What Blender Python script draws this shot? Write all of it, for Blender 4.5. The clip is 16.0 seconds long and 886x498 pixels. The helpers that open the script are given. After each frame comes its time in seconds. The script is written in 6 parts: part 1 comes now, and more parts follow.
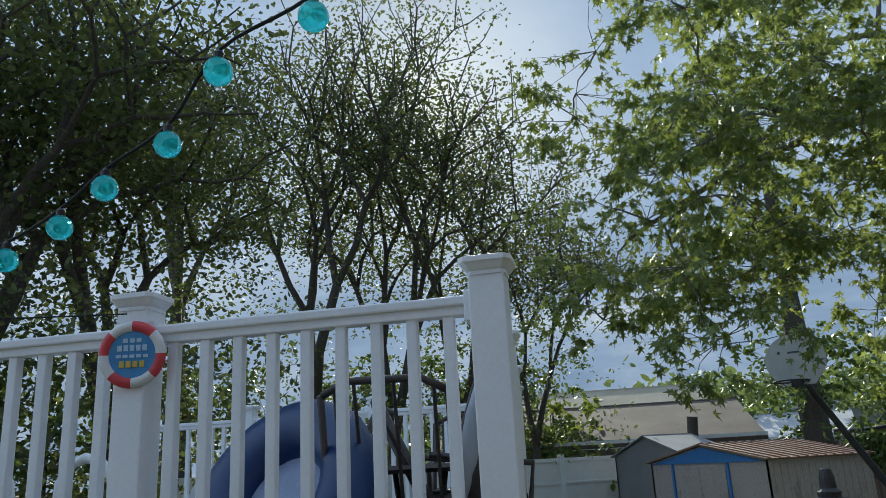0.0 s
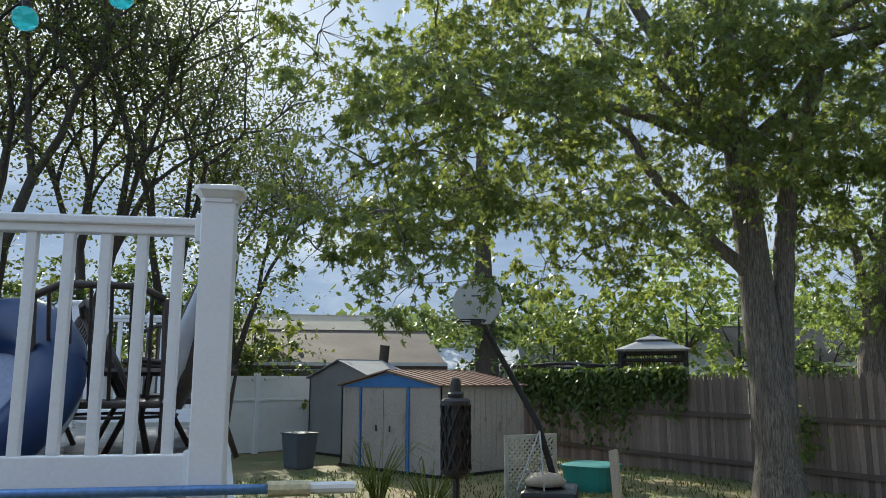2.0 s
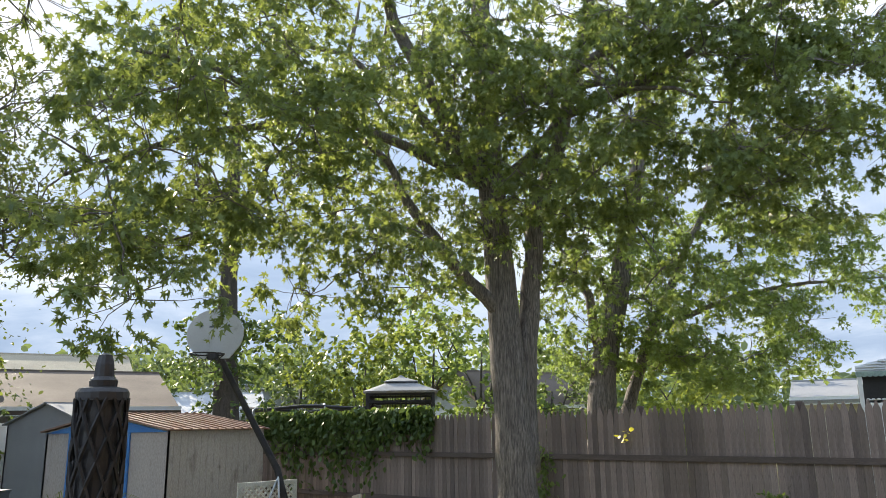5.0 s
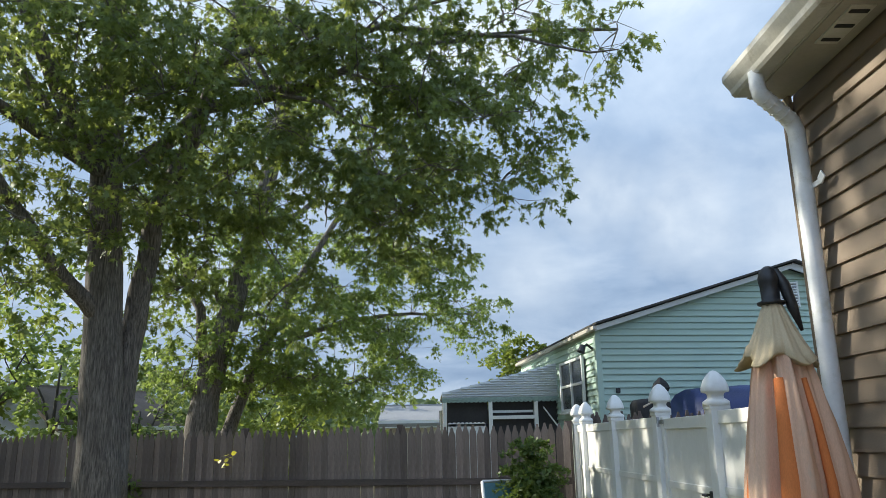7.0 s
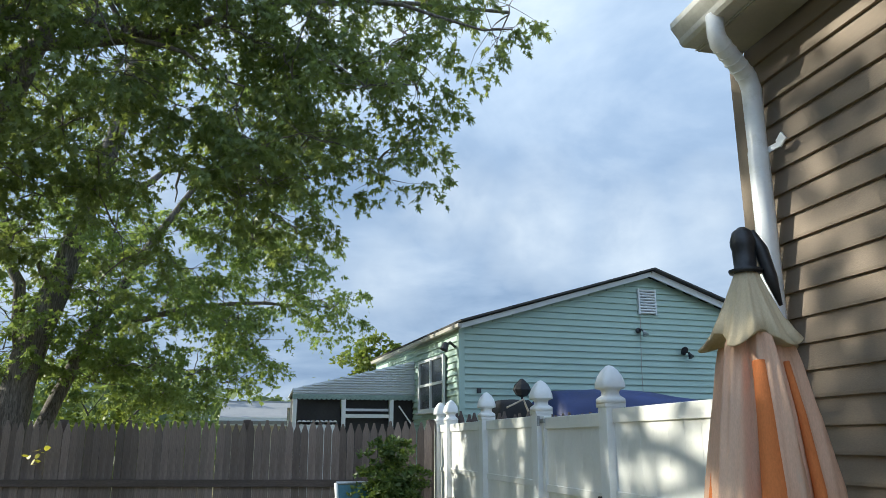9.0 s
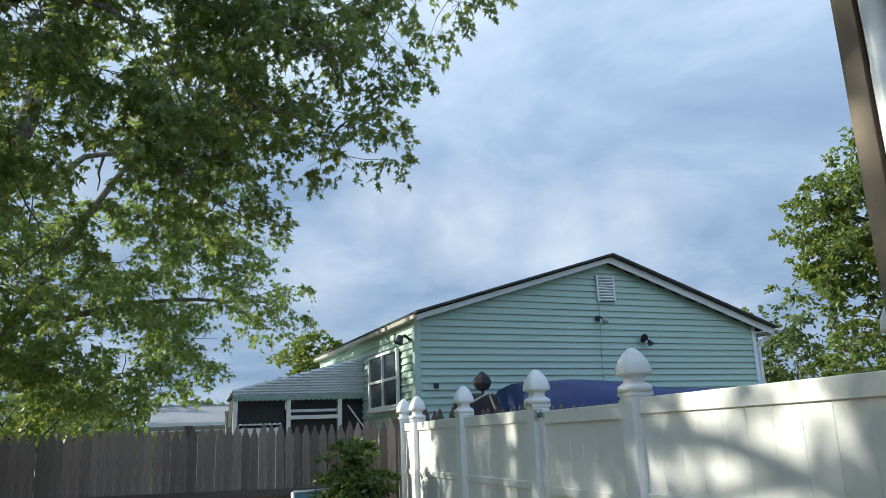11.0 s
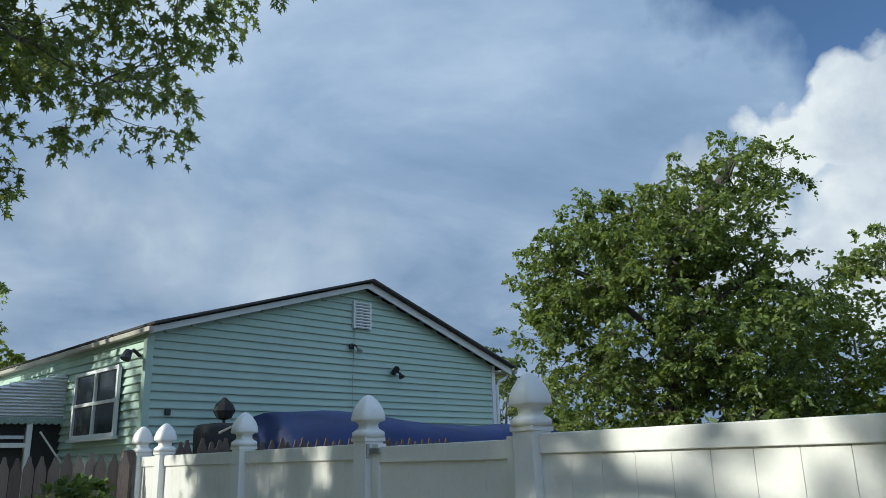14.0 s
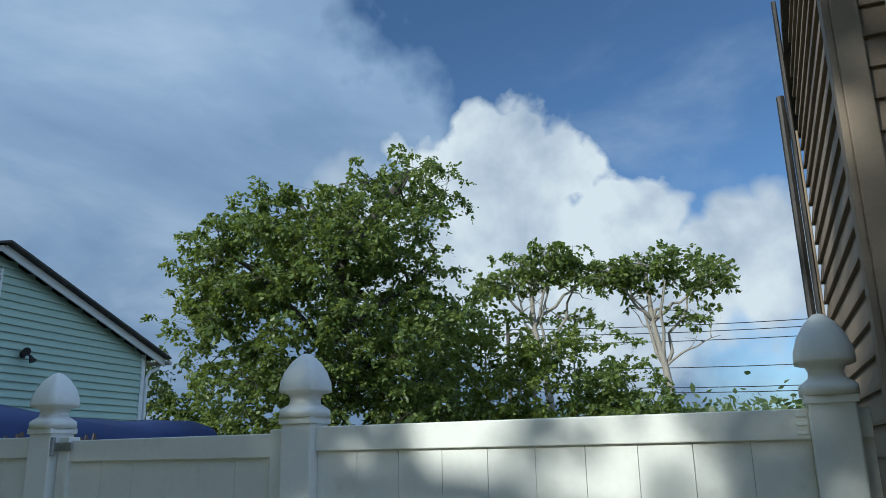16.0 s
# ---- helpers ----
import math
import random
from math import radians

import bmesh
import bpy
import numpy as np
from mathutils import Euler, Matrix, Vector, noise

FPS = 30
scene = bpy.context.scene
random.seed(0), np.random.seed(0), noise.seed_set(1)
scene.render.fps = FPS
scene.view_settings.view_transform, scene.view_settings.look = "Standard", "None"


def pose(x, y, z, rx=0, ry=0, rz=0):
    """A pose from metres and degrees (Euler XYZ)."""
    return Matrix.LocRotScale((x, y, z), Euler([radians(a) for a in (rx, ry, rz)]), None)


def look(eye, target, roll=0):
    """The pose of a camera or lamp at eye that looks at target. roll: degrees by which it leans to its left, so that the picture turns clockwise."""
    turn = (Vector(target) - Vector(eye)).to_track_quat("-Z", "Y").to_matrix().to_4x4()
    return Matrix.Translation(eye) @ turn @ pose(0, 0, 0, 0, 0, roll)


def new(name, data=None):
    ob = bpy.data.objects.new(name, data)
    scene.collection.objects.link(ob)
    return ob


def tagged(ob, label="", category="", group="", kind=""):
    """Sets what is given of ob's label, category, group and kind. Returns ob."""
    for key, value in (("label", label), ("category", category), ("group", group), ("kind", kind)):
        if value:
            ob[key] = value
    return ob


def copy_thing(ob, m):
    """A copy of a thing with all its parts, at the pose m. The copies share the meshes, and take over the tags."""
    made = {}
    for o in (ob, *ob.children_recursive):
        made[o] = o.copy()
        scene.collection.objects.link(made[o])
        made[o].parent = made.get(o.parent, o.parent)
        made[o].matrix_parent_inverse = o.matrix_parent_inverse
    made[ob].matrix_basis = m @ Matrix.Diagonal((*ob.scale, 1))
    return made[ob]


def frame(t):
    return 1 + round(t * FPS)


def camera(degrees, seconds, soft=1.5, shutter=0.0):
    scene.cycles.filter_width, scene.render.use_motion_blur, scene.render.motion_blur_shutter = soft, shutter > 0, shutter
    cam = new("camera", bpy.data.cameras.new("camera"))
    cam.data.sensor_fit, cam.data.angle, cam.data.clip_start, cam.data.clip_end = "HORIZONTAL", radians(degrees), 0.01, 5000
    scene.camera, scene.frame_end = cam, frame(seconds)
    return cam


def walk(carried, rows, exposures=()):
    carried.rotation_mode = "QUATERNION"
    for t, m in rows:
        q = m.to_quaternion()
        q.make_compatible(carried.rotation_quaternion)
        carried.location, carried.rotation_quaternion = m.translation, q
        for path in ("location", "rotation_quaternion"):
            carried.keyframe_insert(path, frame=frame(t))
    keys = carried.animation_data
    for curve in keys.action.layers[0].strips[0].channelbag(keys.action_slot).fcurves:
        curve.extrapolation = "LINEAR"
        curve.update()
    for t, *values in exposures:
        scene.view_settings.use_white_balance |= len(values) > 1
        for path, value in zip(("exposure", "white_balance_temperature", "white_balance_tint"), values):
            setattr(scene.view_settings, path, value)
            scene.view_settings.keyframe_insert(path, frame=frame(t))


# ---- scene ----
cam = camera(60.2, 16.0, soft=0.8)
EXP = (-0.05, 0.18, 0.88, 0.40, 0.12, -0.22, -0.30)      # stops, as the clip brightens and darkens
PATH = [
    (0, (0.274, -1.555, 1.944), (-1.507, -0.828, 2.491), -3.1),
    (0.5, (0.424, -1.743, 1.952), (-1.33, -0.933, 2.469), -2.9),
    (1, (0.558, -1.887, 1.937), (-1.122, -0.883, 2.348), -0.7),
    (1.5, (0.574, -1.882, 1.935), (-0.984, -0.673, 2.27), 0.2),
    (2, (0.623, -1.788, 1.898), (-0.81, -0.434, 2.236), 0.0),
    (2.5, (0.691, -1.733, 1.895), (-0.644, -0.303, 2.311), -0.9),
    (3, (0.738, -1.636, 1.889), (-0.552, -0.188, 2.378), -1.0),
    (3.2, (0.769, -1.595, 1.875), (-0.507, -0.137, 2.368), -1.3),
    (5.3, (0.158, -1.104, 1.781), (-0.684, 0.654, 2.228), -1.1),
    (5.5, (0.158, -1.062, 1.785), (-0.63, 0.722, 2.23), -1.4),
    (6, (0.128, -0.921, 1.776), (-0.349, 0.97, 2.219), -1.9),
    (6.5, (-0.129, -0.825, 1.822), (-0.272, 1.117, 2.278), -1.6),
    (7, (-0.201, -0.66, 1.802), (-0.146, 1.279, 2.29), -1.1),
    (7.5, (-0.156, -0.416, 1.834), (-0.005, 1.512, 2.341), -0.7),
    (8, (-0.219, -0.289, 1.829), (0.023, 1.628, 2.343), -0.3),
    (8.5, (-0.286, -0.083, 1.839), (0.053, 1.824, 2.34), -0.1),
    (9, (-0.325, 0.108, 1.769), (0.106, 1.999, 2.258), 0.0),
    (9.2, (-0.31, 0.195, 1.757), (0.156, 2.08, 2.236), -0.0),
    (11.3, (-0.517, 1.179, 1.822), (0.098, 3.02, 2.308), -2.3),
    (11.5, (-0.517, 1.324, 1.837), (0.1, 3.16, 2.335), -2.3),
    (12, (-0.679, 1.507, 1.848), (-0.029, 3.329, 2.371), -2.3),
    (12.5, (-0.814, 1.673, 1.848), (-0.059, 3.458, 2.343), -2.0),
    (13, (-0.926, 1.779, 1.833), (-0.008, 3.486, 2.324), -2.0),
    (13.5, (-0.819, 2.043, 1.875), (0.256, 3.649, 2.39), -1.5),
    (14, (-0.804, 2.301, 1.862), (0.452, 3.763, 2.398), -1.5),
    (14.5, (-0.888, 2.538, 1.871), (0.545, 3.833, 2.393), -0.4),
    (15, (-0.883, 2.699, 1.867), (0.722, 3.779, 2.373), 0.5),
    (15.2, (-0.855, 2.855, 1.841), (0.808, 3.845, 2.343), 0.3),
    (15.5, (-0.772, 2.984, 1.854), (0.955, 3.857, 2.358), 0.3),
    (16, (-0.712, 3.171, 1.867), (1.076, 3.902, 2.384), -1.2),
]
walk(cam, [(t, look(eye, target, roll)) for t, eye, target, roll in PATH],
     [(0.0, EXP[0], 6250, 5), (1.5, EXP[1], 6300, 6), (2.5, EXP[1] + 0.3, 6800, 9), (5.4, EXP[2], 7000, 12), (7.0, EXP[3], 6450, 8), (8.0, EXP[3], 6300, 6), (12.5, EXP[4], 6200, 6), (14.5, EXP[5], 5950, 4), (16.0, EXP[6], 5700, 2)])

# ---- light ----
SUN_AZ, SUN_EL = -68.0, 27.5      # degrees from +y, clockwise; above the horizon
sx, sy = math.sin(radians(SUN_AZ)), math.cos(radians(SUN_AZ))


class Nodes:
    """A small builder of node trees."""

    def __init__(self, tree):
        self.t = tree
        tree.nodes.clear()

    def add(self, kind, ins=None, **props):
        n = self.t.nodes.new(kind)
        for k, v in props.items():
            setattr_node(n, k, v)
        for k, v in (ins or {}).items():
            sock = n.inputs[k]
            if isinstance(v, bpy.types.NodeSocket):
                self.t.links.new(v, sock)
            else:
                sock.default_value = v
        return n

    def link(self, a, b):
        self.t.links.new(a, b)


def setattr_node(n, k, v):
    if k == "operation":
        n.operation = v
    elif k == "blend_type":
        n.blend_type = v
    elif k == "data_type":
        n.data_type = v
    elif k == "sky_type":
        n.sky_type = v
    elif k == "interpolation":
        n.color_ramp.interpolation = v
    elif k == "noise_dimensions":
        n.noise_dimensions = v
    elif k == "wave_type":
        n.wave_type = v


def ramp(nd, fac, stops):
    n = nd.add("ShaderNodeValToRGB", {"Fac": fac})
    els = n.color_ramp.elements
    els[0].position, els[0].color = stops[0][0], (*stops[0][1], 1)
    els[1].position, els[1].color = stops[-1][0], (*stops[-1][1], 1)
    for p, c in stops[1:-1]:
        e = els.new(p)
        e.color = (*c, 1)
    return n.outputs["Color"]


def mixc(nd, fac, a, b, mode="MIX"):
    n = nd.add("ShaderNodeMix", data_type="RGBA", blend_type=mode)
    for sock, v in ((n.inputs[0], fac), (n.inputs[6], a), (n.inputs[7], b)):
        if isinstance(v, bpy.types.NodeSocket):
            nd.link(v, sock)
        else:
            sock.default_value = v if isinstance(v, (int, float)) else (*v, 1)
    return n.outputs[2]


def fmath(nd, op, a, b=0.0):
    return nd.add("ShaderNodeMath", {0: a, 1: b}, operation=op).outputs[0]


def direction(az, el):
    a, e = radians(az), radians(el)
    return (math.sin(a) * math.cos(e), math.cos(a) * math.cos(e), math.sin(e))


def build_world():
    world = bpy.data.worlds.new("sky")
    scene.world = world
    world.use_nodes = True
    nd = Nodes(world.node_tree)
    sky = nd.add("ShaderNodeTexSky", sky_type="NISHITA")
    sky.sun_disc = False
    sky.sun_elevation, sky.sun_rotation = radians(SUN_EL), radians(SUN_AZ)
    sky.air_density, sky.dust_density, sky.ozone_density = 0.9, 0.2, 4.0
    co = nd.add("ShaderNodeTexCoord").outputs["Generated"]
    # a cloud deck: the ray is carried to a flat layer, so that clouds shrink towards the horizon
    sep = nd.add("ShaderNodeSeparateXYZ", {0: co})
    up = fmath(nd, "MAXIMUM", fmath(nd, "ADD", sep.outputs[2], 0.18), 0.05)
    flat = nd.add("ShaderNodeCombineXYZ", {0: fmath(nd, "DIVIDE", sep.outputs[0], up), 1: fmath(nd, "DIVIDE", sep.outputs[1], up), 2: sep.outputs[2]})
    big = nd.add("ShaderNodeTexNoise", {"Vector": flat.outputs[0], "Scale": 1.1, "Detail": 8.0, "Roughness": 0.56, "Distortion": 0.35})
    body = nd.add("ShaderNodeTexNoise", {"Vector": co, "Scale": 7.0, "Detail": 7.0, "Roughness": 0.55, "Distortion": 0.2})

    puff = nd.add("ShaderNodeTexVoronoi", {"Vector": nd.add("ShaderNodeVectorMath", {0: co, 1: nd.add("ShaderNodeVectorMath", {0: body.outputs["Color"], 1: (0.06, 0.06, 0.06)}, operation="MULTIPLY").outputs[0]}, operation="ADD").outputs[0], "Scale": 17.0})
    puff2 = nd.add("ShaderNodeTexVoronoi", {"Vector": co, "Scale": 42.0})
    billow = fmath(nd, "ADD", fmath(nd, "MULTIPLY", puff.outputs["Distance"], 0.034), fmath(nd, "MULTIPLY", puff2.outputs["Distance"], 0.016))

    def blob(az, el, wide, soft):
        """1 near a direction, 0 past it; the edge is ragged by the noise."""
        d = nd.add("ShaderNodeVectorMath", {0: co, 1: direction(az, el)}, operation="DISTANCE").outputs["Value"]
        d = fmath(nd, "ADD", d, fmath(nd, "SUBTRACT", billow, 0.024))
        d = fmath(nd, "ADD", d, fmath(nd, "MULTIPLY", fmath(nd, "SUBTRACT", body.outputs["Fac"], 0.5), 0.16))
        v = nd.add("ShaderNodeMapRange", {"Value": d, "From Min": wide, "From Max": wide - soft, "To Min": 0.0, "To Max": 1.0})
        return v.outputs[0]

    def most(*vs):
        out = vs[0]
        for v in vs[1:]:
            out = fmath(nd, "MAXIMUM", out, v)
        return out
    # the grey deck covers all but a blue opening round az 85
    clear = most(blob(88, 31, 0.37, 0.06), blob(100, 22, 0.40, 0.10), blob(76, 37, 0.27, 0.06), blob(125, 30, 0.5, 0.2))
    deck = fmath(nd, "SUBTRACT", 1.0, clear)
    wisps = nd.add("ShaderNodeMapRange", {"Value": big.outputs["Fac"], "From Min": 0.60, "From Max": 0.85, "To Min": 0.0, "To Max": 0.45}).outputs[0]
    cover = fmath(nd, "MAXIMUM", deck, wisps)
    cumulus = most(blob(71.5, 21.2, 0.086, 0.018), blob(77.5, 19.6, 0.078, 0.018), blob(67.0, 20.5, 0.072, 0.018), blob(82.5, 15.8, 0.075, 0.02), blob(86, 12.5, 0.08, 0.03),
                   blob(90, 12, 0.10, 0.03), blob(98, 11, 0.11, 0.03), blob(73, 13, 0.16, 0.04), blob(62, 15, 0.12, 0.05), blob(80, 11, 0.15, 0.05), blob(75, 17, 0.10, 0.02), blob(79.5, 17, 0.08, 0.02))
    deck_col = ramp(nd, big.outputs["Fac"], [(0.30, (0.235, 0.345, 0.53)), (0.48, (0.37, 0.49, 0.68)), (0.62, (0.55, 0.66, 0.82)), (0.78, (0.86, 0.92, 0.98))])
    sep_el = nd.add("ShaderNodeMapRange", {"Value": sep.outputs[2], "From Min": 0.0, "From Max": 0.45, "To Min": 0.82, "To Max": 1.12}).outputs[0]
    deck_col = mixc(nd, 1.0, deck_col, nd.add("ShaderNodeCombineXYZ", {0: sep_el, 1: sep_el, 2: sep_el}).outputs[0], "MULTIPLY")
    heaps = fmath(nd, "MULTIPLY", most(blob(14, 17, 0.10, 0.07), blob(20, 15.5, 0.11, 0.06), blob(27, 15, 0.10, 0.07), blob(8, 12, 0.10, 0.08), blob(33, 16, 0.09, 0.07), blob(1, 14, 0.09, 0.08), blob(-8, 17, 0.10, 0.09)), 0.55)
    deck_col = mixc(nd, heaps, deck_col, ramp(nd, body.outputs["Fac"], [(0.36, (0.36, 0.47, 0.65)), (0.62, (0.80, 0.87, 0.95))]))
    # the cloud thins and glows towards the sun
    near = nd.add("ShaderNodeVectorMath", {0: co, 1: direction(SUN_AZ, SUN_EL)}, operation="DISTANCE").outputs["Value"]
    glow = nd.add("ShaderNodeMapRange", {"Value": near, "From Min": 0.35, "From Max": 0.0, "To Min": 0.0, "To Max": 1.0}).outputs[0]
    deck_col = mixc(nd, fmath(nd, "POWER", glow, 1.9), deck_col, (1.08, 1.10, 1.12))
    # unseen cloud behind the camera, facing the sun, is made brighter than the backlit cloud ahead to lift shaded
    # fronts
    facing = nd.add("ShaderNodeVectorMath", {0: co, 1: direction(185, 35)}, operation="DOT_PRODUCT").outputs["Value"]
    gain = nd.add("ShaderNodeMapRange", {"Value": facing, "From Min": 0.25, "From Max": 0.85, "To Min": 1.0, "To Max": 1.7}).outputs[0]
    deck_col = mixc(nd, 1.0, deck_col, nd.add("ShaderNodeCombineXYZ", {0: gain, 1: gain, 2: gain}).outputs[0], "MULTIPLY")
    lit = fmath(nd, "SUBTRACT", fmath(nd, "ADD", body.outputs["Fac"], 0.09), fmath(nd, "MULTIPLY", billow, 2.2))
    cum_col = ramp(nd, lit, [(0.34, (0.50, 0.58, 0.70)), (0.5, (0.78, 0.83, 0.90)), (0.64, (1.04, 1.06, 1.06))])
    bg_sky = nd.add("ShaderNodeBackground", {"Color": sky.outputs[0], "Strength": 0.12})
    bg_deck = nd.add("ShaderNodeBackground", {"Color": deck_col, "Strength": 0.86})
    bg_cum = nd.add("ShaderNodeBackground", {"Color": cum_col, "Strength": 0.88})
    m1 = nd.add("ShaderNodeMixShader", {0: cover, 1: bg_sky.outputs[0], 2: bg_deck.outputs[0]})
    m2 = nd.add("ShaderNodeMixShader", {0: cumulus, 1: m1.outputs[0], 2: bg_cum.outputs[0]})
    out = nd.add("ShaderNodeOutputWorld")
    nd.link(m2.outputs[0], out.inputs["Surface"])


build_world()
sun_data = bpy.data.lights.new("sun", "SUN")
sun_data.energy, sun_data.angle, sun_data.color = 5.5, radians(0.8), (1.0, 0.94, 0.80)
sun = new("sun", sun_data)
sun.matrix_world = look((60 * sx, 60 * sy, 40), (0, 0, 40 - 60 * math.tan(radians(SUN_EL))))
tagged(sun, kind="structure")

# ---- materials ----


def mat(name, a, b=None, rough=0.6, scale=6.0, fine=60.0, bump=0.15, metal=0.0, stretch=(1, 1, 1), spots=None, vary=0.0, coat=0.0, grain=0.25):
    """A surface with broad stains from colour a to b, fine grain and relief. vary: change of value from piece to piece."""
    m = bpy.data.materials.new(name)
    m.use_nodes = True
    nd = Nodes(m.node_tree)
    b = b or tuple(c * 0.8 for c in a)
    co = nd.add("ShaderNodeTexCoord").outputs["Object"]
    mp = nd.add("ShaderNodeMapping", {"Vector": co, "Scale": stretch})
    n1 = nd.add("ShaderNodeTexNoise", {"Vector": mp.outputs[0], "Scale": scale, "Detail": 5.0, "Roughness": 0.6})
    n2 = nd.add("ShaderNodeTexNoise", {"Vector": mp.outputs[0], "Scale": fine, "Detail": 3.0, "Roughness": 0.6})
    col = ramp(nd, n1.outputs["Fac"], [(0.35, a), (0.68, b)])
    shade = nd.add("ShaderNodeMapRange", {"Value": n2.outputs["Fac"], "From Min": 0.25, "From Max": 0.75, "To Min": 1 - grain, "To Max": 1 + grain}).outputs[0]
    if vary:
        rnd = nd.add("ShaderNodeObjectInfo").outputs["Random"]
        shade = fmath(nd, "MULTIPLY", shade, nd.add("ShaderNodeMapRange", {"Value": rnd, "To Min": 1 - vary, "To Max": 1 + vary}).outputs[0])
    col = mixc(nd, 1.0, col, nd.add("ShaderNodeCombineXYZ", {0: shade, 1: shade, 2: shade}).outputs[0], "MULTIPLY")
    if spots:
        n3 = nd.add("ShaderNodeTexNoise", {"Vector": mp.outputs[0], "Scale": scale * 2.7, "Detail": 6.0, "Roughness": 0.7})
        f = nd.add("ShaderNodeMapRange", {"Value": n3.outputs["Fac"], "From Min": 0.56, "From Max": 0.72}).outputs[0]
        col = mixc(nd, f, col, spots)
    hgt = fmath(nd, "ADD", n2.outputs["Fac"], fmath(nd, "MULTIPLY", n1.outputs["Fac"], 0.6))
    bp = nd.add("ShaderNodeBump", {"Height": hgt, "Strength": bump, "Distance": 0.01})
    rg = nd.add("ShaderNodeMapRange", {"Value": n1.outputs["Fac"], "To Min": max(0.05, rough - 0.12), "To Max": min(1, rough + 0.12)}).outputs[0]
    p = nd.add("ShaderNodeBsdfPrincipled", {"Base Color": col, "Roughness": rg, "Metallic": metal, "Normal": bp.outputs[0], "Coat Weight": coat})
    nd.link(p.outputs[0], nd.add("ShaderNodeOutputMaterial").inputs["Surface"])
    return m


def leaf_mat(name, dark, light, glow, through_amount=0.45):
    """Leaves: a dull face, a little gloss, and light that passes through."""
    m = bpy.data.materials.new(name)
    m.use_nodes = True
    nd = Nodes(m.node_tree)
    rnd = nd.add("ShaderNodeNewGeometry").outputs["Random Per Island"]
    co = nd.add("ShaderNodeTexCoord").outputs["Object"]
    n1 = nd.add("ShaderNodeTexNoise", {"Vector": co, "Scale": 0.7, "Detail": 2.0})
    f = fmath(nd, "ADD", fmath(nd, "MULTIPLY", rnd, 0.8), fmath(nd, "MULTIPLY", n1.outputs["Fac"], 0.4))
    col = ramp(nd, f, [(0.25, dark), (0.85, light)])
    d = nd.add("ShaderNodeBsdfPrincipled", {"Base Color": col, "Roughness": 0.46, "Specular IOR Level": 0.4})
    tr = nd.add("ShaderNodeBsdfTranslucent", {"Color": mixc(nd, f, tuple(c * 0.7 for c in glow), glow)})
    mx = nd.add("ShaderNodeMixShader", {0: through_amount, 1: d.outputs[0], 2: tr.outputs[0]})
    nd.link(mx.outputs[0], nd.add("ShaderNodeOutputMaterial").inputs["Surface"])
    return m


def glass_mat(name, col, rough=0.05, alpha=0.5):
    m = bpy.data.materials.new(name)
    m.use_nodes = True
    nd = Nodes(m.node_tree)
    co = nd.add("ShaderNodeTexCoord").outputs["Object"]
    n1 = nd.add("ShaderNodeTexVoronoi", {"Vector": co, "Scale": 70.0})
    bp = nd.add("ShaderNodeBump", {"Height": n1.outputs["Distance"], "Strength": 0.9, "Distance": 0.01})
    g = nd.add("ShaderNodeBsdfPrincipled", {"Base Color": (*col, 1), "Roughness": rough, "Normal": bp.outputs[0], "Transmission Weight": alpha, "IOR": 1.3})
    tr = nd.add("ShaderNodeBsdfTranslucent", {"Color": (*col, 1)})
    mx = nd.add("ShaderNodeMixShader", {0: 0.2, 1: g.outputs[0], 2: tr.outputs[0]})
    nd.link(mx.outputs[0], nd.add("ShaderNodeOutputMaterial").inputs["Surface"])
    return m


M_GRASS = mat("lawn", (0.10, 0.13, 0.045), (0.28, 0.20, 0.10), 0.9, 0.5, 30, 0.5, spots=(0.30, 0.23, 0.13))
M_BLADE = leaf_mat("grass_blade", (0.05, 0.08, 0.02), (0.17, 0.20, 0.06), (0.15, 0.2, 0.04), 0.3)
M_PICKET = mat("weathered_wood", (0.165, 0.128, 0.112), (0.270, 0.215, 0.190), 0.85, 3.0, 40, 0.5, stretch=(4, 4, 0.35), spots=(0.075, 0.06, 0.055), vary=0.38)
M_RAILWOOD = mat("old_rail_wood", (0.09, 0.07, 0.06), (0.13, 0.10, 0.09), 0.9, 3.0, 50, 0.4, stretch=(0.4, 4, 4))
M_VINYL = mat("white_vinyl", (0.80, 0.79, 0.75), (0.72, 0.71, 0.67), 0.45, 1.5, 40, 0.03, spots=(0.66, 0.65, 0.60), grain=0.03)
M_VPOST = mat("white_vinyl_post", (0.82, 0.82, 0.80), (0.76, 0.76, 0.74), 0.42, 2.0, 50, 0.03, grain=0.03)
M_DECKWHITE = mat("white_rail_vinyl", (0.86, 0.87, 0.89), (0.82, 0.83, 0.85), 0.5, 2.5, 70, 0.05, grain=0.04)
M_BROWN = mat("brown_siding", (0.205, 0.152, 0.108), (0.25, 0.19, 0.138), 0.62, 2.0, 90, 0.12, stretch=(1, 0.25, 3), vary=0.05, grain=0.1)
M_BROWNTRIM = mat("brown_corner_trim", (0.225, 0.172, 0.122), (0.195, 0.148, 0.105), 0.6, 2.0, 80, 0.08, grain=0.06)
M_GUTTER = mat("painted_gutter", (0.62, 0.61, 0.57), (0.50, 0.48, 0.43), 0.45, 3.0, 60, 0.08, spots=(0.36, 0.34, 0.28), grain=0.08)
M_DOWNSPOUT = mat("white_downspout", (0.80, 0.81, 0.82), (0.72, 0.73, 0.74), 0.4, 3.0, 60, 0.04, spots=(0.6, 0.6, 0.56), grain=0.04)
M_SOFFIT = mat("soffit_panel", (0.44, 0.41, 0.36), (0.36, 0.335, 0.29), 0.6, 2.0, 50, 0.05, grain=0.06)
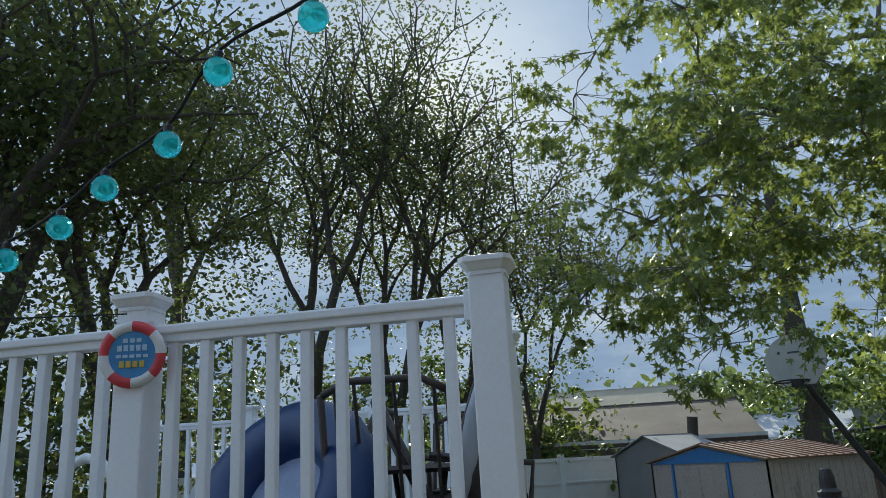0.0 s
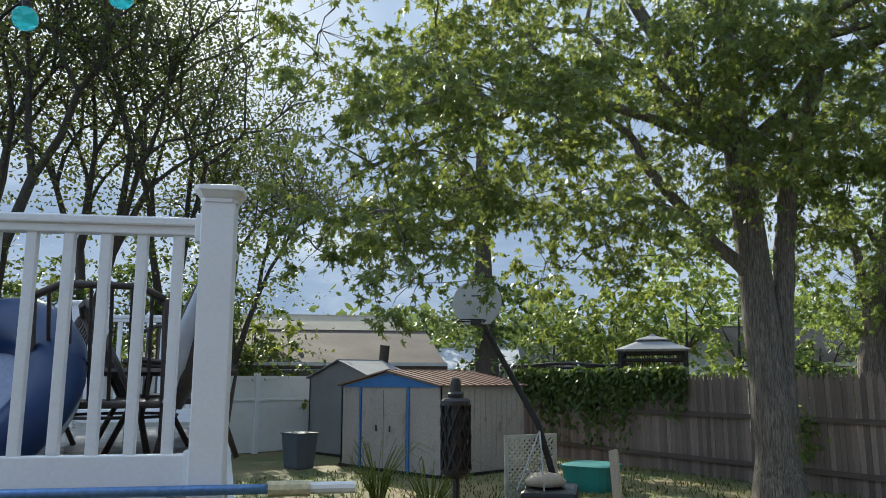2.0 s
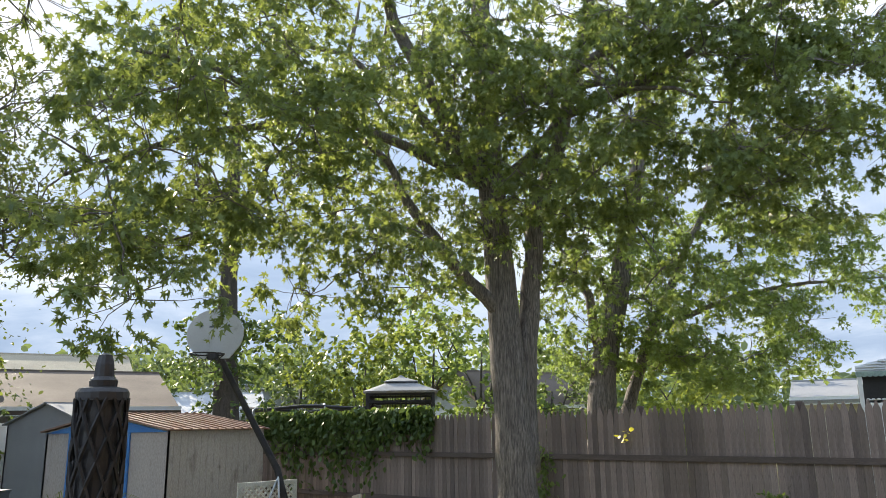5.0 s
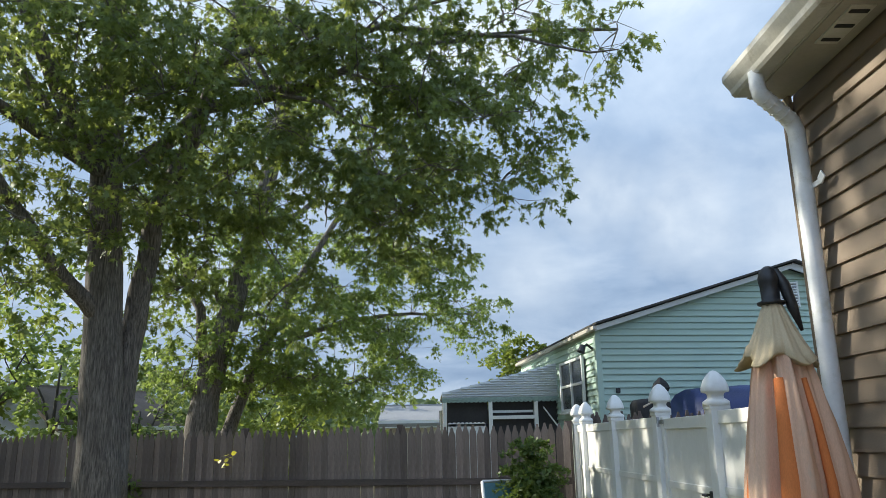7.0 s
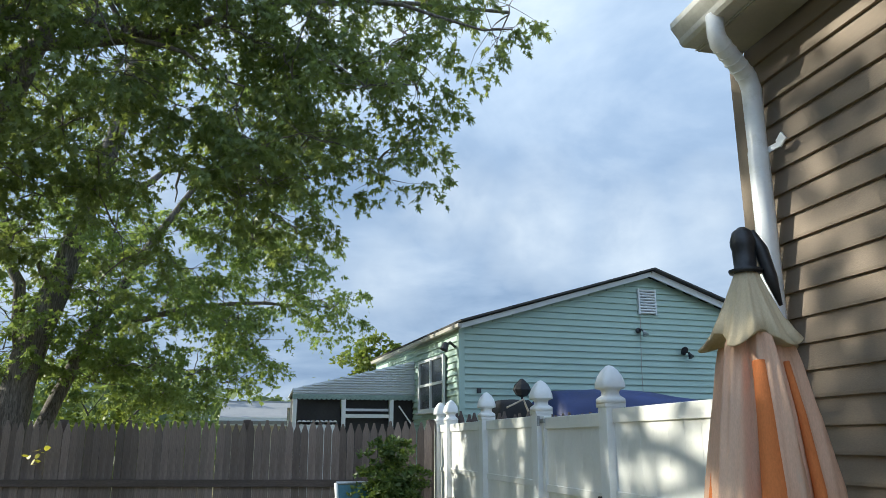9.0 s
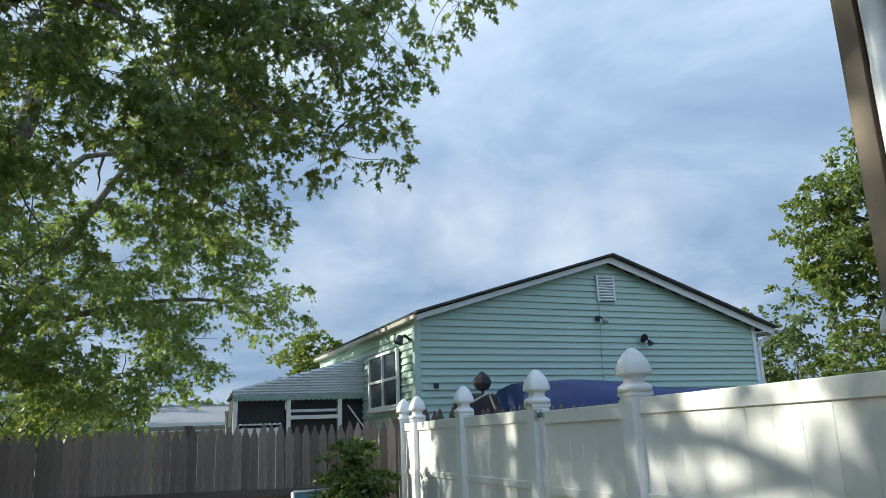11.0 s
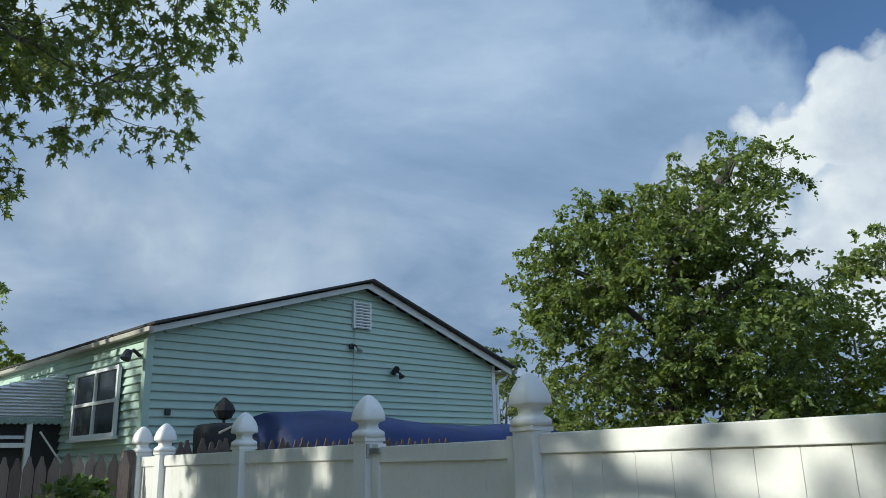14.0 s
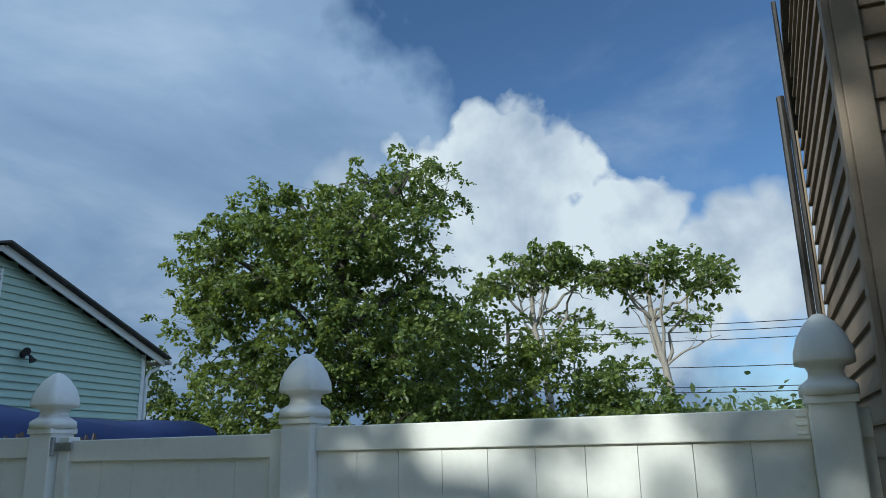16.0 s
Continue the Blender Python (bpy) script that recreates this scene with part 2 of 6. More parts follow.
M_SHINGLE = mat("asphalt_shingle", (0.055, 0.052, 0.05), (0.09, 0.085, 0.08), 0.95, 3.0, 80, 0.6)
M_GREEN = mat("pale_green_siding", (0.42, 0.55, 0.475), (0.38, 0.505, 0.44), 0.55, 0.8, 60, 0.05, grain=0.04, vary=0.03)
M_WHITETRIM = mat("white_trim", (0.74, 0.76, 0.76), (0.66, 0.68, 0.69), 0.5, 2.0, 60, 0.05, grain=0.05)
M_AWN = mat("awning_metal", (0.62, 0.65, 0.68), (0.54, 0.57, 0.60), 0.5, 1.0, 50, 0.05, grain=0.06)
M_AWNTRIM = mat("awning_green_edge", (0.30, 0.40, 0.38), (0.22, 0.31, 0.29), 0.6, 4.0, 50, 0.05)
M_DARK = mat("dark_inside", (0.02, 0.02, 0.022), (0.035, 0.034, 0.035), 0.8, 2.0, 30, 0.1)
M_BLACK = mat("black_plastic", (0.014, 0.014, 0.016), (0.03, 0.03, 0.032), 0.45, 5.0, 80, 0.1)
M_BLACKMETAL = mat("black_metal", (0.02, 0.02, 0.022), (0.045, 0.04, 0.038), 0.5, 8.0, 90, 0.15, metal=0.4)
M_BRONZE = mat("dark_brown_frame", (0.055, 0.042, 0.036), (0.085, 0.066, 0.056), 0.45, 5.0, 60, 0.08, metal=0.3)
M_TARP = mat("blue_tarp", (0.008, 0.020, 0.095), (0.015, 0.034, 0.14), 0.5, 1.4, 50, 0.35, grain=0.15)
M_PINK = mat("pink_strap", (0.6, 0.22, 0.26), None, 0.7, 8, 90, 0.1)
M_PAPRIKA = mat("faded_orange_cloth", (0.64, 0.36, 0.23), (0.73, 0.50, 0.36), 0.9, 3.0, 220, 0.12, stretch=(1.4, 1.4, 0.35), spots=(0.56, 0.40, 0.29), grain=0.1)
M_ORANGE = mat("bright_orange_cloth", (0.72, 0.22, 0.06), (0.62, 0.18, 0.05), 0.9, 3.0, 220, 0.1, stretch=(1, 1, 0.4), grain=0.1)
M_TANCLOTH = mat("sun_bleached_cloth", (0.50, 0.40, 0.25), (0.60, 0.49, 0.33), 0.92, 4.0, 220, 0.12, stretch=(1, 1, 0.4), spots=(0.40, 0.31, 0.20), grain=0.1)
M_TUBE = mat("navy_vinyl_float", (0.007, 0.030, 0.105), (0.011, 0.040, 0.135), 0.38, 1.5, 40, 0.06, coat=0.0, grain=0.05)
M_TUBELIGHT = mat("pale_mesh_float", (0.25, 0.30, 0.43), (0.32, 0.37, 0.50), 0.5, 20.0, 160, 0.4, grain=0.2)
M_TUBEGREY = mat("grey_vinyl_float", (0.50, 0.52, 0.56), None, 0.4, 3.0, 60, 0.05, grain=0.05)
M_RED = mat("red_paint", (0.70, 0.07, 0.08), (0.60, 0.06, 0.07), 0.5, 6.0, 90, 0.05, grain=0.06)
M_SIGNBLUE = mat("sign_blue", (0.06, 0.26, 0.58), (0.10, 0.34, 0.62), 0.5, 9.0, 90, 0.05, grain=0.06)
M_SIGNPALE = mat("sign_pale_blue", (0.52, 0.72, 0.86), None, 0.5, 9.0, 90, 0.05, grain=0.05)
M_YELLOW = mat("sign_yellow", (0.75, 0.55, 0.10), None, 0.5, 9.0, 90, 0.05, grain=0.05)
M_WHITE = mat("white_paint", (0.80, 0.80, 0.79), (0.72, 0.72, 0.70), 0.5, 4.0, 80, 0.06, grain=0.05)
M_GLOBE = glass_mat("aqua_glass", (0.10, 0.78, 0.82), 0.06, alpha=0.85)
M_CABLE = mat("dark_cable", (0.012, 0.014, 0.014), None, 0.7, 10, 100, 0.1)
M_DECKBOARD = mat("grey_deck_board", (0.24, 0.225, 0.21), (0.33, 0.31, 0.29), 0.75, 3.0, 60, 0.25, stretch=(0.3, 4, 4), vary=0.12)
M_POOLWALL = mat("pool_wall_steel", (0.36, 0.42, 0.52), (0.30, 0.36, 0.47), 0.45, 1.2, 40, 0.05)
M_SHEDTAN = mat("beige_shed_steel", (0.42, 0.37, 0.335), (0.37, 0.325, 0.29), 0.6, 1.5, 50, 0.08, spots=(0.20, 0.16, 0.13), stretch=(1, 1, 0.4))
M_SHEDBLUE = mat("blue_shed_trim", (0.03, 0.16, 0.44), (0.05, 0.20, 0.47), 0.55, 4.0, 60, 0.1, spots=(0.12, 0.20, 0.36))
M_SHEDROOF = mat("rusty_shed_roof", (0.30, 0.20, 0.16), (0.20, 0.085, 0.045), 0.75, 2.2, 50, 0.2, stretch=(0.5, 3, 1), spots=(0.10, 0.045, 0.03))
M_SHEDGREY = mat("grey_shed_panel", (0.22, 0.22, 0.225), (0.27, 0.27, 0.27), 0.65, 2.0, 50, 0.08)
M_TEAL = mat("teal_plastic", (0.02, 0.22, 0.21), (0.03, 0.27, 0.25), 0.45, 3.0, 60, 0.05)
M_BINGREY = mat("grey_bin_plastic", (0.085, 0.10, 0.125), (0.11, 0.125, 0.15), 0.6, 3.0, 60, 0.05)
M_BOARD = mat("weathered_backboard", (0.50, 0.52, 0.53), (0.42, 0.44, 0.46), 0.5, 2.0, 50, 0.05, spots=(0.35, 0.36, 0.37), grain=0.06)
M_PLANK = mat("bare_pine", (0.52, 0.44, 0.35), (0.44, 0.36, 0.28), 0.8, 5.0, 60, 0.2, stretch=(4, 4, 0.5))
M_LATTICE = mat("aged_white_lattice", (0.56, 0.56, 0.52), (0.46, 0.46, 0.42), 0.7, 5.0, 60, 0.1)
M_SLING = mat("blue_sling_fabric", (0.07, 0.17, 0.22), (0.10, 0.22, 0.27), 0.75, 8.0, 260, 0.3)
M_BLUEPOLE = mat("blue_pole", (0.16, 0.32, 0.62), (0.13, 0.27, 0.55), 0.35, 6.0, 60, 0.03, metal=0.5)
M_BEIGE = mat("beige_plastic", (0.58, 0.52, 0.33), (0.52, 0.46, 0.28), 0.5, 8.0, 60, 0.05)
M_BARK = mat("furrowed_bark", (0.115, 0.098, 0.085), (0.20, 0.175, 0.155), 0.95, 5.0, 20, 1.0, stretch=(3.2, 3.2, 0.32), spots=(0.050, 0.042, 0.036), grain=0.7)
M_BARKDARK = mat("dark_bark", (0.06, 0.052, 0.045), (0.10, 0.085, 0.072), 0.95, 5.0, 30, 0.8, stretch=(3, 3, 0.5), grain=0.4)
M_BARKPALE = mat("pale_bark", (0.26, 0.23, 0.20), (0.34, 0.31, 0.27), 0.95, 5.0, 30, 0.6, stretch=(3, 3, 0.5), grain=0.3)
M_MAPLE = leaf_mat("maple_leaf", (0.055, 0.092, 0.036), (0.165, 0.215, 0.090), (0.44, 0.52, 0.11), 0.40)
M_MAPLE2 = leaf_mat("bright_maple_leaf", (0.075, 0.120, 0.040), (0.170, 0.235, 0.085), (0.43, 0.55, 0.12), 0.42)
M_LOCUST = leaf_mat("dark_small_leaf", (0.032, 0.048, 0.022), (0.085, 0.105, 0.045), (0.20, 0.24, 0.06), 0.4)
M_IVY = leaf_mat("ivy_leaf", (0.045, 0.085, 0.028), (0.115, 0.175, 0.055), (0.2, 0.28, 0.05), 0.35)
M_OAK = leaf_mat("rough_green_leaf", (0.062, 0.098, 0.030), (0.175, 0.225, 0.068), (0.34, 0.42, 0.07), 0.38)
M_LIME = leaf_mat("yellow_green_leaf", (0.10, 0.14, 0.03), (0.24, 0.29, 0.06), (0.36, 0.42, 0.07), 0.4)
M_FAR = leaf_mat("far_leaf", (0.07, 0.105, 0.042), (0.16, 0.205, 0.08), (0.26, 0.34, 0.09), 0.35)
M_TANROOF = mat("tan_house_roof", (0.135, 0.105, 0.085), (0.11, 0.085, 0.07), 0.9, 1.0, 30, 0.3)
M_TANWALL = mat("tan_house_wall", (0.36, 0.33, 0.30), (0.31, 0.285, 0.26), 0.8, 1.0, 30, 0.1)
M_CREAM = mat("cream_siding", (0.60, 0.54, 0.42), (0.52, 0.46, 0.36), 0.7, 1.0, 30, 0.1)
M_PALEROOF = mat("pale_grey_roof", (0.52, 0.53, 0.55), (0.42, 0.43, 0.45), 0.85, 1.0, 30, 0.2)
M_GREYROOF = mat("grey_metal_roof", (0.24, 0.245, 0.25), (0.30, 0.30, 0.31), 0.6, 2.0, 40, 0.1)
M_CREAMROOF = mat("cream_shingle_roof", (0.42, 0.37, 0.27), (0.36, 0.31, 0.23), 0.9, 1.0, 30, 0.3)
M_PANE = mat("dark_window_pane", (0.02, 0.024, 0.028), (0.035, 0.04, 0.045), 0.22, 1.0, 10, 0.0, coat=0.0, grain=0.05)
M_STEEL = mat("galvanised_steel", (0.45, 0.46, 0.47), (0.36, 0.37, 0.38), 0.4, 6.0, 60, 0.05, metal=0.8)

# ---- shape helpers ----


def thing(name, place=(0, 0, 0), rz=0.0, label="", category="", group="", kind=""):
    ob = new(name)
    ob.empty_display_size = 0.1
    ob.matrix_world = pose(*place, 0, 0, rz)
    return tagged(ob, label, category, group, kind)


def mesh_of(bm, name, material, smooth=False):
    me = bpy.data.meshes.new(name)
    bm.to_mesh(me)
    bm.free()
    me.materials.append(material)
    if smooth:
        me.shade_smooth()
    return me


def part(name, bm, material, parent=None, label="", smooth=False, kind=""):
    me = bm if isinstance(bm, bpy.types.Mesh) else mesh_of(bm, name, material, smooth)
    ob = new(name, me)
    ob.parent = parent
    return tagged(ob, label=label, kind=kind)


def single(name, bm, material, label="", category="", group="", kind="", smooth=False):
    return tagged(part(name, bm, material, None, smooth=smooth), label, category, group, kind)


def box(bm, c, s, rot=None, bevel=0.0):
    m = Matrix.Translation(c) @ (rot.to_4x4() if rot is not None else Matrix()) @ Matrix.Diagonal((*s, 1))
    r = bmesh.ops.create_cube(bm, size=1.0, matrix=m)
    if bevel:
        es = {e for v in r["verts"] for e in v.link_edges}
        bmesh.ops.bevel(bm, geom=list(es), offset=bevel, segments=2, affect="EDGES", profile=0.5)
    return bm


def boxed(c, s, rot=None, bevel=0.0):
    return box(bmesh.new(), c, s, rot, bevel)


def turn(rx=0, ry=0, rz=0):
    return Euler((radians(rx), radians(ry), radians(rz))).to_matrix()


def tube(bm, pts, radii, sides=8, cap=True):
    """A tube through points, with a radius at each."""
    pts = [Vector(p) for p in pts]
    if isinstance(radii, (int, float)):
        radii = [radii] * len(pts)
    rings = []
    side = None
    for i, p in enumerate(pts):
        d = (pts[min(i + 1, len(pts) - 1)] - pts[max(i - 1, 0)]).normalized()
        if side is None:
            side = d.cross(Vector((0, 0, 1)) if abs(d.z) < 0.9 else Vector((1, 0, 0))).normalized()
        side = (side - d * side.dot(d)).normalized()
        other = d.cross(side)
        rings.append([bm.verts.new(p + (side * math.cos(a) + other * math.sin(a)) * radii[i])
                      for a in (2 * math.pi * k / sides for k in range(sides))])
    for a, b in zip(rings, rings[1:]):
        for k in range(sides):
            bm.faces.new((a[k], a[(k + 1) % sides], b[(k + 1) % sides], b[k]))
    if cap:
        bm.faces.new(rings[0][::-1])
        bm.faces.new(rings[-1])
    return bm


def tubed(pts, radii, sides=8):
    return tube(bmesh.new(), pts, radii, sides)


def lathe(profile, sides=16, square=0.0, centre=(0, 0, 0), wobble=None):
    """A body of revolution from (radius, z); square=1 makes its plan a square with that half width."""
    bm = bmesh.new()
    rings = []
    for r, z in profile:
        ring = []
        for k in range(sides):
            a = 2 * math.pi * (k + 0.5) / sides
            c, s = math.cos(a), math.sin(a)
            f = 1.0
            if square:
                f = (1 - square) + square / max(abs(c), abs(s))
            if wobble:
                f *= wobble(a, z)
            ring.append(bm.verts.new((centre[0] + r * f * c, centre[1] + r * f * s, centre[2] + z)))
        rings.append(ring)
    for a, b in zip(rings, rings[1:]):
        for k in range(sides):
            bm.faces.new((a[k], a[(k + 1) % sides], b[(k + 1) % sides], b[k]))
    bm.faces.new(rings[0][::-1])
    bm.faces.new(rings[-1])
    return bm


def extrude_poly(pts, depth, axis="y"):
    """A flat outline (u, z) in the xz plane, thickened along y."""
    bm = bmesh.new()
    a = [bm.verts.new((u, 0, z)) for u, z in pts]
    b = [bm.verts.new((u, depth, z)) for u, z in pts]
    bm.faces.new(a)
    bm.faces.new(b[::-1])
    n = len(pts)
    for k in range(n):
        bm.faces.new((a[k], b[k], b[(k + 1) % n], a[(k + 1) % n]))
    bmesh.ops.recalc_face_normals(bm, faces=bm.faces)
    return bm


LOBED = [(0, 0), (0.05, 0.18), (0.38, 0.12), (0.15, 0.34), (0.50, 0.70), (0.15, 0.60), (0, 1.18), (-0.15, 0.60), (-0.50, 0.70), (-0.15, 0.34), (-0.38, 0.12), (-0.05, 0.18)]
TRIPLE = [(0, 0), (0.12, 0.28), (0.46, 0.56), (0.13, 0.58), (0, 1.12), (-0.13, 0.58), (-0.46, 0.56), (-0.12, 0.28)]
OVAL = [(0, 0), (0.26, 0.30), (0.24, 0.68), (0, 1.0), (-0.24, 0.68), (-0.26, 0.30)]
SLIM = [(0, 0), (0.14, 0.35), (0, 1.0), (-0.14, 0.35)]


def leaf_mesh(name, centres, size, outline, material, rng, droop=0.35, spread=0.5, heading=None):
    """Many small leaves in one mesh: each a folded outline, at a random turn, tipped down by droop."""
    n, k = len(centres), len(outline)
    ol = np.array(outline, float)
    yaw = rng.uniform(0, 2 * np.pi, n) if heading is None else heading + rng.normal(0, 0.7, n)
    pitch = -droop + rng.normal(0, spread, n)
    roll = rng.normal(0, 0.85, n)
    s = size * rng.uniform(0.65, 1.25, n)
    ahead = np.stack([np.cos(yaw) * np.cos(pitch), np.sin(yaw) * np.cos(pitch), np.sin(pitch)], 1)
    side0 = np.stack([-np.sin(yaw), np.cos(yaw), np.zeros(n)], 1)
    up0 = np.cross(ahead, side0)
    side = side0 * np.cos(roll)[:, None] + up0 * np.sin(roll)[:, None]
    up = np.cross(ahead, side)
    fold = -0.35 * np.abs(ol[:, 0]) - 0.12 * ol[:, 1] ** 2
    v = (centres[:, None] + s[:, None, None] * (ol[None, :, :1] * side[:, None] + ol[None, :, 1:] * ahead[:, None] + fold[None, :, None] * up[:, None]))
    me = bpy.data.meshes.new(name)
    me.vertices.add(n * k)
    me.vertices.foreach_set("co", v.astype(np.float32).ravel())
    me.loops.add(n * k)
    me.loops.foreach_set("vertex_index", np.arange(n * k, dtype=np.int32))
    me.polygons.add(n)
    me.polygons.foreach_set("loop_start", np.arange(0, n * k, k, dtype=np.int32))
    me.update(calc_edges=True)
    me.materials.append(material)
    return me


def limb_path(a, b, rng, bend=0.12, steps=5, lift=0.0):
    a, b = Vector(a), Vector(b)
    length = (b - a).length
    out = []
    off = Vector((0, 0, 0))
    for i in range(steps + 1):
        f = i / steps
        if 0 < i < steps:
            off = Vector(rng.normal(0, bend * length / steps, 3))
        elif i == steps:
            off = Vector((0, 0, 0))
        out.append(a.lerp(b, f) + off + Vector((0, 0, lift * length * math.sin(math.pi * f))))
    return out


def make_tree(name, base, trunk_pts, trunk_r, limbs, crowns, leaf_size, outline, leaf_material, bark, rng, label, per_clump=26, clump_r=0.45, twig=True, category="tree", droop=0.35, group="", stems=()):
    """A tree: trunk through points, limbs as (start index on the trunk, end, radius), leaf clumps in ellipsoids
    (centre, radii, number of clumps). Twigs join clumps to the nearest limb."""
    ob = thing(name, base, 0, label, category, group)
    base_v = Vector(base)
    loc = [Vector(p) - base_v for p in trunk_pts]
    bm = bmesh.new()
    n = len(loc)
    radii = [trunk_r * (1.0 - 0.62 * i / max(1, n - 1)) for i in range(n)]
    radii[0] *= 1.35
    # finer steps on the trunk, with a slightly uneven girth
    fine, fr = [], []
    for i in range(n - 1):
        for j in range(4):
            f = j / 4
            fine.append(loc[i].lerp(loc[i + 1], f))
            fr.append((radii[i] * (1 - f) + radii[i + 1] * f) * rng.uniform(0.95, 1.06))
    fine.append(loc[-1]), fr.append(radii[-1])
    tube(bm, fine, fr, 14)
    joints = list(fine[len(fine) // 2:])
    part("trunk", bm, bark, ob, smooth=True)
    for idx, end, r in limbs:
        end = Vector(end) - base_v
        path = limb_path(loc[idx], end, rng, 0.16, 7, 0.06)
        bm = bmesh.new()
        tube(bm, path, [r * (1 - 0.75 * i / 7) for i in range(8)], 8)
        joints += path[3:]
        for _ in range(3):
            s = path[rng.integers(3, 7)]
            e = s + Vector(rng.normal(0, 1, 3)).normalized() * (end - loc[idx]).length * 0.33 + Vector((0, 0, 0.3))
            p2 = limb_path(s, e, rng, 0.15, 4)
            tube(bm, p2, [r * 0.38 * (1 - 0.18 * i) for i in range(5)], 6)
            joints += p2[2:]
        part("limb", bm, bark, ob, smooth=True)
    for pts, r0, r1 in stems:
        path = []
        pts = [Vector(p) - base_v for p in pts]
        for a, b in zip(pts, pts[1:]):
            path += [a.lerp(b, k / 3) + Vector(rng.normal(0, 0.02, 3)) for k in range(3)]
        path.append(pts[-1])
        m = len(path) - 1
        part("limb", tubed(path, [r0 + (r1 - r0) * k / m for k in range(m + 1)], 10), bark, ob, smooth=True)
        joints += path[len(path) // 3:]
    wood = np.array([tuple(j) for j in joints])
    headings = []
    centres, twigs, sprays = [], bmesh.new(), []
    for c, rad, count in crowns:
        c, rad = np.array(c, float) - np.array(base), np.array(rad, float)
        m = max(2, count // 5)
        d = rng.normal(0, 1, (m, 3))
        d /= np.linalg.norm(d, axis=1)[:, None]
        sprays.append(c + d * (rng.uniform(0.2, 1.0, m) ** 0.5)[:, None] * rad)
    sprays = np.concatenate(sprays)
    best = np.array([((wood - p) ** 2).sum(1).min() for p in sprays])
    root = np.array([wood[((wood - p) ** 2).sum(1).argmin()] for p in sprays])
    left = np.ones(len(sprays), bool)
    for _ in range(len(sprays)):
        k = int(np.where(left, best, 1e9).argmin())
        left[k] = False
        p, near = sprays[k], root[k]
        if twig:
            ln = float(np.linalg.norm(p - near))
            tube(twigs, limb_path(near, p, rng, 0.14, 4, 0.05), [0.008 + 0.009 * min(ln, 2.5), 0.007 + 0.006 * min(ln, 2.5), 0.010, 0.007, 0.004], 5, False)
        mid = near + (p - near) * 0.6
        for q in (p, mid):
            dist = ((sprays - q) ** 2).sum(1)
            closer = dist < best
            best, root = np.where(closer, dist, best), np.where(closer[:, None], q, root)
        for _ in range(5):
            q = p + np.clip(rng.normal(0, 1, 3), -1.25, 1.25) * clump_r * np.array([1.4, 1.4, 0.85])
            if twig:
                tube(twigs, [p, p + (q - p) * 0.5 + rng.normal(0, 0.03, 3), q], [0.006, 0.004, 0.002], 3, False)
            m = max(4, int(per_clump * rng.uniform(0.5, 1.4)))
            # leaves sit along a few drooping shoots
            shoots = max(2, m // 7)
            way = rng.normal(0, 1, (shoots, 3)) * [1, 1, 0.45] + [0, 0, -0.15]
            way /= np.linalg.norm(way, axis=1)[:, None]
            reach = clump_r * rng.uniform(0.45, 1.05, shoots)
            which = rng.integers(0, shoots, m)
            u = rng.uniform(0.1, 1.0, m)
            at = way[which] * (reach[which] * u)[:, None]
            at[:, 2] -= 0.45 * clump_r * u ** 2
            centres.append(q + at + rng.normal(0, 0.05, (m, 3)) * clump_r)
            headings.append(np.arctan2(way[which, 1], way[which, 0]))
    if twig:
        part("branchwork", twigs, bark, ob, kind="stuff")
    else:
        twigs.free()
    pts = np.concatenate(centres)
    part("crown", leaf_mesh("crown", pts, leaf_size, outline, leaf_material, rng, droop, 0.5, np.concatenate(headings)), leaf_material, ob, kind="stuff")
    return ob


RNG = np.random.default_rng(7)
G = 0.14          # level of the ground

# ---- ground ----


def build_ground():
    bm = bmesh.new()
    bmesh.ops.create_grid(bm, x_segments=60, y_segments=60, size=1.0)
    for v in bm.verts:
        x, y = v.co.x, v.co.y
        v.co.x, v.co.y = 8 * x + 392 * x ** 5, 8 * y + 392 * y ** 5
        d = math.hypot(v.co.x, v.co.y)
        v.co.z = G + (0.02 * noise.noise((v.co.x * 0.7, v.co.y * 0.7, 0)) if d < 30 else 0)
    single("ground", bm, M_GRASS, "patchy dry lawn with bare earth", "ground", kind="structure", smooth=True)
    pts = np.stack([RNG.uniform(-12, 2, 9000), RNG.uniform(3, 12, 9000), np.full(9000, G)], 1)
    me = leaf_mesh("grass", pts, 0.09, SLIM, M_BLADE, RNG, -1.2, 0.3)
    tagged(part("grass", me, M_BLADE), "short tufts of grass on the lawn", "grass", kind="stuff")


build_ground()

# ---- brown house beside the camera ----
HX, HY, HTOP = 1.63, 2.862, 3.43     # west wall plane, north end, soffit


def siding_board(length, h, depth=0.016):
    """A lap siding board along x from 0 to length: proud at its lower edge."""
    bm = bmesh.new()
    prof = [(0.0, h), (-depth, 0.012), (-depth, 0.0), (0.0, 0.0)]
    a = [bm.verts.new((0, y, z)) for y, z in prof]
    b = [bm.verts.new((length, y, z)) for y, z in prof]
    for k in range(4):
        bm.faces.new((a[k], a[(k + 1) % 4], b[(k + 1) % 4], b[k]))
    bm.faces.new(a[::-1])
    bm.faces.new(b)
    bmesh.ops.recalc_face_normals(bm, faces=bm.faces)
    return bm


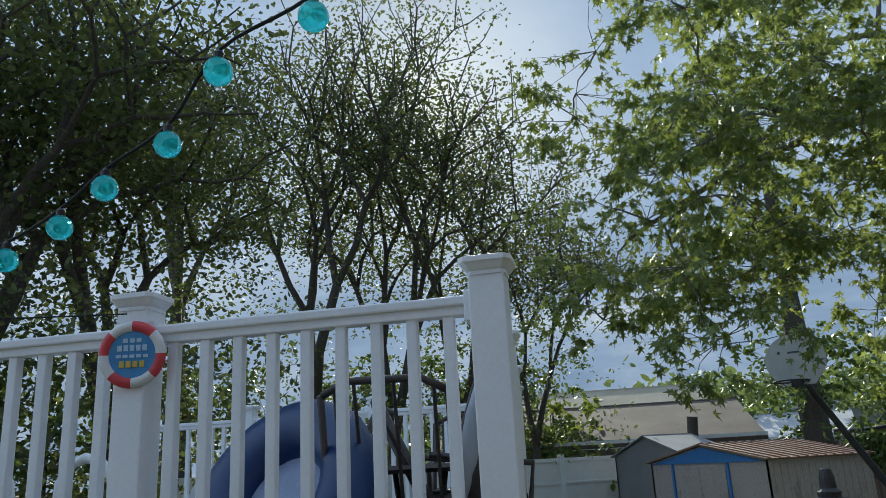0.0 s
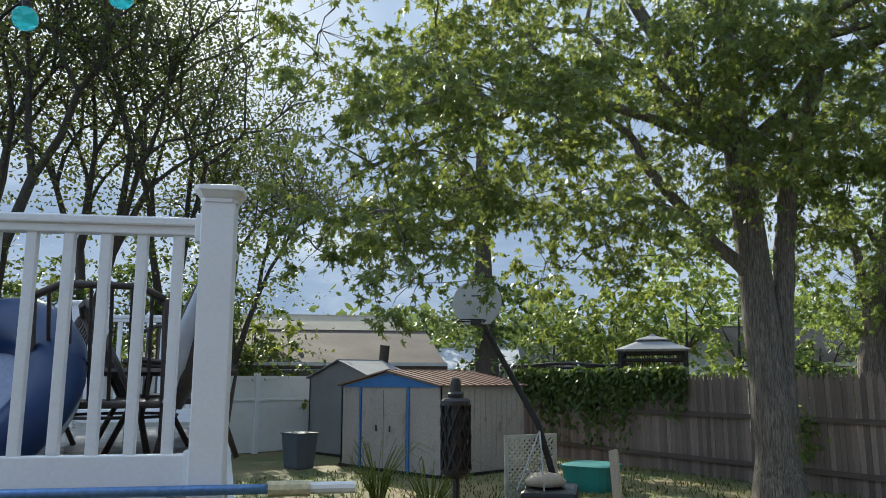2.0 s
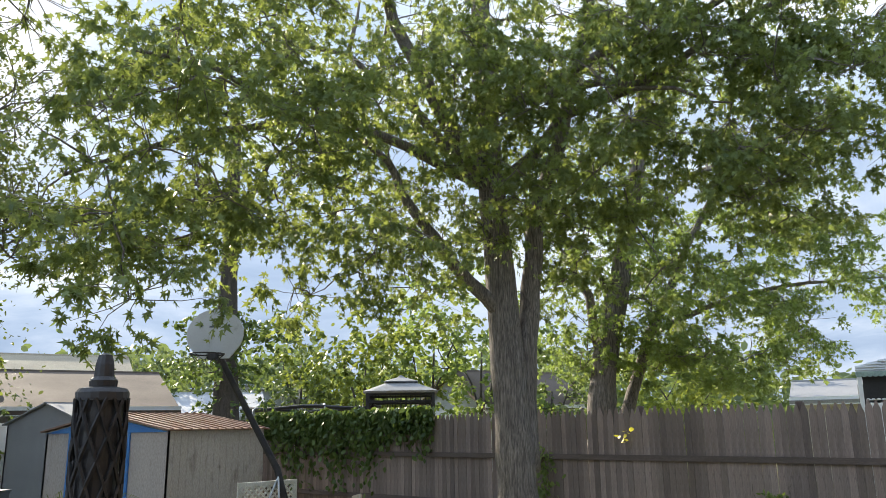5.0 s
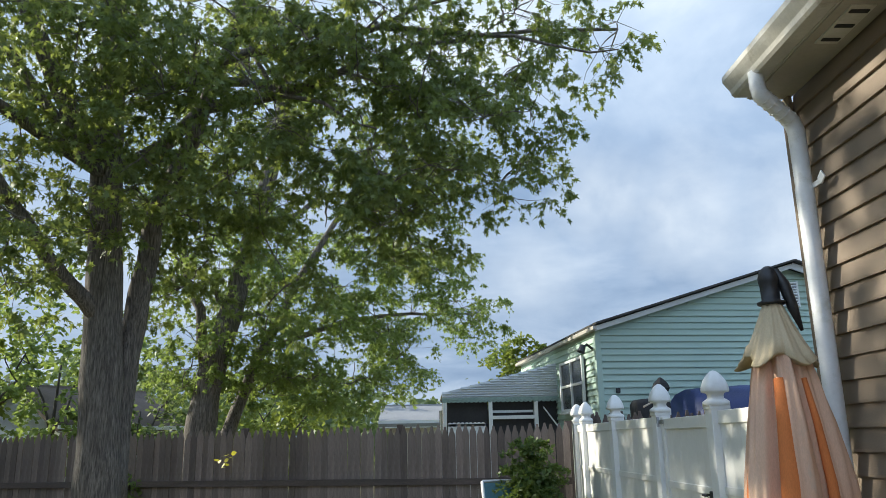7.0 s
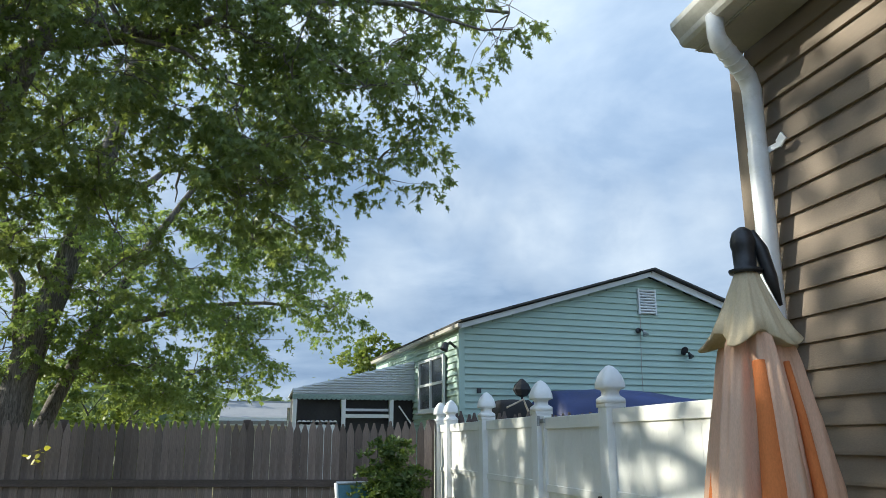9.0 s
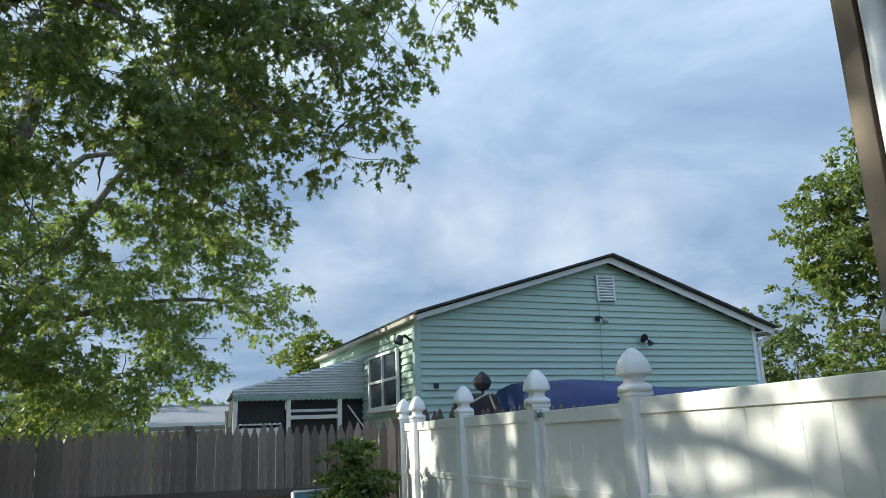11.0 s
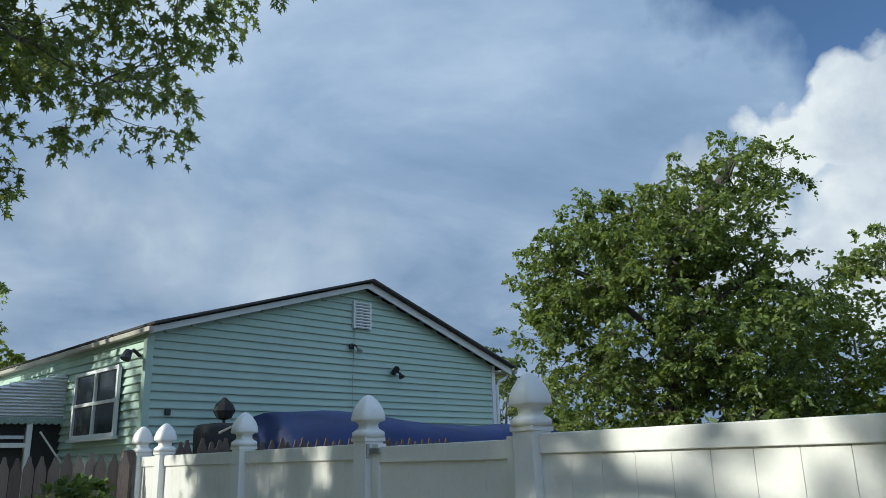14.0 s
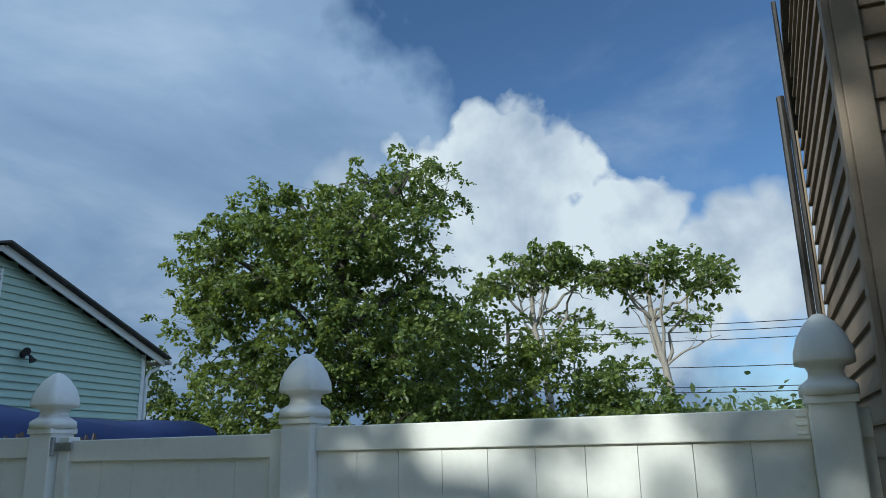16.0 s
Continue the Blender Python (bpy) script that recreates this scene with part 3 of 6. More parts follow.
def build_brown_house():
    house = thing("house", (HX, HY, G), 0, "brown lap-sided house with a pale gutter and downspout", "house")
    length, wide, h = 12.0, 1.7, HTOP - G
    part("wall", boxed((0.15, -length / 2, h / 2), (0.24, length - 0.1, h)), M_BROWNTRIM, house)
    part("wall", boxed((wide / 2 + 0.1, -0.15, h / 2 + 0.3), (wide, 0.24, h + 0.6)), M_BROWNTRIM, house)
    part("wall", boxed((wide + 0.1, -length / 2, h / 2), (0.2, length - 0.5, h)), M_BROWNTRIM, house)
    part("wall", boxed((wide / 2 + 0.1, -length, h / 2), (wide, 0.2, h)), M_BROWNTRIM, house)
    # boards of the west wall run along y; those of the north wall along x
    step, drop = 0.1009, 0.029
    west = mesh_of(siding_board(length - 0.06, step + 0.004), "west_board", M_BROWN)
    north = mesh_of(siding_board(wide - 0.12, step + 0.004), "north_board", M_BROWN)
    for i in range(int(h / step) + 1):
        b = part("siding_board", west, M_BROWN, house)
        b.matrix_local = pose(0.03, -0.055, i * step - drop, 0, 0, -90)
        b = part("siding_board", north, M_BROWN, house)
        b.matrix_local = pose(wide + 0.08, -0.03, i * step - drop, 0, 0, 180)
    for i in range(int(h / step) + 1, int(h / step) + 6):
        b = part("siding_board", north, M_BROWN, house)
        b.matrix_local = pose(wide + 0.08, -0.03, i * step - drop, 0, 0, 180)
    bm = boxed((-0.005, -0.045, h / 2), (0.022, 0.075, h), bevel=0.004)
    box(bm, (0.03, 0.002, h / 2), (0.075, 0.022, h), bevel=0.004)
    part("corner_trim", bm, M_BROWNTRIM, house, "light brown corner trim")
    bm = boxed((wide + 0.06, 0.002, h / 2), (0.095, 0.022, h), bevel=0.004)
    part("corner_trim", bm, M_BROWNTRIM, house, "light brown corner trim")
    # soffit, with slotted vents, fascia, gutter
    soffit = part("soffit", boxed((-0.085, -length / 2 - 0.03, h + 0.01), (0.20, length - 0.01, 0.02)), M_SOFFIT, house)
    for y in (-0.55, -1.15, -1.75, -2.4, -3.1):
        bm = boxed((-0.09, y - 0.2, h - 0.003), (0.10, 0.30, 0.008), bevel=0.002)
        part("soffit_vent", bm, M_GUTTER, soffit)
        for k in range(5):
            part("slat", boxed((-0.09, y - 0.31 + 0.055 * k, h - 0.009), (0.075, 0.022, 0.005)), M_DARK, soffit) if k % 2 == 0 else None
    part("fascia", boxed((-0.185, -length / 2 - 0.03, h + 0.066), (0.02, length, 0.12)), M_GUTTER, house)
    # K-style gutter: an ogee outline pulled along y
    prof = [(0, 0), (-0.065, 0), (-0.078, 0.012), (-0.085, 0.035), (-0.105, 0.060), (-0.118, 0.080), (-0.118, 0.108), (-0.108, 0.108), (-0.108, 0.085), (-0.07, 0.03), (-0.01, 0.012), (-0.01, 0.11), (0, 0.11)]
    bm = extrude_poly(prof, length)
    g = part("gutter", bm, M_GUTTER, house, "weathered pale ogee gutter")
    g.matrix_local = pose(-0.197, -length - 0.05, h + 0.008)
    bm = extrude_poly([prof[i] for i in (0, 1, 2, 3, 4, 5, 6, 12)], 0.006)
    e = part("end_cap", bm, M_GUTTER, g)
    e.matrix_local = pose(0, length + 0.002, 0)
    # roof, rising to the east, with thin shingle edge
    ridge = wide / 2 + 0.1
    run, slope = ridge + 0.24, 0.54
    for e in (-1, 1):
        c = (ridge + e * run / 2, -length / 2 - 0.01, h + 0.13 + run / 2 * slope)
        part("roof", boxed(c, (run * math.hypot(1, slope), length + 0.04, 0.05), turn(0, e * math.degrees(math.atan(slope)), 0)), M_SHINGLE, house, "dark asphalt shingle roof")
    # downspout: out of the gutter, back to the wall in two elbows, down to the ground
    pts = [(-0.25, -0.27, h + 0.03), (-0.25, -0.27, h - 0.05), (-0.238, -0.265, h - 0.085), (-0.12, -0.215, h - 0.155), (-0.07, -0.193, h - 0.19), (-0.05, -0.185, h - 0.24), (-0.05, -0.185, h - 0.50), (-0.05, -0.185, h - 0.52), (-0.05, -0.185, h - 1.9), (-0.05, -0.185, 0.15), (-0.2, -0.185, 0.03)]
    rad = [0.036, 0.036, 0.039, 0.038, 0.040, 0.040, 0.038, 0.041, 0.039, 0.039, 0.039]
    ds = part("downspout", tubed(pts, rad, 16), M_DOWNSPOUT, house, "white metal downspout", smooth=True)
    bm = boxed((-0.022, -0.25, h - 0.515), (0.008, 0.10, 0.026), bevel=0.002)
    box(bm, (-0.026, -0.30, h - 0.503), (0.008, 0.045, 0.045), turn(-35, 0, 0), bevel=0.002)
    part("strap", bm, M_DOWNSPOUT, ds)
    for k in range(5):
        f = k / 4
        part("crimp", tubed([(-0.22 + 0.13 * f, -0.257 + 0.055 * f, h - 0.095 - 0.08 * f), (-0.214 + 0.13 * f, -0.254 + 0.055 * f, h - 0.099 - 0.08 * f)], 0.042, 10), M_DOWNSPOUT, ds)
    bm = bmesh.new()
    tube(bm, [(wide + 0.02, 0.05, h + 0.2), (wide + 0.02, 0.05, 0.2)], 0.02, 8)
    tube(bm, [(wide - 0.25, 0.035, h + 0.6), (wide - 0.25, 0.035, 0.3)], 0.012, 6)
    part("wall_conduit", bm, M_BLACKMETAL, house, "dark pipe on the shaded wall")
    return house


build_brown_house()

# ---- white vinyl privacy fence ----
VX = 1.87
FINS = [2.992, 4.816, 6.136, 7.751, 9.311, 9.882]
VTOP = 1.975


def vinyl_post(parent, x, y, h=2.01, w=0.13):
    p = part("post", boxed((x, y, (h + G) / 2), (w, w, h - G), bevel=0.006), M_VPOST, parent)
    k = w / 0.13
    prof = [(0.082, 0.0), (0.082, 0.028), (0.074, 0.036), (0.052, 0.052), (0.049, 0.070), (0.056, 0.088), (0.085, 0.096), (0.086, 0.106), (0.083, 0.135), (0.070, 0.175), (0.046, 0.215), (0.018, 0.243), (0.004, 0.248)]
    bm = lathe([(r * k, z) for r, z in prof], 24, 0.72)
    c = part("finial", bm, M_VPOST, p, smooth=True)
    c.matrix_local = pose(x, y, h)
    part("cap_collar", boxed((x, y, h - 0.012), (w * 1.12, w * 1.12, 0.024), bevel=0.003), M_VPOST, p)


def vinyl_panel(parent, x, y0, y1, board=0.178, drop=0.0, stretch_post=0.065):
    a, b = y0 + stretch_post, y1 - stretch_post
    part("top_rail", boxed((x, (a + b) / 2, VTOP - 0.045 - drop), (0.052, b - a, 0.09), bevel=0.004), M_VINYL, parent)
    part("middle_rail", boxed((x, (a + b) / 2, 1.44 - drop), (0.048, b - a, 0.055), bevel=0.004), M_VINYL, parent)
    part("bottom_rail", boxed((x, (a + b) / 2, G + 0.12), (0.052, b - a, 0.14), bevel=0.004), M_VINYL, parent)
    n = max(1, round((b - a) / board))
    wb = (b - a) / n
    for i in range(n):
        c = a + wb * (i + 0.5)
        z0, z1 = G + 0.18, VTOP - 0.085 - drop
        bm = boxed((x, c, (z0 + z1) / 2), (0.022, wb - 0.0012, z1 - z0), bevel=0.0016)
        part("board", bm, M_VINYL, parent)


def build_vinyl_fence():
    fence = thing("fence", (VX, 6.0, 0), 0, "white vinyl privacy fence with pointed post caps", "fence", kind="structure")
    for y in FINS:
        vinyl_post(fence, 0, y - 6.0)
    for k in (0, 2, 3, 4):
        vinyl_panel(fence, 0, FINS[k] - 6, FINS[k + 1] - 6)
    vinyl_panel(fence, 0, HY + 0.01 - 6, FINS[0] - 6, stretch_post=0.02)
    # gate: an own frame, hinges on the far post and a latch
    gate = thing("gate", (VX, 0, 0), 0, "white vinyl fence gate with metal hinges", "gate")
    y0, y1 = FINS[1] + 0.075, FINS[2] - 0.085
    part("stile", boxed((-0.004, y0 + 0.03, 1.06), (0.06, 0.06, 1.82), bevel=0.004), M_VINYL, gate)
    part("stile", boxed((-0.004, y1 - 0.03, 1.06), (0.06, 0.06, 1.82), bevel=0.004), M_VINYL, gate)
    vinyl_panel(gate, 0, y0, y1, drop=0.02, stretch_post=0.06)
    for z in (1.93, 0.5):
        bm = boxed((-0.04, y1 - 0.03, z), (0.012, 0.11, 0.035), bevel=0.003)
        box(bm, (-0.045, y1 + 0.045, z), (0.02, 0.05, 0.06), bevel=0.004)
        tube(bm, [(-0.05, y1 + 0.02, z - 0.04), (-0.05, y1 + 0.02, z + 0.04)], 0.012, 8)
        part("hinge", bm, M_STEEL, gate, "steel gate hinge")
    bm = boxed((-0.045, y0 + 0.02, 1.40), (0.03, 0.10, 0.05), bevel=0.006)
    tube(bm, [(-0.05, y0 + 0.06, 1.40), (-0.11, y0 + 0.06, 1.40), (-0.11, y0 - 0.02, 1.40)], 0.009, 8)
    part("latch", bm, M_BLACKMETAL, gate, "black gate latch")
    # small bracket clips at the rail ends
    for k in (0, 1):
        for z in (VTOP - 0.02, VTOP - 0.045, VTOP - 0.07):
            part("clip", boxed((-0.029, FINS[k] - 6 + 0.085, z), (0.006, 0.03, 0.01), bevel=0.002), M_VPOST, fence)





build_vinyl_fence()

# ---- wooden picket fence along the back ----
P0, P1 = Vector((1.74, 9.80, 0)), Vector((-16.5, 14.0, 0))
PTOP = 2.01


def picket_mesh(h, w=0.138, t=0.018, name="picket"):
    pts = [(-w / 2, 0), (w / 2, 0), (w / 2, h - 0.13), (w * 0.44, h - 0.10), (w * 0.25, h - 0.055), (0.012, h - 0.004), (-0.012, h - 0.004), (-w * 0.25, h - 0.055), (-w * 0.44, h - 0.10), (-w / 2, h - 0.13)]
    return mesh_of(extrude_poly(pts, t), name, M_PICKET)


def build_wood_fence():
    d = P1 - P0
    ang = math.degrees(math.atan2(-d.y, -d.x))
    fence = thing("fence", (P0.x, P0.y, G), 0, "weathered brown picket privacy fence with pointed tops", "fence", kind="structure")
    meshes = [picket_mesh(PTOP - G + dz, w) for dz, w in ((0, 0.0945), (0.015, 0.093), (-0.02, 0.095), (0.03, 0.0935), (-0.01, 0.090))]
    n = int(d.length / 0.0965)
    rng = random.Random(4)
    for i in range(n):
        p = d * (i + 0.5) / n
        ob = part("picket", meshes[rng.randrange(5)], M_PICKET, fence)
        ob.matrix_local = pose(p.x, p.y + rng.uniform(-0.004, 0.004), 0.0, rng.uniform(-0.4, 0.4), rng.uniform(-0.35, 0.35), ang)
    mid = d / 2
    for z in (0.32, 1.13):
        rail = part("rail", boxed((0, -0.035, z), (d.length, 0.045, 0.085), bevel=0.005), M_RAILWOOD, fence)
        rail.matrix_local = pose(mid.x, mid.y, 0, 0, 0, ang)
    for i in range(9):
        p = d * i / 8
        part("post", boxed((p.x, p.y + 0.09, 0.95), (0.09, 0.09, 1.9), bevel=0.006), M_RAILWOOD, fence)
    # the same kind of fence goes on past the white one, dark against the neighbour's yard
    far = thing("fence", (VX + 0.2, 9.95, G + 0.02), 0, "dark picket fence behind the white fence", "fence", kind="structure")
    tall = [picket_mesh(PTOP - G + dz, 0.095) for dz in (0.11, 0.13, 0.09)]
    for m in tall:
        m.materials[0] = M_RAILWOOD
    for i in range(38):
        ob = part("picket", tall[i % 3], M_RAILWOOD, far)
        ob.matrix_local = pose(0.1 * i, 0.0, 0.0, 0, rng.uniform(-1, 1), 0)
    part("rail", boxed((1.85, 0.05, 1.1), (3.9, 0.045, 0.085), bevel=0.005), M_RAILWOOD, far)


build_wood_fence()

# ---- neighbour's pale green house ----
NX0, NX1, NY, NEAVE, NAPEX = 2.835, 9.935, 12.70, 3.68, 4.81
RIDGE = 0.527     # the ridge lies a little past the middle


def build_green_house():
    house = thing("house", (NX0, NY, G), 5, "pale green sided gabled house with white trim", "house")
    w, dep, he, ha = NX1 - NX0, 6.2, NEAVE - G, NAPEX - G
    bm = extrude_poly([(0.02, 0), (w - 0.02, 0), (w - 0.02, he), (w * RIDGE, ha - 0.02), (0.02, he)], 0.16)
    wl = part("gable_wall", bm, M_GREEN, house)
    wl.matrix_local = pose(0, 0.02, 0)
    part("side_wall", boxed((0.10, dep / 2 + 0.1, he / 2), (0.16, dep - 0.3, he)), M_GREEN, house)
    part("side_wall", boxed((w - 0.10, dep / 2 + 0.1, he / 2), (0.16, dep - 0.3, he)), M_GREEN, house)
    part("back_wall", boxed((w / 2, dep, he / 2), (w, 0.16, he)), M_GREEN, house)
    step = 0.114
    sl, sr = (ha - he) / (w * RIDGE), (ha - he) / (w * (1 - RIDGE))
    for i in range(int((ha - 0.1) / step)):
        z = i * step
        over = max(0.0, z + step - he - 0.05)
        inset = over / sl
        ln = w - 0.08 - inset - over / sr
        if ln < 0.3:
            continue
        b = part("siding_board", siding_board(ln, step + 0.004, 0.032), M_GREEN, house)
        b.matrix_local = pose(0.04 + inset, 0.02, z)
    side = mesh_of(siding_board(dep - 0.1, step + 0.004, 0.032), "side_board", M_GREEN)
    for i in range(int(he / step)):
        b = part("siding_board", side, M_GREEN, house)
        b.matrix_local = pose(0.02, dep, i * step, 0, 0, -90)
    bm = boxed((0.03, -0.004, he / 2), (0.10, 0.03, he), bevel=0.004)
    box(bm, (-0.004, 0.04, he / 2), (0.03, 0.10, he), bevel=0.004)
    part("corner_trim", bm, M_GREEN, house)
    part("corner_trim", boxed((w - 0.03, -0.004, he / 2), (0.10, 0.03, he), bevel=0.004), M_WHITETRIM, house)
    # roof with overhanging eaves, dark shingles and a pale rake board
    for s, half, slope, ov in ((-1, w * RIDGE, sl, 0.07), (1, w * (1 - RIDGE), sr, 0.36)):
        run = half + ov
        ang = math.degrees(math.atan(slope))
        ln = run / math.cos(radians(ang))
        cx = w * RIDGE + s * run / 2
        cz = ha + 0.05 - run / 2 * slope
        r = turn(0, s * ang, 0)
        part("roof", boxed((cx, dep / 2 - 0.05, cz + 0.032), (ln, dep + 0.5, 0.03), r), M_SHINGLE, house, "dark shingle roof slope")
        part("rake_board", boxed((cx, -0.165, cz - 0.055), (ln, 0.03, 0.085 if s < 0 else 0.12), r, 0.003), M_WHITETRIM, house)
        part("soffit", boxed((w * RIDGE + s * (half + ov / 2), dep / 2, ha - (run - 0.05) * slope - 0.03), (ov, dep + 0.2, 0.02)), M_SOFFIT, house)
        part("gutter", boxed((w * RIDGE + s * (run + 0.02), dep / 2 - 0.05, ha - run * slope + 0.0), (0.07, dep + 0.45, 0.07), None, 0.01), M_SOFFIT, house)
    # gable vent with slats
    vx, vz = 3.69, 4.30 - G
    vent = part("gable_vent", boxed((vx, -0.02, vz), (0.36, 0.04, 0.46), bevel=0.004), M_DARK, house)
    for dx in (-0.175, 0.175):
        part("vent_frame", boxed((vx + dx, -0.035, vz), (0.035, 0.05, 0.48), bevel=0.003), M_WHITETRIM, vent)
    for k in range(9):
        part("slat", boxed((vx, -0.045, vz - 0.21 + 0.052 * k), (0.33, 0.03, 0.03), turn(-35, 0, 0)), M_WHITETRIM, vent)
    part("wall_cable", tubed([(vx - 0.16, -0.035, vz - 0.2), (vx - 0.20, -0.035, vz - 1.2), (vx - 0.2, -0.035, 1.2)], 0.006, 5), M_SOFFIT, house)
    # flood lamps and small fittings on the gable
    for lx, lz, pale in ((3.46, 3.75 - G, 1), (4.40, 3.38 - G, 0)):
        lamp = part("flood_lamp", lathe([(0.05, 0), (0.05, 0.03), (0.03, 0.04)], 12), M_BLACK, house)
        lay = pose(lx, -0.03, lz, 90)
        lamp.matrix_local = lay
        bm = tubed([(lx, -0.05, lz), (lx + 0.03, -0.10, lz + 0.02), (lx + 0.05, -0.13, lz - 0.02)], 0.016, 6)
        part("arm", bm, M_BLACK, lamp).matrix_local = lay.inverted()
        h1 = part("head", lathe([(0.02, 0), (0.028, 0.04), (0.058, 0.10), (0.054, 0.105)], 12), M_STEEL if pale else M_BLACK, lamp)
        h1.matrix_local = lay.inverted() @ pose(lx + 0.06, -0.12, lz - 0.01, 150, 0, 20)
        if not pale:
            h2 = part("head", lathe([(0.02, 0), (0.035, 0.04), (0.065, 0.09), (0.06, 0.095)], 12), M_BLACK, lamp)
            h2.matrix_local = lay.inverted() @ pose(lx - 0.02, -0.08, lz + 0.06, 110, 0, -20)
    part("wall_box", boxed((0.33, -0.03, 2.60 - G), (0.07, 0.05, 0.08), bevel=0.008), M_BLACK, house)
    # windows in the west wall
    for y0, y1 in ((0.72, 2.25),):
        z0, z1 = 2.34 - G, 3.26 - G
        win = part("window", boxed((-0.03, (y0 + y1) / 2, (z0 + z1) / 2), (0.03, y1 - y0, z1 - z0)), M_PANE, house)
        for y in (y0, (y0 + y1) / 2, y1):
            part("frame", boxed((-0.055, y, (z0 + z1) / 2), (0.05, 0.06, z1 - z0 + 0.06), bevel=0.004), M_WHITETRIM, win)
        for z in (z0, (z0 + z1) / 2, z1):
            part("frame", boxed((-0.052, (y0 + y1) / 2, z), (0.045, y1 - y0 + 0.06, 0.05), bevel=0.004), M_WHITETRIM, win)
        part("sill", boxed((-0.07, (y0 + y1) / 2, z0 - 0.05), (0.08, y1 - y0 + 0.16, 0.04), bevel=0.004), M_WHITETRIM, win)
    part("drain_elbow", tubed([(w + 0.36, -0.06, he - 0.12), (w + 0.30, -0.05, he - 0.22), (w + 0.12, -0.04, he - 0.30), (w + 0.05, -0.03, he - 0.42), (w + 0.05, -0.03, 0.2)], 0.035, 8), M_WHITETRIM, house)
    bm = tubed([(-0.02, 0.18, 3.35 - G), (-0.12, 0.16, 3.42 - G), (-0.2, 0.12, 3.36 - G)], 0.025, 8)
    tube(bm, [(-0.2, 0.12, 3.40 - G), (-0.25, 0.10, 3.28 - G)], [0.05, 0.07], 10)
    part("side_lamp", bm, M_BLACK, house)
    return house


build_green_house()


def build_awning():
    """Metal patio awning on posts, leaning from the house wall down to the west."""
    aw = thing("patio_awning", (0.18, 15.5, G), 0, "ribbed grey metal patio awning with scalloped edge", "awning")
    w, dep = 2.63, 3.2
    z0, z1 = 2.74 - G, 3.38 - G
    n = 15
    for i in range(n):
        # side face: horizontal ribs that get longer towards the bottom
        f0, f1 = i / n, (i + 1) / n
        za, zb = 2.64 - G + (z1 - 2.64 + G) * f0, 2.64 - G + (z1 - 2.64 + G) * f1
        xa = max(0.0, w * (za - z0) / (z1 - z0)) if za > z0 else 0.0
        bm = boxed(((xa + w) / 2, 0, (za + zb) / 2), (w - xa, 0.02, (zb - za) * 0.98), turn(-38, 0, 0))
        part("rib", bm, M_AWN, aw)
    ang = math.degrees(math.atan2(z1 - z0, w))
    ln = math.hypot(w, z1 - z0)
    for i in range(16):
        part("rib", boxed((w / 2, 0.1 + 0.2 * i, (z0 + z1) / 2 + 0.02), (ln, 0.18, 0.025), turn(0, -ang, 0), 0.003), M_AWN, aw)
    scallop = mesh_of(lathe([(0.055, -0.004), (0.055, 0.004)], 12), "scallop", M_AWNTRIM)
    for i in range(28):
        ob = part("scallop", scallop, M_AWNTRIM, aw)
        ob.matrix_local = pose(w * (i + 0.5) / 28, -0.02, 2.62 - G, 90)
    part("edge", boxed((w / 2, -0.022, 2.645 - G), (w, 0.02, 0.05)), M_AWNTRIM, aw)
    for x in (0.05, 1.0, 1.95):
        part("post", boxed((x, 0.03, 1.25), (0.08, 0.08, 2.5), bevel=0.005), M_WHITETRIM, aw)
        part("post", boxed((x, dep - 0.05, 1.2), (0.07, 0.07, 2.4), bevel=0.005), M_WHITETRIM, aw)
    part("crossbar", boxed((1.47, 0.03, 2.12), (0.9, 0.05, 0.07), bevel=0.004), M_WHITETRIM, aw)
    part("brace", tubed([(2.1, 0.0, 2.32), (2.42, -0.1, 1.85)], 0.016, 6), M_WHITETRIM, aw)
    # added dark sheets stand for the shaded space under the awning
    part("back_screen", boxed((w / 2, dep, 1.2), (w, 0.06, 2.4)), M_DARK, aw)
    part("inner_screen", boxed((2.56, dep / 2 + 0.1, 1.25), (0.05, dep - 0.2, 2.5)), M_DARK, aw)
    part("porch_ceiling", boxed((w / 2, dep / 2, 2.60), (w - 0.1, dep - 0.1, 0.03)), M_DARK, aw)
    # the open bays are closed with dark sheets, as deep shade
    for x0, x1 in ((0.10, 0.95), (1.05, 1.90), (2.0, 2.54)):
        part("porch_screen", boxed(((x0 + x1) / 2, 0.10, 1.45), (x1 - x0, 0.012, 2.2)), M_DARK, aw, "dark sheet standing for the shade inside the porch")
    part("side_screen", boxed((0.07, dep / 2, 1.45), (0.012, dep - 0.3, 2.2)), M_DARK, aw, "dark sheet standing for the shade inside the porch")
    bm = boxed((0.50, 0.07, 1.05), (0.78, 0.012, 1.90))
    for i in range(9):
        tube(bm, [(0.155 + 0.086 * i, 0.064, 1.99), (0.155 + 0.086 * i, 0.076, 1.99)], 0.046, 12)
    part("curtain", bm, M_WHITETRIM, aw, "white scalloped curtain")
    part("valance", boxed((1.47, 0.06, 2.24), (0.86, 0.012, 0.05)), M_AWN, aw)


build_awning()


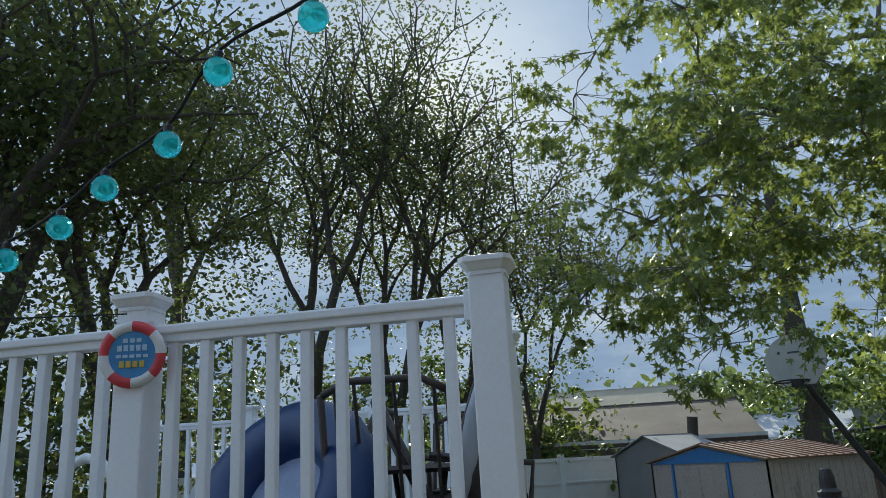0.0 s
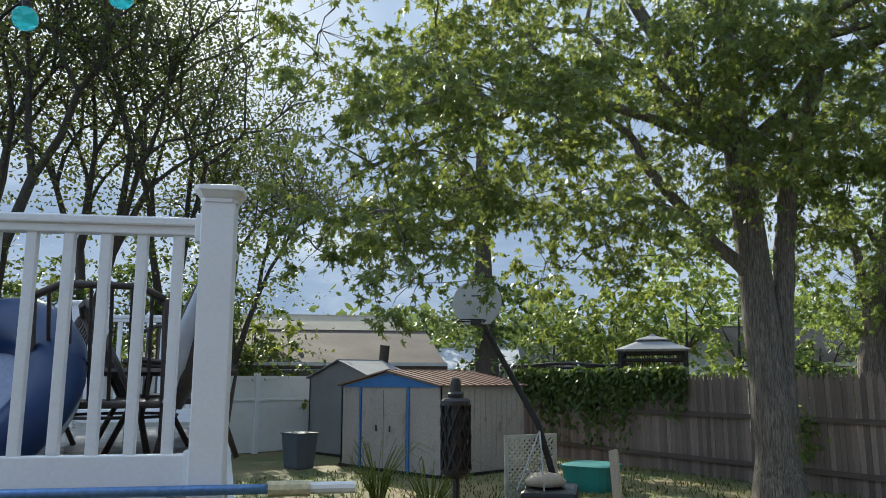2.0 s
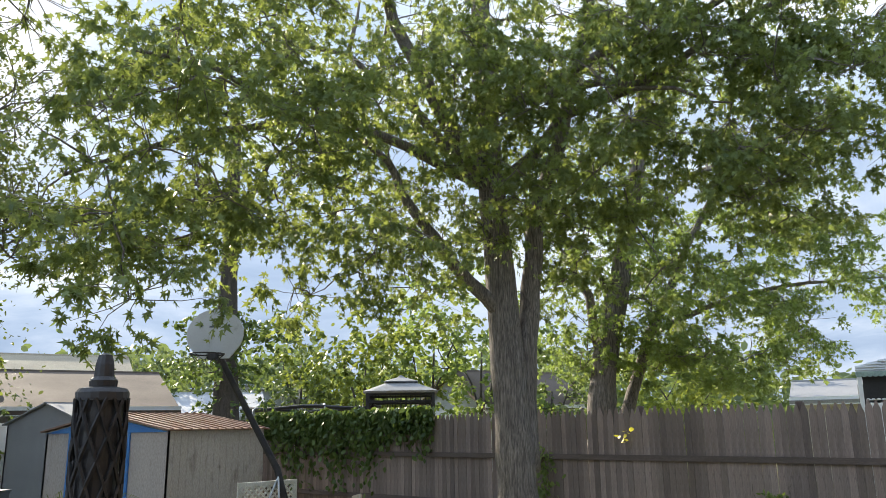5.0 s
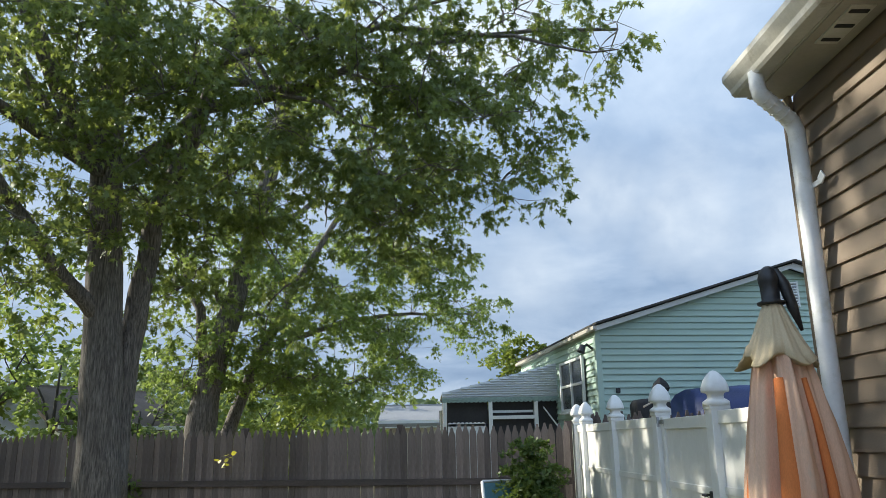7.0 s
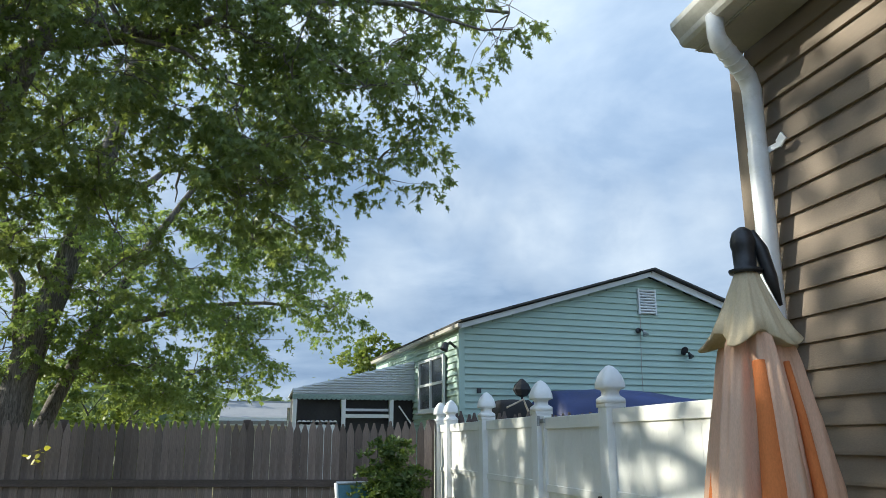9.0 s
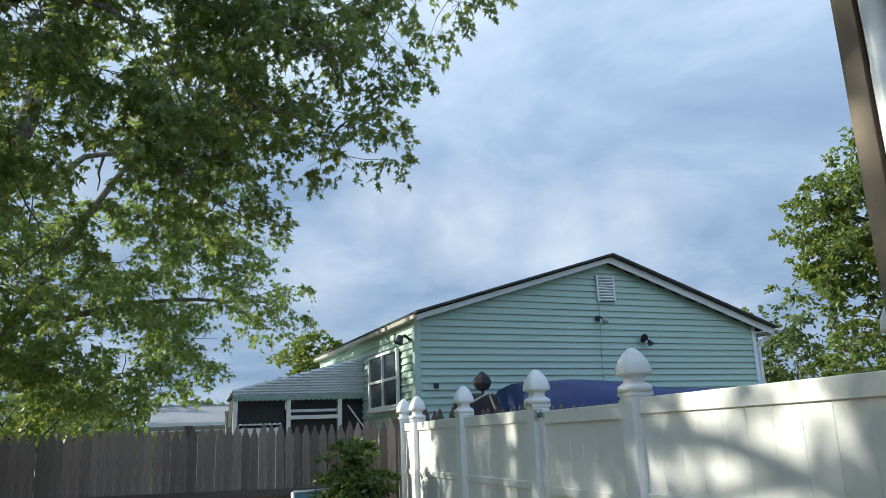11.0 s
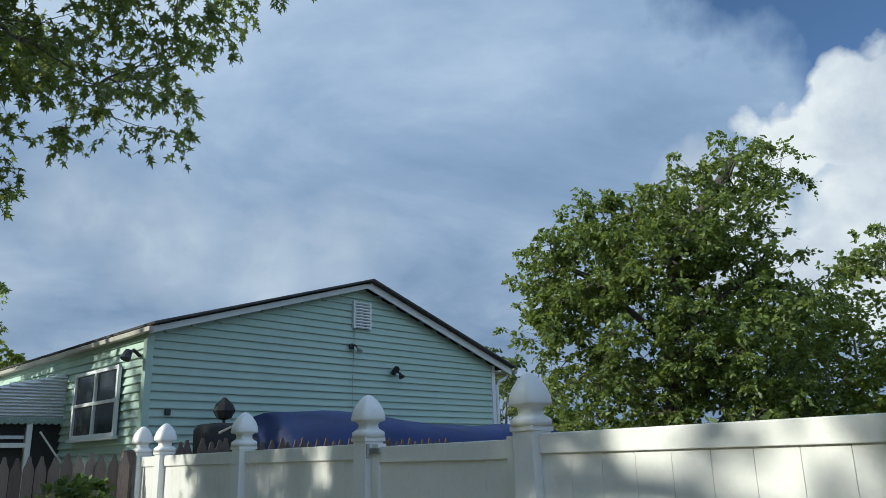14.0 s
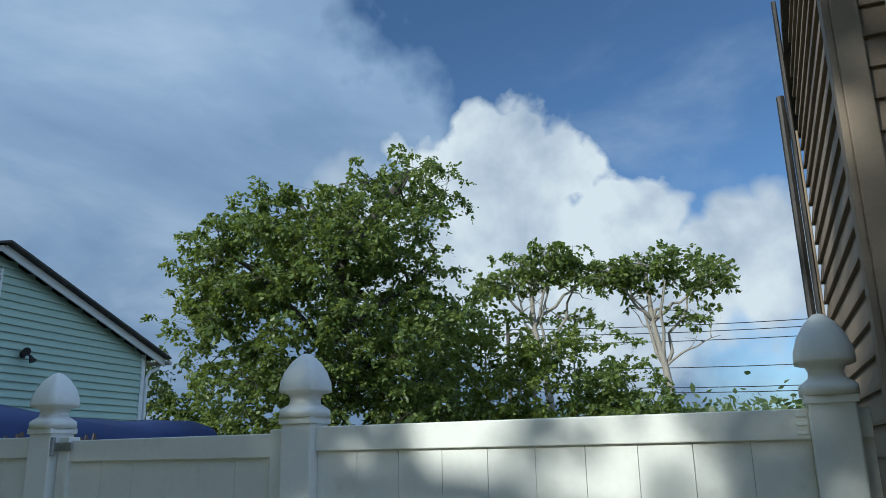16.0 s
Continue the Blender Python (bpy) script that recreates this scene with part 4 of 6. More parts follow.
def build_covered_boat():
    boat = thing("covered_boat", (3.3, 11.4, G), 0, "long boat on a trailer under a dark blue tarp", "boat")
    bm = bmesh.new()
    rings = []
    n = 26
    for i in range(n + 1):
        f = i / n
        x = 0.55 + 5.55 * f
        half = 0.95 * (1 - max(0, f - 0.55) ** 2 * 3.6)
        top = 2.37 - 0.22 * max(0, f - 0.25) + 0.05 * math.sin(9 * f)
        bot = 1.05 + 0.25 * f
        ring = []
        for k in range(12):
            a = math.pi * k / 11
            y = half * math.cos(a) * (1 + 0.05 * noise.noise((x * 2, k, 0)))
            z = bot + (top - bot) * (math.sin(a) ** 0.45) + 0.04 * noise.noise((x * 1.5, k * 0.7, 3))
            ring.append(bm.verts.new((x, y, z)))
        rings.append(ring)
    for a, b in zip(rings, rings[1:]):
        for k in range(11):
            bm.faces.new((a[k], a[k + 1], b[k + 1], b[k]))
        bm.faces.new((a[11], a[0], b[0], b[11]))
    bm.faces.new(rings[0][::-1])
    bm.faces.new(rings[-1])
    bmesh.ops.recalc_face_normals(bm, faces=bm.faces)
    part("tarp", bm, M_TARP, boat, "creased dark blue tarp", smooth=True)
    part("strap", tubed([(1.55 + 0.22 * math.sin(a * 0.5), -0.99 * math.cos(a), 1.1 + 1.20 * (math.sin(a) ** 0.45)) for a in (math.pi * k / 14 for k in range(8))], 0.018, 6), M_PINK, boat, "pink tie-down strap")
    for x in (2.2, 4.2):
        for y in (-0.75, 0.75):
            part("wheel", tubed([(x, y - 0.09, 0.3), (x, y + 0.09, 0.3)], 0.3, 18), M_BLACK, boat)
    part("trailer_frame", boxed((2.9, 0, 0.55), (5.6, 0.9, 0.12), bevel=0.01), M_BLACKMETAL, boat)
    for x in (0.8, 2.4, 4.2):
        part("bunk", boxed((x, 0, 0.84), (0.12, 1.0, 0.5), bevel=0.01), M_BLACKMETAL, boat)
    # covered motor with a lamp post behind
    bm = lathe([(0.14, 0.0), (0.17, 0.4), (0.22, 0.9), (0.25, 1.25), (0.25, 1.44), (0.21, 1.50), (0.03, 1.52)], 20, 0.9, wobble=lambda a, z: 1 + 0.06 * math.sin(3 * a + 3 * z))
    m = single("motor_cover", bm, M_DARK, "black cover over an outboard motor", "cover", smooth=True)
    m.matrix_world = pose(3.24, 11.2, G + 0.72)
    stand = part("stand", boxed((0, 0, -0.355), (0.3, 0.3, 0.73), bevel=0.01), M_BLACKMETAL, m)
    part("tie", tubed([(-0.2, -0.42, 1.38), (0.05, -0.44, 1.5), (0.18, -0.40, 1.22)], 0.016, 6), M_PLANK, m)
    lamp = thing("lantern_post", (3.79, 12.3, G), 0, "black lantern on a post beside the boat", "lamp")
    part("pole", tubed([(0, 0, 0), (0, 0, 2.36)], 0.02, 8), M_BLACKMETAL, lamp)
    bm = lathe([(0.02, 0), (0.10, 0.03), (0.15, 0.12), (0.12, 0.2), (0.05, 0.27), (0.02, 0.30)], 8)
    ln = part("lantern", bm, M_DARK, lamp)
    ln.matrix_local = pose(0, 0, 2.34)


build_covered_boat()

# ---- raised pool deck with white railing ----
DA, DB = Vector((-1.87, -0.53, 0)), Vector((-2.56, -1.55, 0))
DANG = math.degrees(math.atan2(DB.y - DA.y, DB.x - DA.x))
DFLOOR, DRAIL, DPOST = 1.50, 2.46, 2.585


def deck_post(parent, x, y, z0=None, top=DPOST, w=0.115):
    z0 = G if z0 is None else z0
    p = part("post", boxed((x, y, (z0 + top - 0.06) / 2), (w, w, top - 0.06 - z0), bevel=0.005), M_DECKWHITE, parent)
    prof = [(0.062, 0), (0.062, 0.012), (0.068, 0.018), (0.078, 0.034), (0.084, 0.040), (0.084, 0.056), (0.050, 0.066), (0.01, 0.070)]
    c = part("post_cap", lathe(prof, 24, 0.97), M_DECKWHITE, p)
    c.matrix_local = pose(x, y, top - 0.07)


def rail_run(parent, a, b, n):
    """Top rail, bottom rail and n balusters from post a to post b, in the deck's own frame."""
    a, b = Vector(a), Vector(b)
    d = b - a
    ang = math.atan2(d.y, d.x)
    rot = Euler((0, 0, ang)).to_matrix()
    mid = (a + b) / 2
    ln = d.length - 0.115
    bm = boxed((mid.x, mid.y, DRAIL - 0.016), (ln, 0.075, 0.032), rot, 0.007)
    box(bm, (mid.x, mid.y, DRAIL - 0.045), (ln, 0.05, 0.034), rot, 0.005)
    part("top_rail", bm, M_DECKWHITE, parent)
    part("bottom_rail", boxed((mid.x, mid.y, DFLOOR + 0.095), (ln, 0.045, 0.115), rot, 0.006), M_DECKWHITE, parent)
    for s, e in ((a, 1), (b, -1)):
        p = s + d.normalized() * e * 0.066
        part("bracket", boxed((p.x, p.y, DRAIL - 0.035), (0.022, 0.09, 0.10), rot, 0.004), M_DECKWHITE, parent)
        part("bracket", boxed((p.x, p.y, DFLOOR + 0.10), (0.022, 0.06, 0.13), rot, 0.004), M_DECKWHITE, parent)
    me = mesh_of(boxed((0, 0, 0), (0.036, 0.036, DRAIL - DFLOOR - 0.2), None, 0.004), "baluster", M_DECKWHITE)
    for i in range(n):
        p = a + d * (0.075 + (d.length - 0.15) * (i + 0.5) / n) / d.length
        ob = part("baluster", me, M_DECKWHITE, parent)
        ob.matrix_local = pose(p.x, p.y, (DRAIL + DFLOOR) / 2 + 0.045, 0, 0, math.degrees(ang))


def build_deck():
    deck = thing("pool_deck", (DA.x, DA.y, 0), DANG, "raised pool deck with white vinyl railing", "deck")
    L = (DB - DA).length
    wide = 4.3
    # local x runs along the railing away from the corner post; local -y is the deck
    for i in range(30):
        part("deck_board", boxed((1.93 + 0.49 * i / 30, -0.05 - 0.143 * i, DFLOOR - 0.012), (3.9, 0.138, 0.024), None, 0.003), M_DECKBOARD, deck)
    part("rim_board", boxed((1.85, -0.02, DFLOOR - 0.115), (3.9, 0.03, 0.17), None, 0.004), M_DECKWHITE, deck)
    part("rim_board", boxed((0.16, -wide / 2, DFLOOR - 0.115), (0.03, wide, 0.17), turn(0, 0, 6.5), 0.004), M_DECKWHITE, deck)
    skew = 0.49
    for x in (0.0, L, 2 * L, 3 * L):
        deck_post(deck, x, 0)
        deck_post(deck, x + skew, -wide, DFLOOR)
    for k in range(3):
        rail_run(deck, (k * L, 0, 0), ((k + 1) * L, 0, 0), 9)
        rail_run(deck, (k * L + skew, -wide, 0), ((k + 1) * L + skew, -wide, 0), 9)
    for k in range(3):
        rail_run(deck, (skew * k / 3, -wide * k / 3, 0), (skew * (k + 1) / 3, -wide * (k + 1) / 3, 0), 11)
        if k:
            deck_post(deck, skew * k / 3, -wide * k / 3)
    for x in (0.6, 2.4):
        for y in (-0.6, -3.0):
            part("support_post", boxed((x, y, (G + DFLOOR - 0.03) / 2), (0.09, 0.09, DFLOOR - 0.03 - G), None, 0.004), M_RAILWOOD, deck)
    return deck


build_deck()
DM = pose(DA.x, DA.y, 0, 0, 0, DANG)


def on_deck(x, y, z=0.0):
    return DM @ Vector((x, y, z))


def build_lifebuoy_sign():
    p = on_deck((DB - DA).length - 0.02, 0.062, 2.36)
    sign = thing("lifebuoy_sign", tuple(p), 0, "red and white life ring sign on the railing post", "sign")
    sign.matrix_world = Matrix.Translation(p) @ pose(0, 0, 0, 0, 0, DANG + 14) @ pose(0, 0, 0, -4, 0, 0) @ Matrix.Scale(0.9, 4)
    ro, ri = 0.125, 0.085
    for k in range(8):
        bm = bmesh.new()
        a0 = radians(45 * k)
        a1 = radians(45 * (k + 1))
        rings = []
        for j in range(7):
            a = a0 + (a1 - a0) * j / 6
            ring = []
            for m in range(8):
                b = 2 * math.pi * m / 8
                r = (ro + ri) / 2 + 0.02 * math.cos(b)
                ring.append(bm.verts.new((r * math.cos(a), 0.018 + 0.014 * math.sin(b), r * math.sin(a))))
            rings.append(ring)
        for a, b in zip(rings, rings[1:]):
            for m in range(8):
                bm.faces.new((a[m], a[(m + 1) % 8], b[(m + 1) % 8], b[m]))
        bmesh.ops.recalc_face_normals(bm, faces=bm.faces)
        part("ring_segment", bm, M_RED if k % 2 == 0 else M_WHITE, sign, smooth=True)
    bm = lathe([(0.088, 0), (0.088, 0.012)], 28)
    disc = part("disc", bm, M_SIGNBLUE, sign, "blue printed disc")
    lay = pose(0, 0.008, 0, -90)
    disc.matrix_local = lay
    for z, w, h, m in ((0.052, 0.075, 0.016, M_SIGNPALE), (0.024, 0.115, 0.022, M_SIGNPALE), (-0.006, 0.125, 0.012, M_SIGNPALE), (-0.036, 0.10, 0.024, M_YELLOW)):
        n = max(3, int(w / 0.022))
        for i in range(n):
            part("print_bar", boxed((-w / 2 + w * (i + 0.5) / n, 0.022, z), (w / n * 0.72, 0.003, h), None, 0.0008), m, disc).matrix_local = lay.inverted()


build_lifebuoy_sign()


def build_float():
    """A large navy ring float leaning on the railing, with a pale mesh floor and a grey head cushion."""
    fl = thing("pool_float", (0, 0, 0), 0, "large navy inflatable ring with pale mesh seat", "pool float")
    c = Vector((-3.12, -0.95, 1.84))
    fl.matrix_world = Matrix.Translation(c) @ look((0, 0, 0), Vector((0.36, -0.62, 0.52))).to_3x3().to_4x4() @ pose(0, 0, 0, 0, 0, 38)
    bm = bmesh.new()
    R, r = 0.33, 0.135
    rings = []
    for i in range(40):
        a = 2 * math.pi * i / 40
        sc = 1.0 + 0.18 * math.cos(a)
        ring = []
        for k in range(16):
            b = 2 * math.pi * k / 16
            rr = R * (1 + 0.08 * abs(math.cos(a))) + r * sc * math.cos(b)
            ring.append(bm.verts.new((rr * math.cos(a) * 1.04, rr * math.sin(a) * 0.98, r * sc * math.sin(b))))
        rings.append(ring)
    for i in range(40):
        a, b = rings[i], rings[(i + 1) % 40]
        for k in range(16):
            bm.faces.new((a[k], a[(k + 1) % 16], b[(k + 1) % 16], b[k]))
    part("ring", bm, M_TUBE, fl, smooth=True)
    bm = lathe([(0.25, -0.02), (0.28, 0.0), (0.25, 0.02), (0.02, 0.03)], 28)
    seat = part("mesh_seat", bm, M_TUBELIGHT, fl, "pale mesh seat", smooth=True)
    bm = lathe([(0.04, -0.07), (0.11, -0.05), (0.13, 0.0), (0.11, 0.05), (0.04, 0.07)], 18)
    cu = part("head_cushion", bm, M_TUBEGREY, fl, "grey head cushion", smooth=True)
    cu.matrix_local = pose(0.36, -0.26, -0.05)
    bm = bmesh.new()
    tube(bm, [(0.36 * math.cos(a), 0.34 * math.sin(a), 0.135) for a in (2 * math.pi * k / 40 for k in range(41))], 0.035, 8)
    part("under_ring", bm, M_TUBEGREY, fl, smooth=True)
    part("valve", lathe([(0.02, 0), (0.02, 0.02), (0.012, 0.03)], 10), M_TUBELIGHT, fl).matrix_local = pose(-0.30, 0.06, 0.13)


build_float()


def deck_chair(p, rz):
    ch = thing("patio_chair", (p[0], p[1], DFLOOR), rz, "dark brown metal patio chair", "chair", "chairs on the deck")
    for s in (-1, 1):
        x = 0.27 * s
        part("leg", tubed([(x, -0.30, 0), (x, -0.24, 0.16), (x, -0.28, 0.44), (x, 0.22, 0.50)], 0.016, 8), M_BRONZE, ch, smooth=True)
        part("leg", tubed([(x, 0.36, 0), (x, 0.22, 0.30), (x * 0.95, 0.44, 0.74)], 0.016, 8), M_BRONZE, ch, smooth=True)
    part("seat", boxed((0, 0, 0.29), (0.52, 0.5, 0.03), None, 0.01), M_BRONZE, ch)
    back = part("backrest", tubed([(-0.25, 0.44, 0.74), (-0.15, 0.46, 0.79), (0.15, 0.46, 0.79), (0.25, 0.44, 0.74)], 0.016, 8), M_BRONZE, ch, smooth=True)
    for i in range(6):
        x = -0.2 + 0.08 * i
        part("slat", tubed([(x, 0.22, 0.31), (x, 0.45, 0.78)], 0.008, 6), M_BRONZE, back)
    return ch


def build_deck_things():
    t = on_deck(0.75, -1.9)
    table = thing("patio_table", (t.x, t.y, DFLOOR), DANG, "dark brown metal patio table", "table")
    bm = lathe([(0.50, 0.42), (0.52, 0.44), (0.50, 0.46)], 32)
    part("tabletop", bm, M_BRONZE, table)
    for a in range(4):
        c, s = math.cos(a * math.pi / 2 + 0.6), math.sin(a * math.pi / 2 + 0.6)
        part("leg", tubed([(0.44 * c, 0.44 * s, 0), (0.32 * c, 0.32 * s, 0.2), (0.40 * c, 0.40 * s, 0.42)], 0.018, 8), M_BRONZE, table, smooth=True)
    part("stretcher", tubed([(0.32 * math.cos(a), 0.32 * math.sin(a), 0.2) for a in (2 * math.pi * k / 24 for k in range(25))], 0.01, 6), M_BRONZE, table)
    c1 = deck_chair(on_deck(0.62, -1.05), DANG + 10)
    for (x, y), r in (((1.45, -2.1), 95), ((0.6, -2.75), 190), ((0.42, -1.62), -70)):
        p = on_deck(x, y)
        copy_thing(c1, pose(p.x, p.y, DFLOOR, 0, 0, DANG + r))
    # folded umbrella leaning by the corner
    p = on_deck(0.36, -0.95)
    um = thing("folded_umbrella", (p.x, p.y, DFLOOR), 0, "folded dark patio umbrella with a pale panel", "umbrella")
    ax = Vector((0.14, 0.16, 0.92))
    part("pole", tubed([(0, 0, 0), tuple(ax * 1.0)], 0.02, 8), M_BRONZE, um)
    bm = bmesh.new()
    tube(bm, [tuple(ax * z) for z in (0.30, 0.45, 0.62, 0.78, 0.90, 0.98)], [0.05, 0.085, 0.08, 0.065, 0.045, 0.01], 12)
    part("canopy", bm, M_BRONZE, um, smooth=True)
    bm = tubed([tuple(ax * z + Vector((0.045, -0.05, 0))) for z in (0.32, 0.5, 0.7, 0.9)], [0.02, 0.045, 0.04, 0.01], 8)
    part("pale_panel", bm, M_TUBEGREY, um, "pale cloth panel", smooth=True)
    # white pool ladder handrails
    for dx in (0.0, 0.55):
        p = on_deck(1.95 + dx, -0.9)
        lad = thing("pool_handrail", (p.x, p.y, DFLOOR), DANG, "white curved pool ladder handrail", "handrail", "pool ladder handrails")
        part("tube", tubed([(-0.02, 0, 0), (-0.02, 0, 0.38), (0.0, 0, 0.48), (0.06, 0, 0.55), (0.14, 0, 0.57), (0.22, 0, 0.54), (0.27, 0, 0.46), (0.28, 0, 0.30), (0.28, 0, 0.0)], 0.024, 10), M_WHITE, lad, smooth=True)
    # telescopic pole lying along the deck edge
    a, b = on_deck(1.9, 0.10, DFLOOR + 0.045), on_deck(-0.38, 0.10, DFLOOR + 0.045)
    pole = thing("pool_pole", tuple(a), 0, "blue telescopic pool pole with beige grip", "pole")
    d = b - a
    part("tube", tubed([(0, 0, 0), tuple(d * 0.93)], 0.017, 10), M_BLUEPOLE, pole, smooth=True)
    part("collar", tubed([tuple(d * 0.925), tuple(d * 0.985)], 0.026, 10), M_BEIGE, pole)
    part("tip", tubed([tuple(d * 0.985), tuple(d * 1.05)], 0.02, 10), M_WHITE, pole)
    for f in (0.1, 0.78):
        part("hook", boxed(tuple(d * f + Vector((-0.04, 0.028, -0.028))), (0.12, 0.03, 0.025), turn(0, 0, DANG + 90), 0.003), M_STEEL, pole)


build_deck_things()


def build_pool():
    p = on_deck(5.4, -3.4)
    pool = thing("swimming_pool", (p.x, p.y, G), 0, "round above-ground pool with steel wall", "pool")
    bm = lathe([(2.3, 0), (2.3, 1.22), (2.26, 1.22), (2.26, 1.05), (0.01, 1.05)], 48)
    part("wall", bm, M_POOLWALL, pool)
    part("rim", tubed([(2.3 * math.cos(a), 2.3 * math.sin(a), 1.25) for a in (2 * math.pi * k / 48 for k in range(49))], 0.06, 8), M_WHITE, pool)


build_pool()


def build_string_lights():
    """A sagging cord from a deck post up to the house wall, with small glass balls under it."""
    cord = thing("string_lights", (0, 0, 0), 0, "string of small aqua glass ball lights", "string lights")
    balls = [Vector(p) for p in ((-1.42, -2.02, 2.29), (-1.30, -1.90, 2.305), (-1.20, -1.78, 2.33), (-1.10, -1.69, 2.365), (-1.00, -1.62, 2.405), (-0.89, -1.53, 2.445), (-0.75, -1.47, 2.505), (-0.62, -1.36, 2.535), (-0.47, -1.26, 2.60), (-0.33, -1.18, 2.68), (-0.18, -1.10, 2.76))]
    top = Vector((0, 0, 0.034))
    knots = [Vector((-2.50, -1.60, 2.50)), Vector((-1.9, -2.0, 2.36))] + [b + top for b in balls] + [Vector((0.5, -0.8, 3.12)), Vector((1.58, -0.3, 3.36))]
    pts = []
    for i in range(len(knots) - 1):
        p0, p1, p2, p3 = knots[max(0, i - 1)], knots[i], knots[i + 1], knots[min(len(knots) - 1, i + 2)]
        for k in range(5):
            f = k / 5
            pts.append(0.5 * (2 * p1 + (p2 - p0) * f + (2 * p0 - 5 * p1 + 4 * p2 - p3) * f * f + (3 * p1 - p0 - 3 * p2 + p3) * f ** 3))
    pts.append(knots[-1])
    part("cord", tubed(pts, 0.0028, 6), M_CABLE, cord)
    r = 0.0215
    prof = [(0.002, -1.0), (0.45, -0.89), (0.77, -0.64), (0.97, -0.25), (0.97, 0.25), (0.77, 0.64), (0.45, 0.89), (0.2, 0.98)]
    ball = mesh_of(lathe([(a * r, b * r) for a, b in prof], 20), "globe", M_GLOBE, True)
    cap = mesh_of(lathe([(0.007, 0), (0.008, 0.010), (0.004, 0.016)], 10), "socket", M_BLACK)
    for p in balls:
        g = part("globe", ball, M_GLOBE, cord, "aqua glass globe")
        g.matrix_local = Matrix.Translation(p)
        part("socket", cap, M_BLACK, g).matrix_local = pose(0, 0, 0.019)


build_string_lights()

# ---- closed umbrella by the house wall ----


def build_umbrella():
    um = thing("closed_umbrella", (1.135, 2.20, G), 0, "closed faded orange patio umbrella with black crank top", "umbrella")
    part("pole", tubed([(0, 0, 0), (0, 0, 2.10)], 0.021, 12), M_BRONZE, um, smooth=True)

    def folds(depth, n, ph):
        return lambda a, z: 1 + depth * math.sin(n * a + ph + 0.8 * math.sin(3 * z)) + 0.07 * math.sin(13 * a + 2.1 * z) + 0.04 * math.sin(29 * a - 4 * z)
    prof = [(0.235, 0.55), (0.232, 0.75), (0.222, 1.0), (0.205, 1.25), (0.180, 1.5), (0.150, 1.70), (0.118, 1.86), (0.088, 1.98), (0.045, 2.09)]
    gather = folds(0.20, 6, 0.4)
    bm = lathe(prof, 144, 0, wobble=lambda a, z: gather(a, z) * (0.86 + 0.06 * math.sin(a - 0.6 + 2 * z)))
    can = part("canopy", bm, M_PAPRIKA, um, "faded orange folded canopy", smooth=True)
    # the deep folds keep the strong colour
    for k, wide in ((0, 0.052), (1, 0.024), (3, 0.02), (5, 0.024), (6, 0.02)):
        a = 2 * math.pi * k / 7 + 4.22
        c, s = math.cos(a), math.sin(a)
        bm = bmesh.new()
        tube(bm, [(c * r * 0.86 + 0.006 * math.sin(5 * z), s * r * 0.86, z) for r, z in prof[:-2]], [wide * q for q in (1, 1, 0.95, 0.85, 0.75, 0.55, 0.4)], 10)
        part("inner_fold", bm, M_ORANGE, can, "strong orange inner fold", smooth=True)
    # the flap flares into hanging points between the ribs

    def flap(a, z):
        low = max(0.0, (2.0 - z) / 0.09)
        return 1 + 0.20 * min(1.0, low) * math.sin(5 * a + 1.2) + 0.05 * math.sin(11 * a + 6 * z) + 0.03 * math.sin(23 * a)
    prof = [(0.130, 1.925), (0.134, 1.93), (0.112, 1.965), (0.094, 2.00), (0.072, 2.05), (0.052, 2.10), (0.036, 2.14), (0.03, 2.15)]
    bm = lathe(prof, 110, 0, wobble=flap)
    for v in bm.verts:
        if v.co.z < 1.97:
            v.co.z -= 0.024 * math.sin(5 * math.atan2(v.co.y, v.co.x) + 1.2 + 0.5)
    part("vent_flap", bm, M_TANCLOTH, um, "sun-bleached tan top flap", smooth=True)
    bm = lathe([(0.05, 2.145), (0.053, 2.155), (0.034, 2.162), (0.036, 2.22), (0.040, 2.235), (0.040, 2.25), (0.031, 2.28), (0.012, 2.295)], 18)
    part("crank_top", bm, M_BLACK, um, "black plastic tilt housing", smooth=True)
    bm = tubed([(0.02, -0.01, 2.28), (0.048, -0.02, 2.22), (0.066, -0.03, 2.13), (0.088, -0.035, 2.04)], [0.016, 0.022, 0.020, 0.006], 10)
    part("closing_strap", bm, M_BLACK, um, smooth=True)
    part("base", lathe([(0.26, 0), (0.26, 0.04), (0.2, 0.08), (0.05, 0.12), (0.04, 0.3)], 24), M_BLACK, um)


build_umbrella()

# ---- things in the yard ----


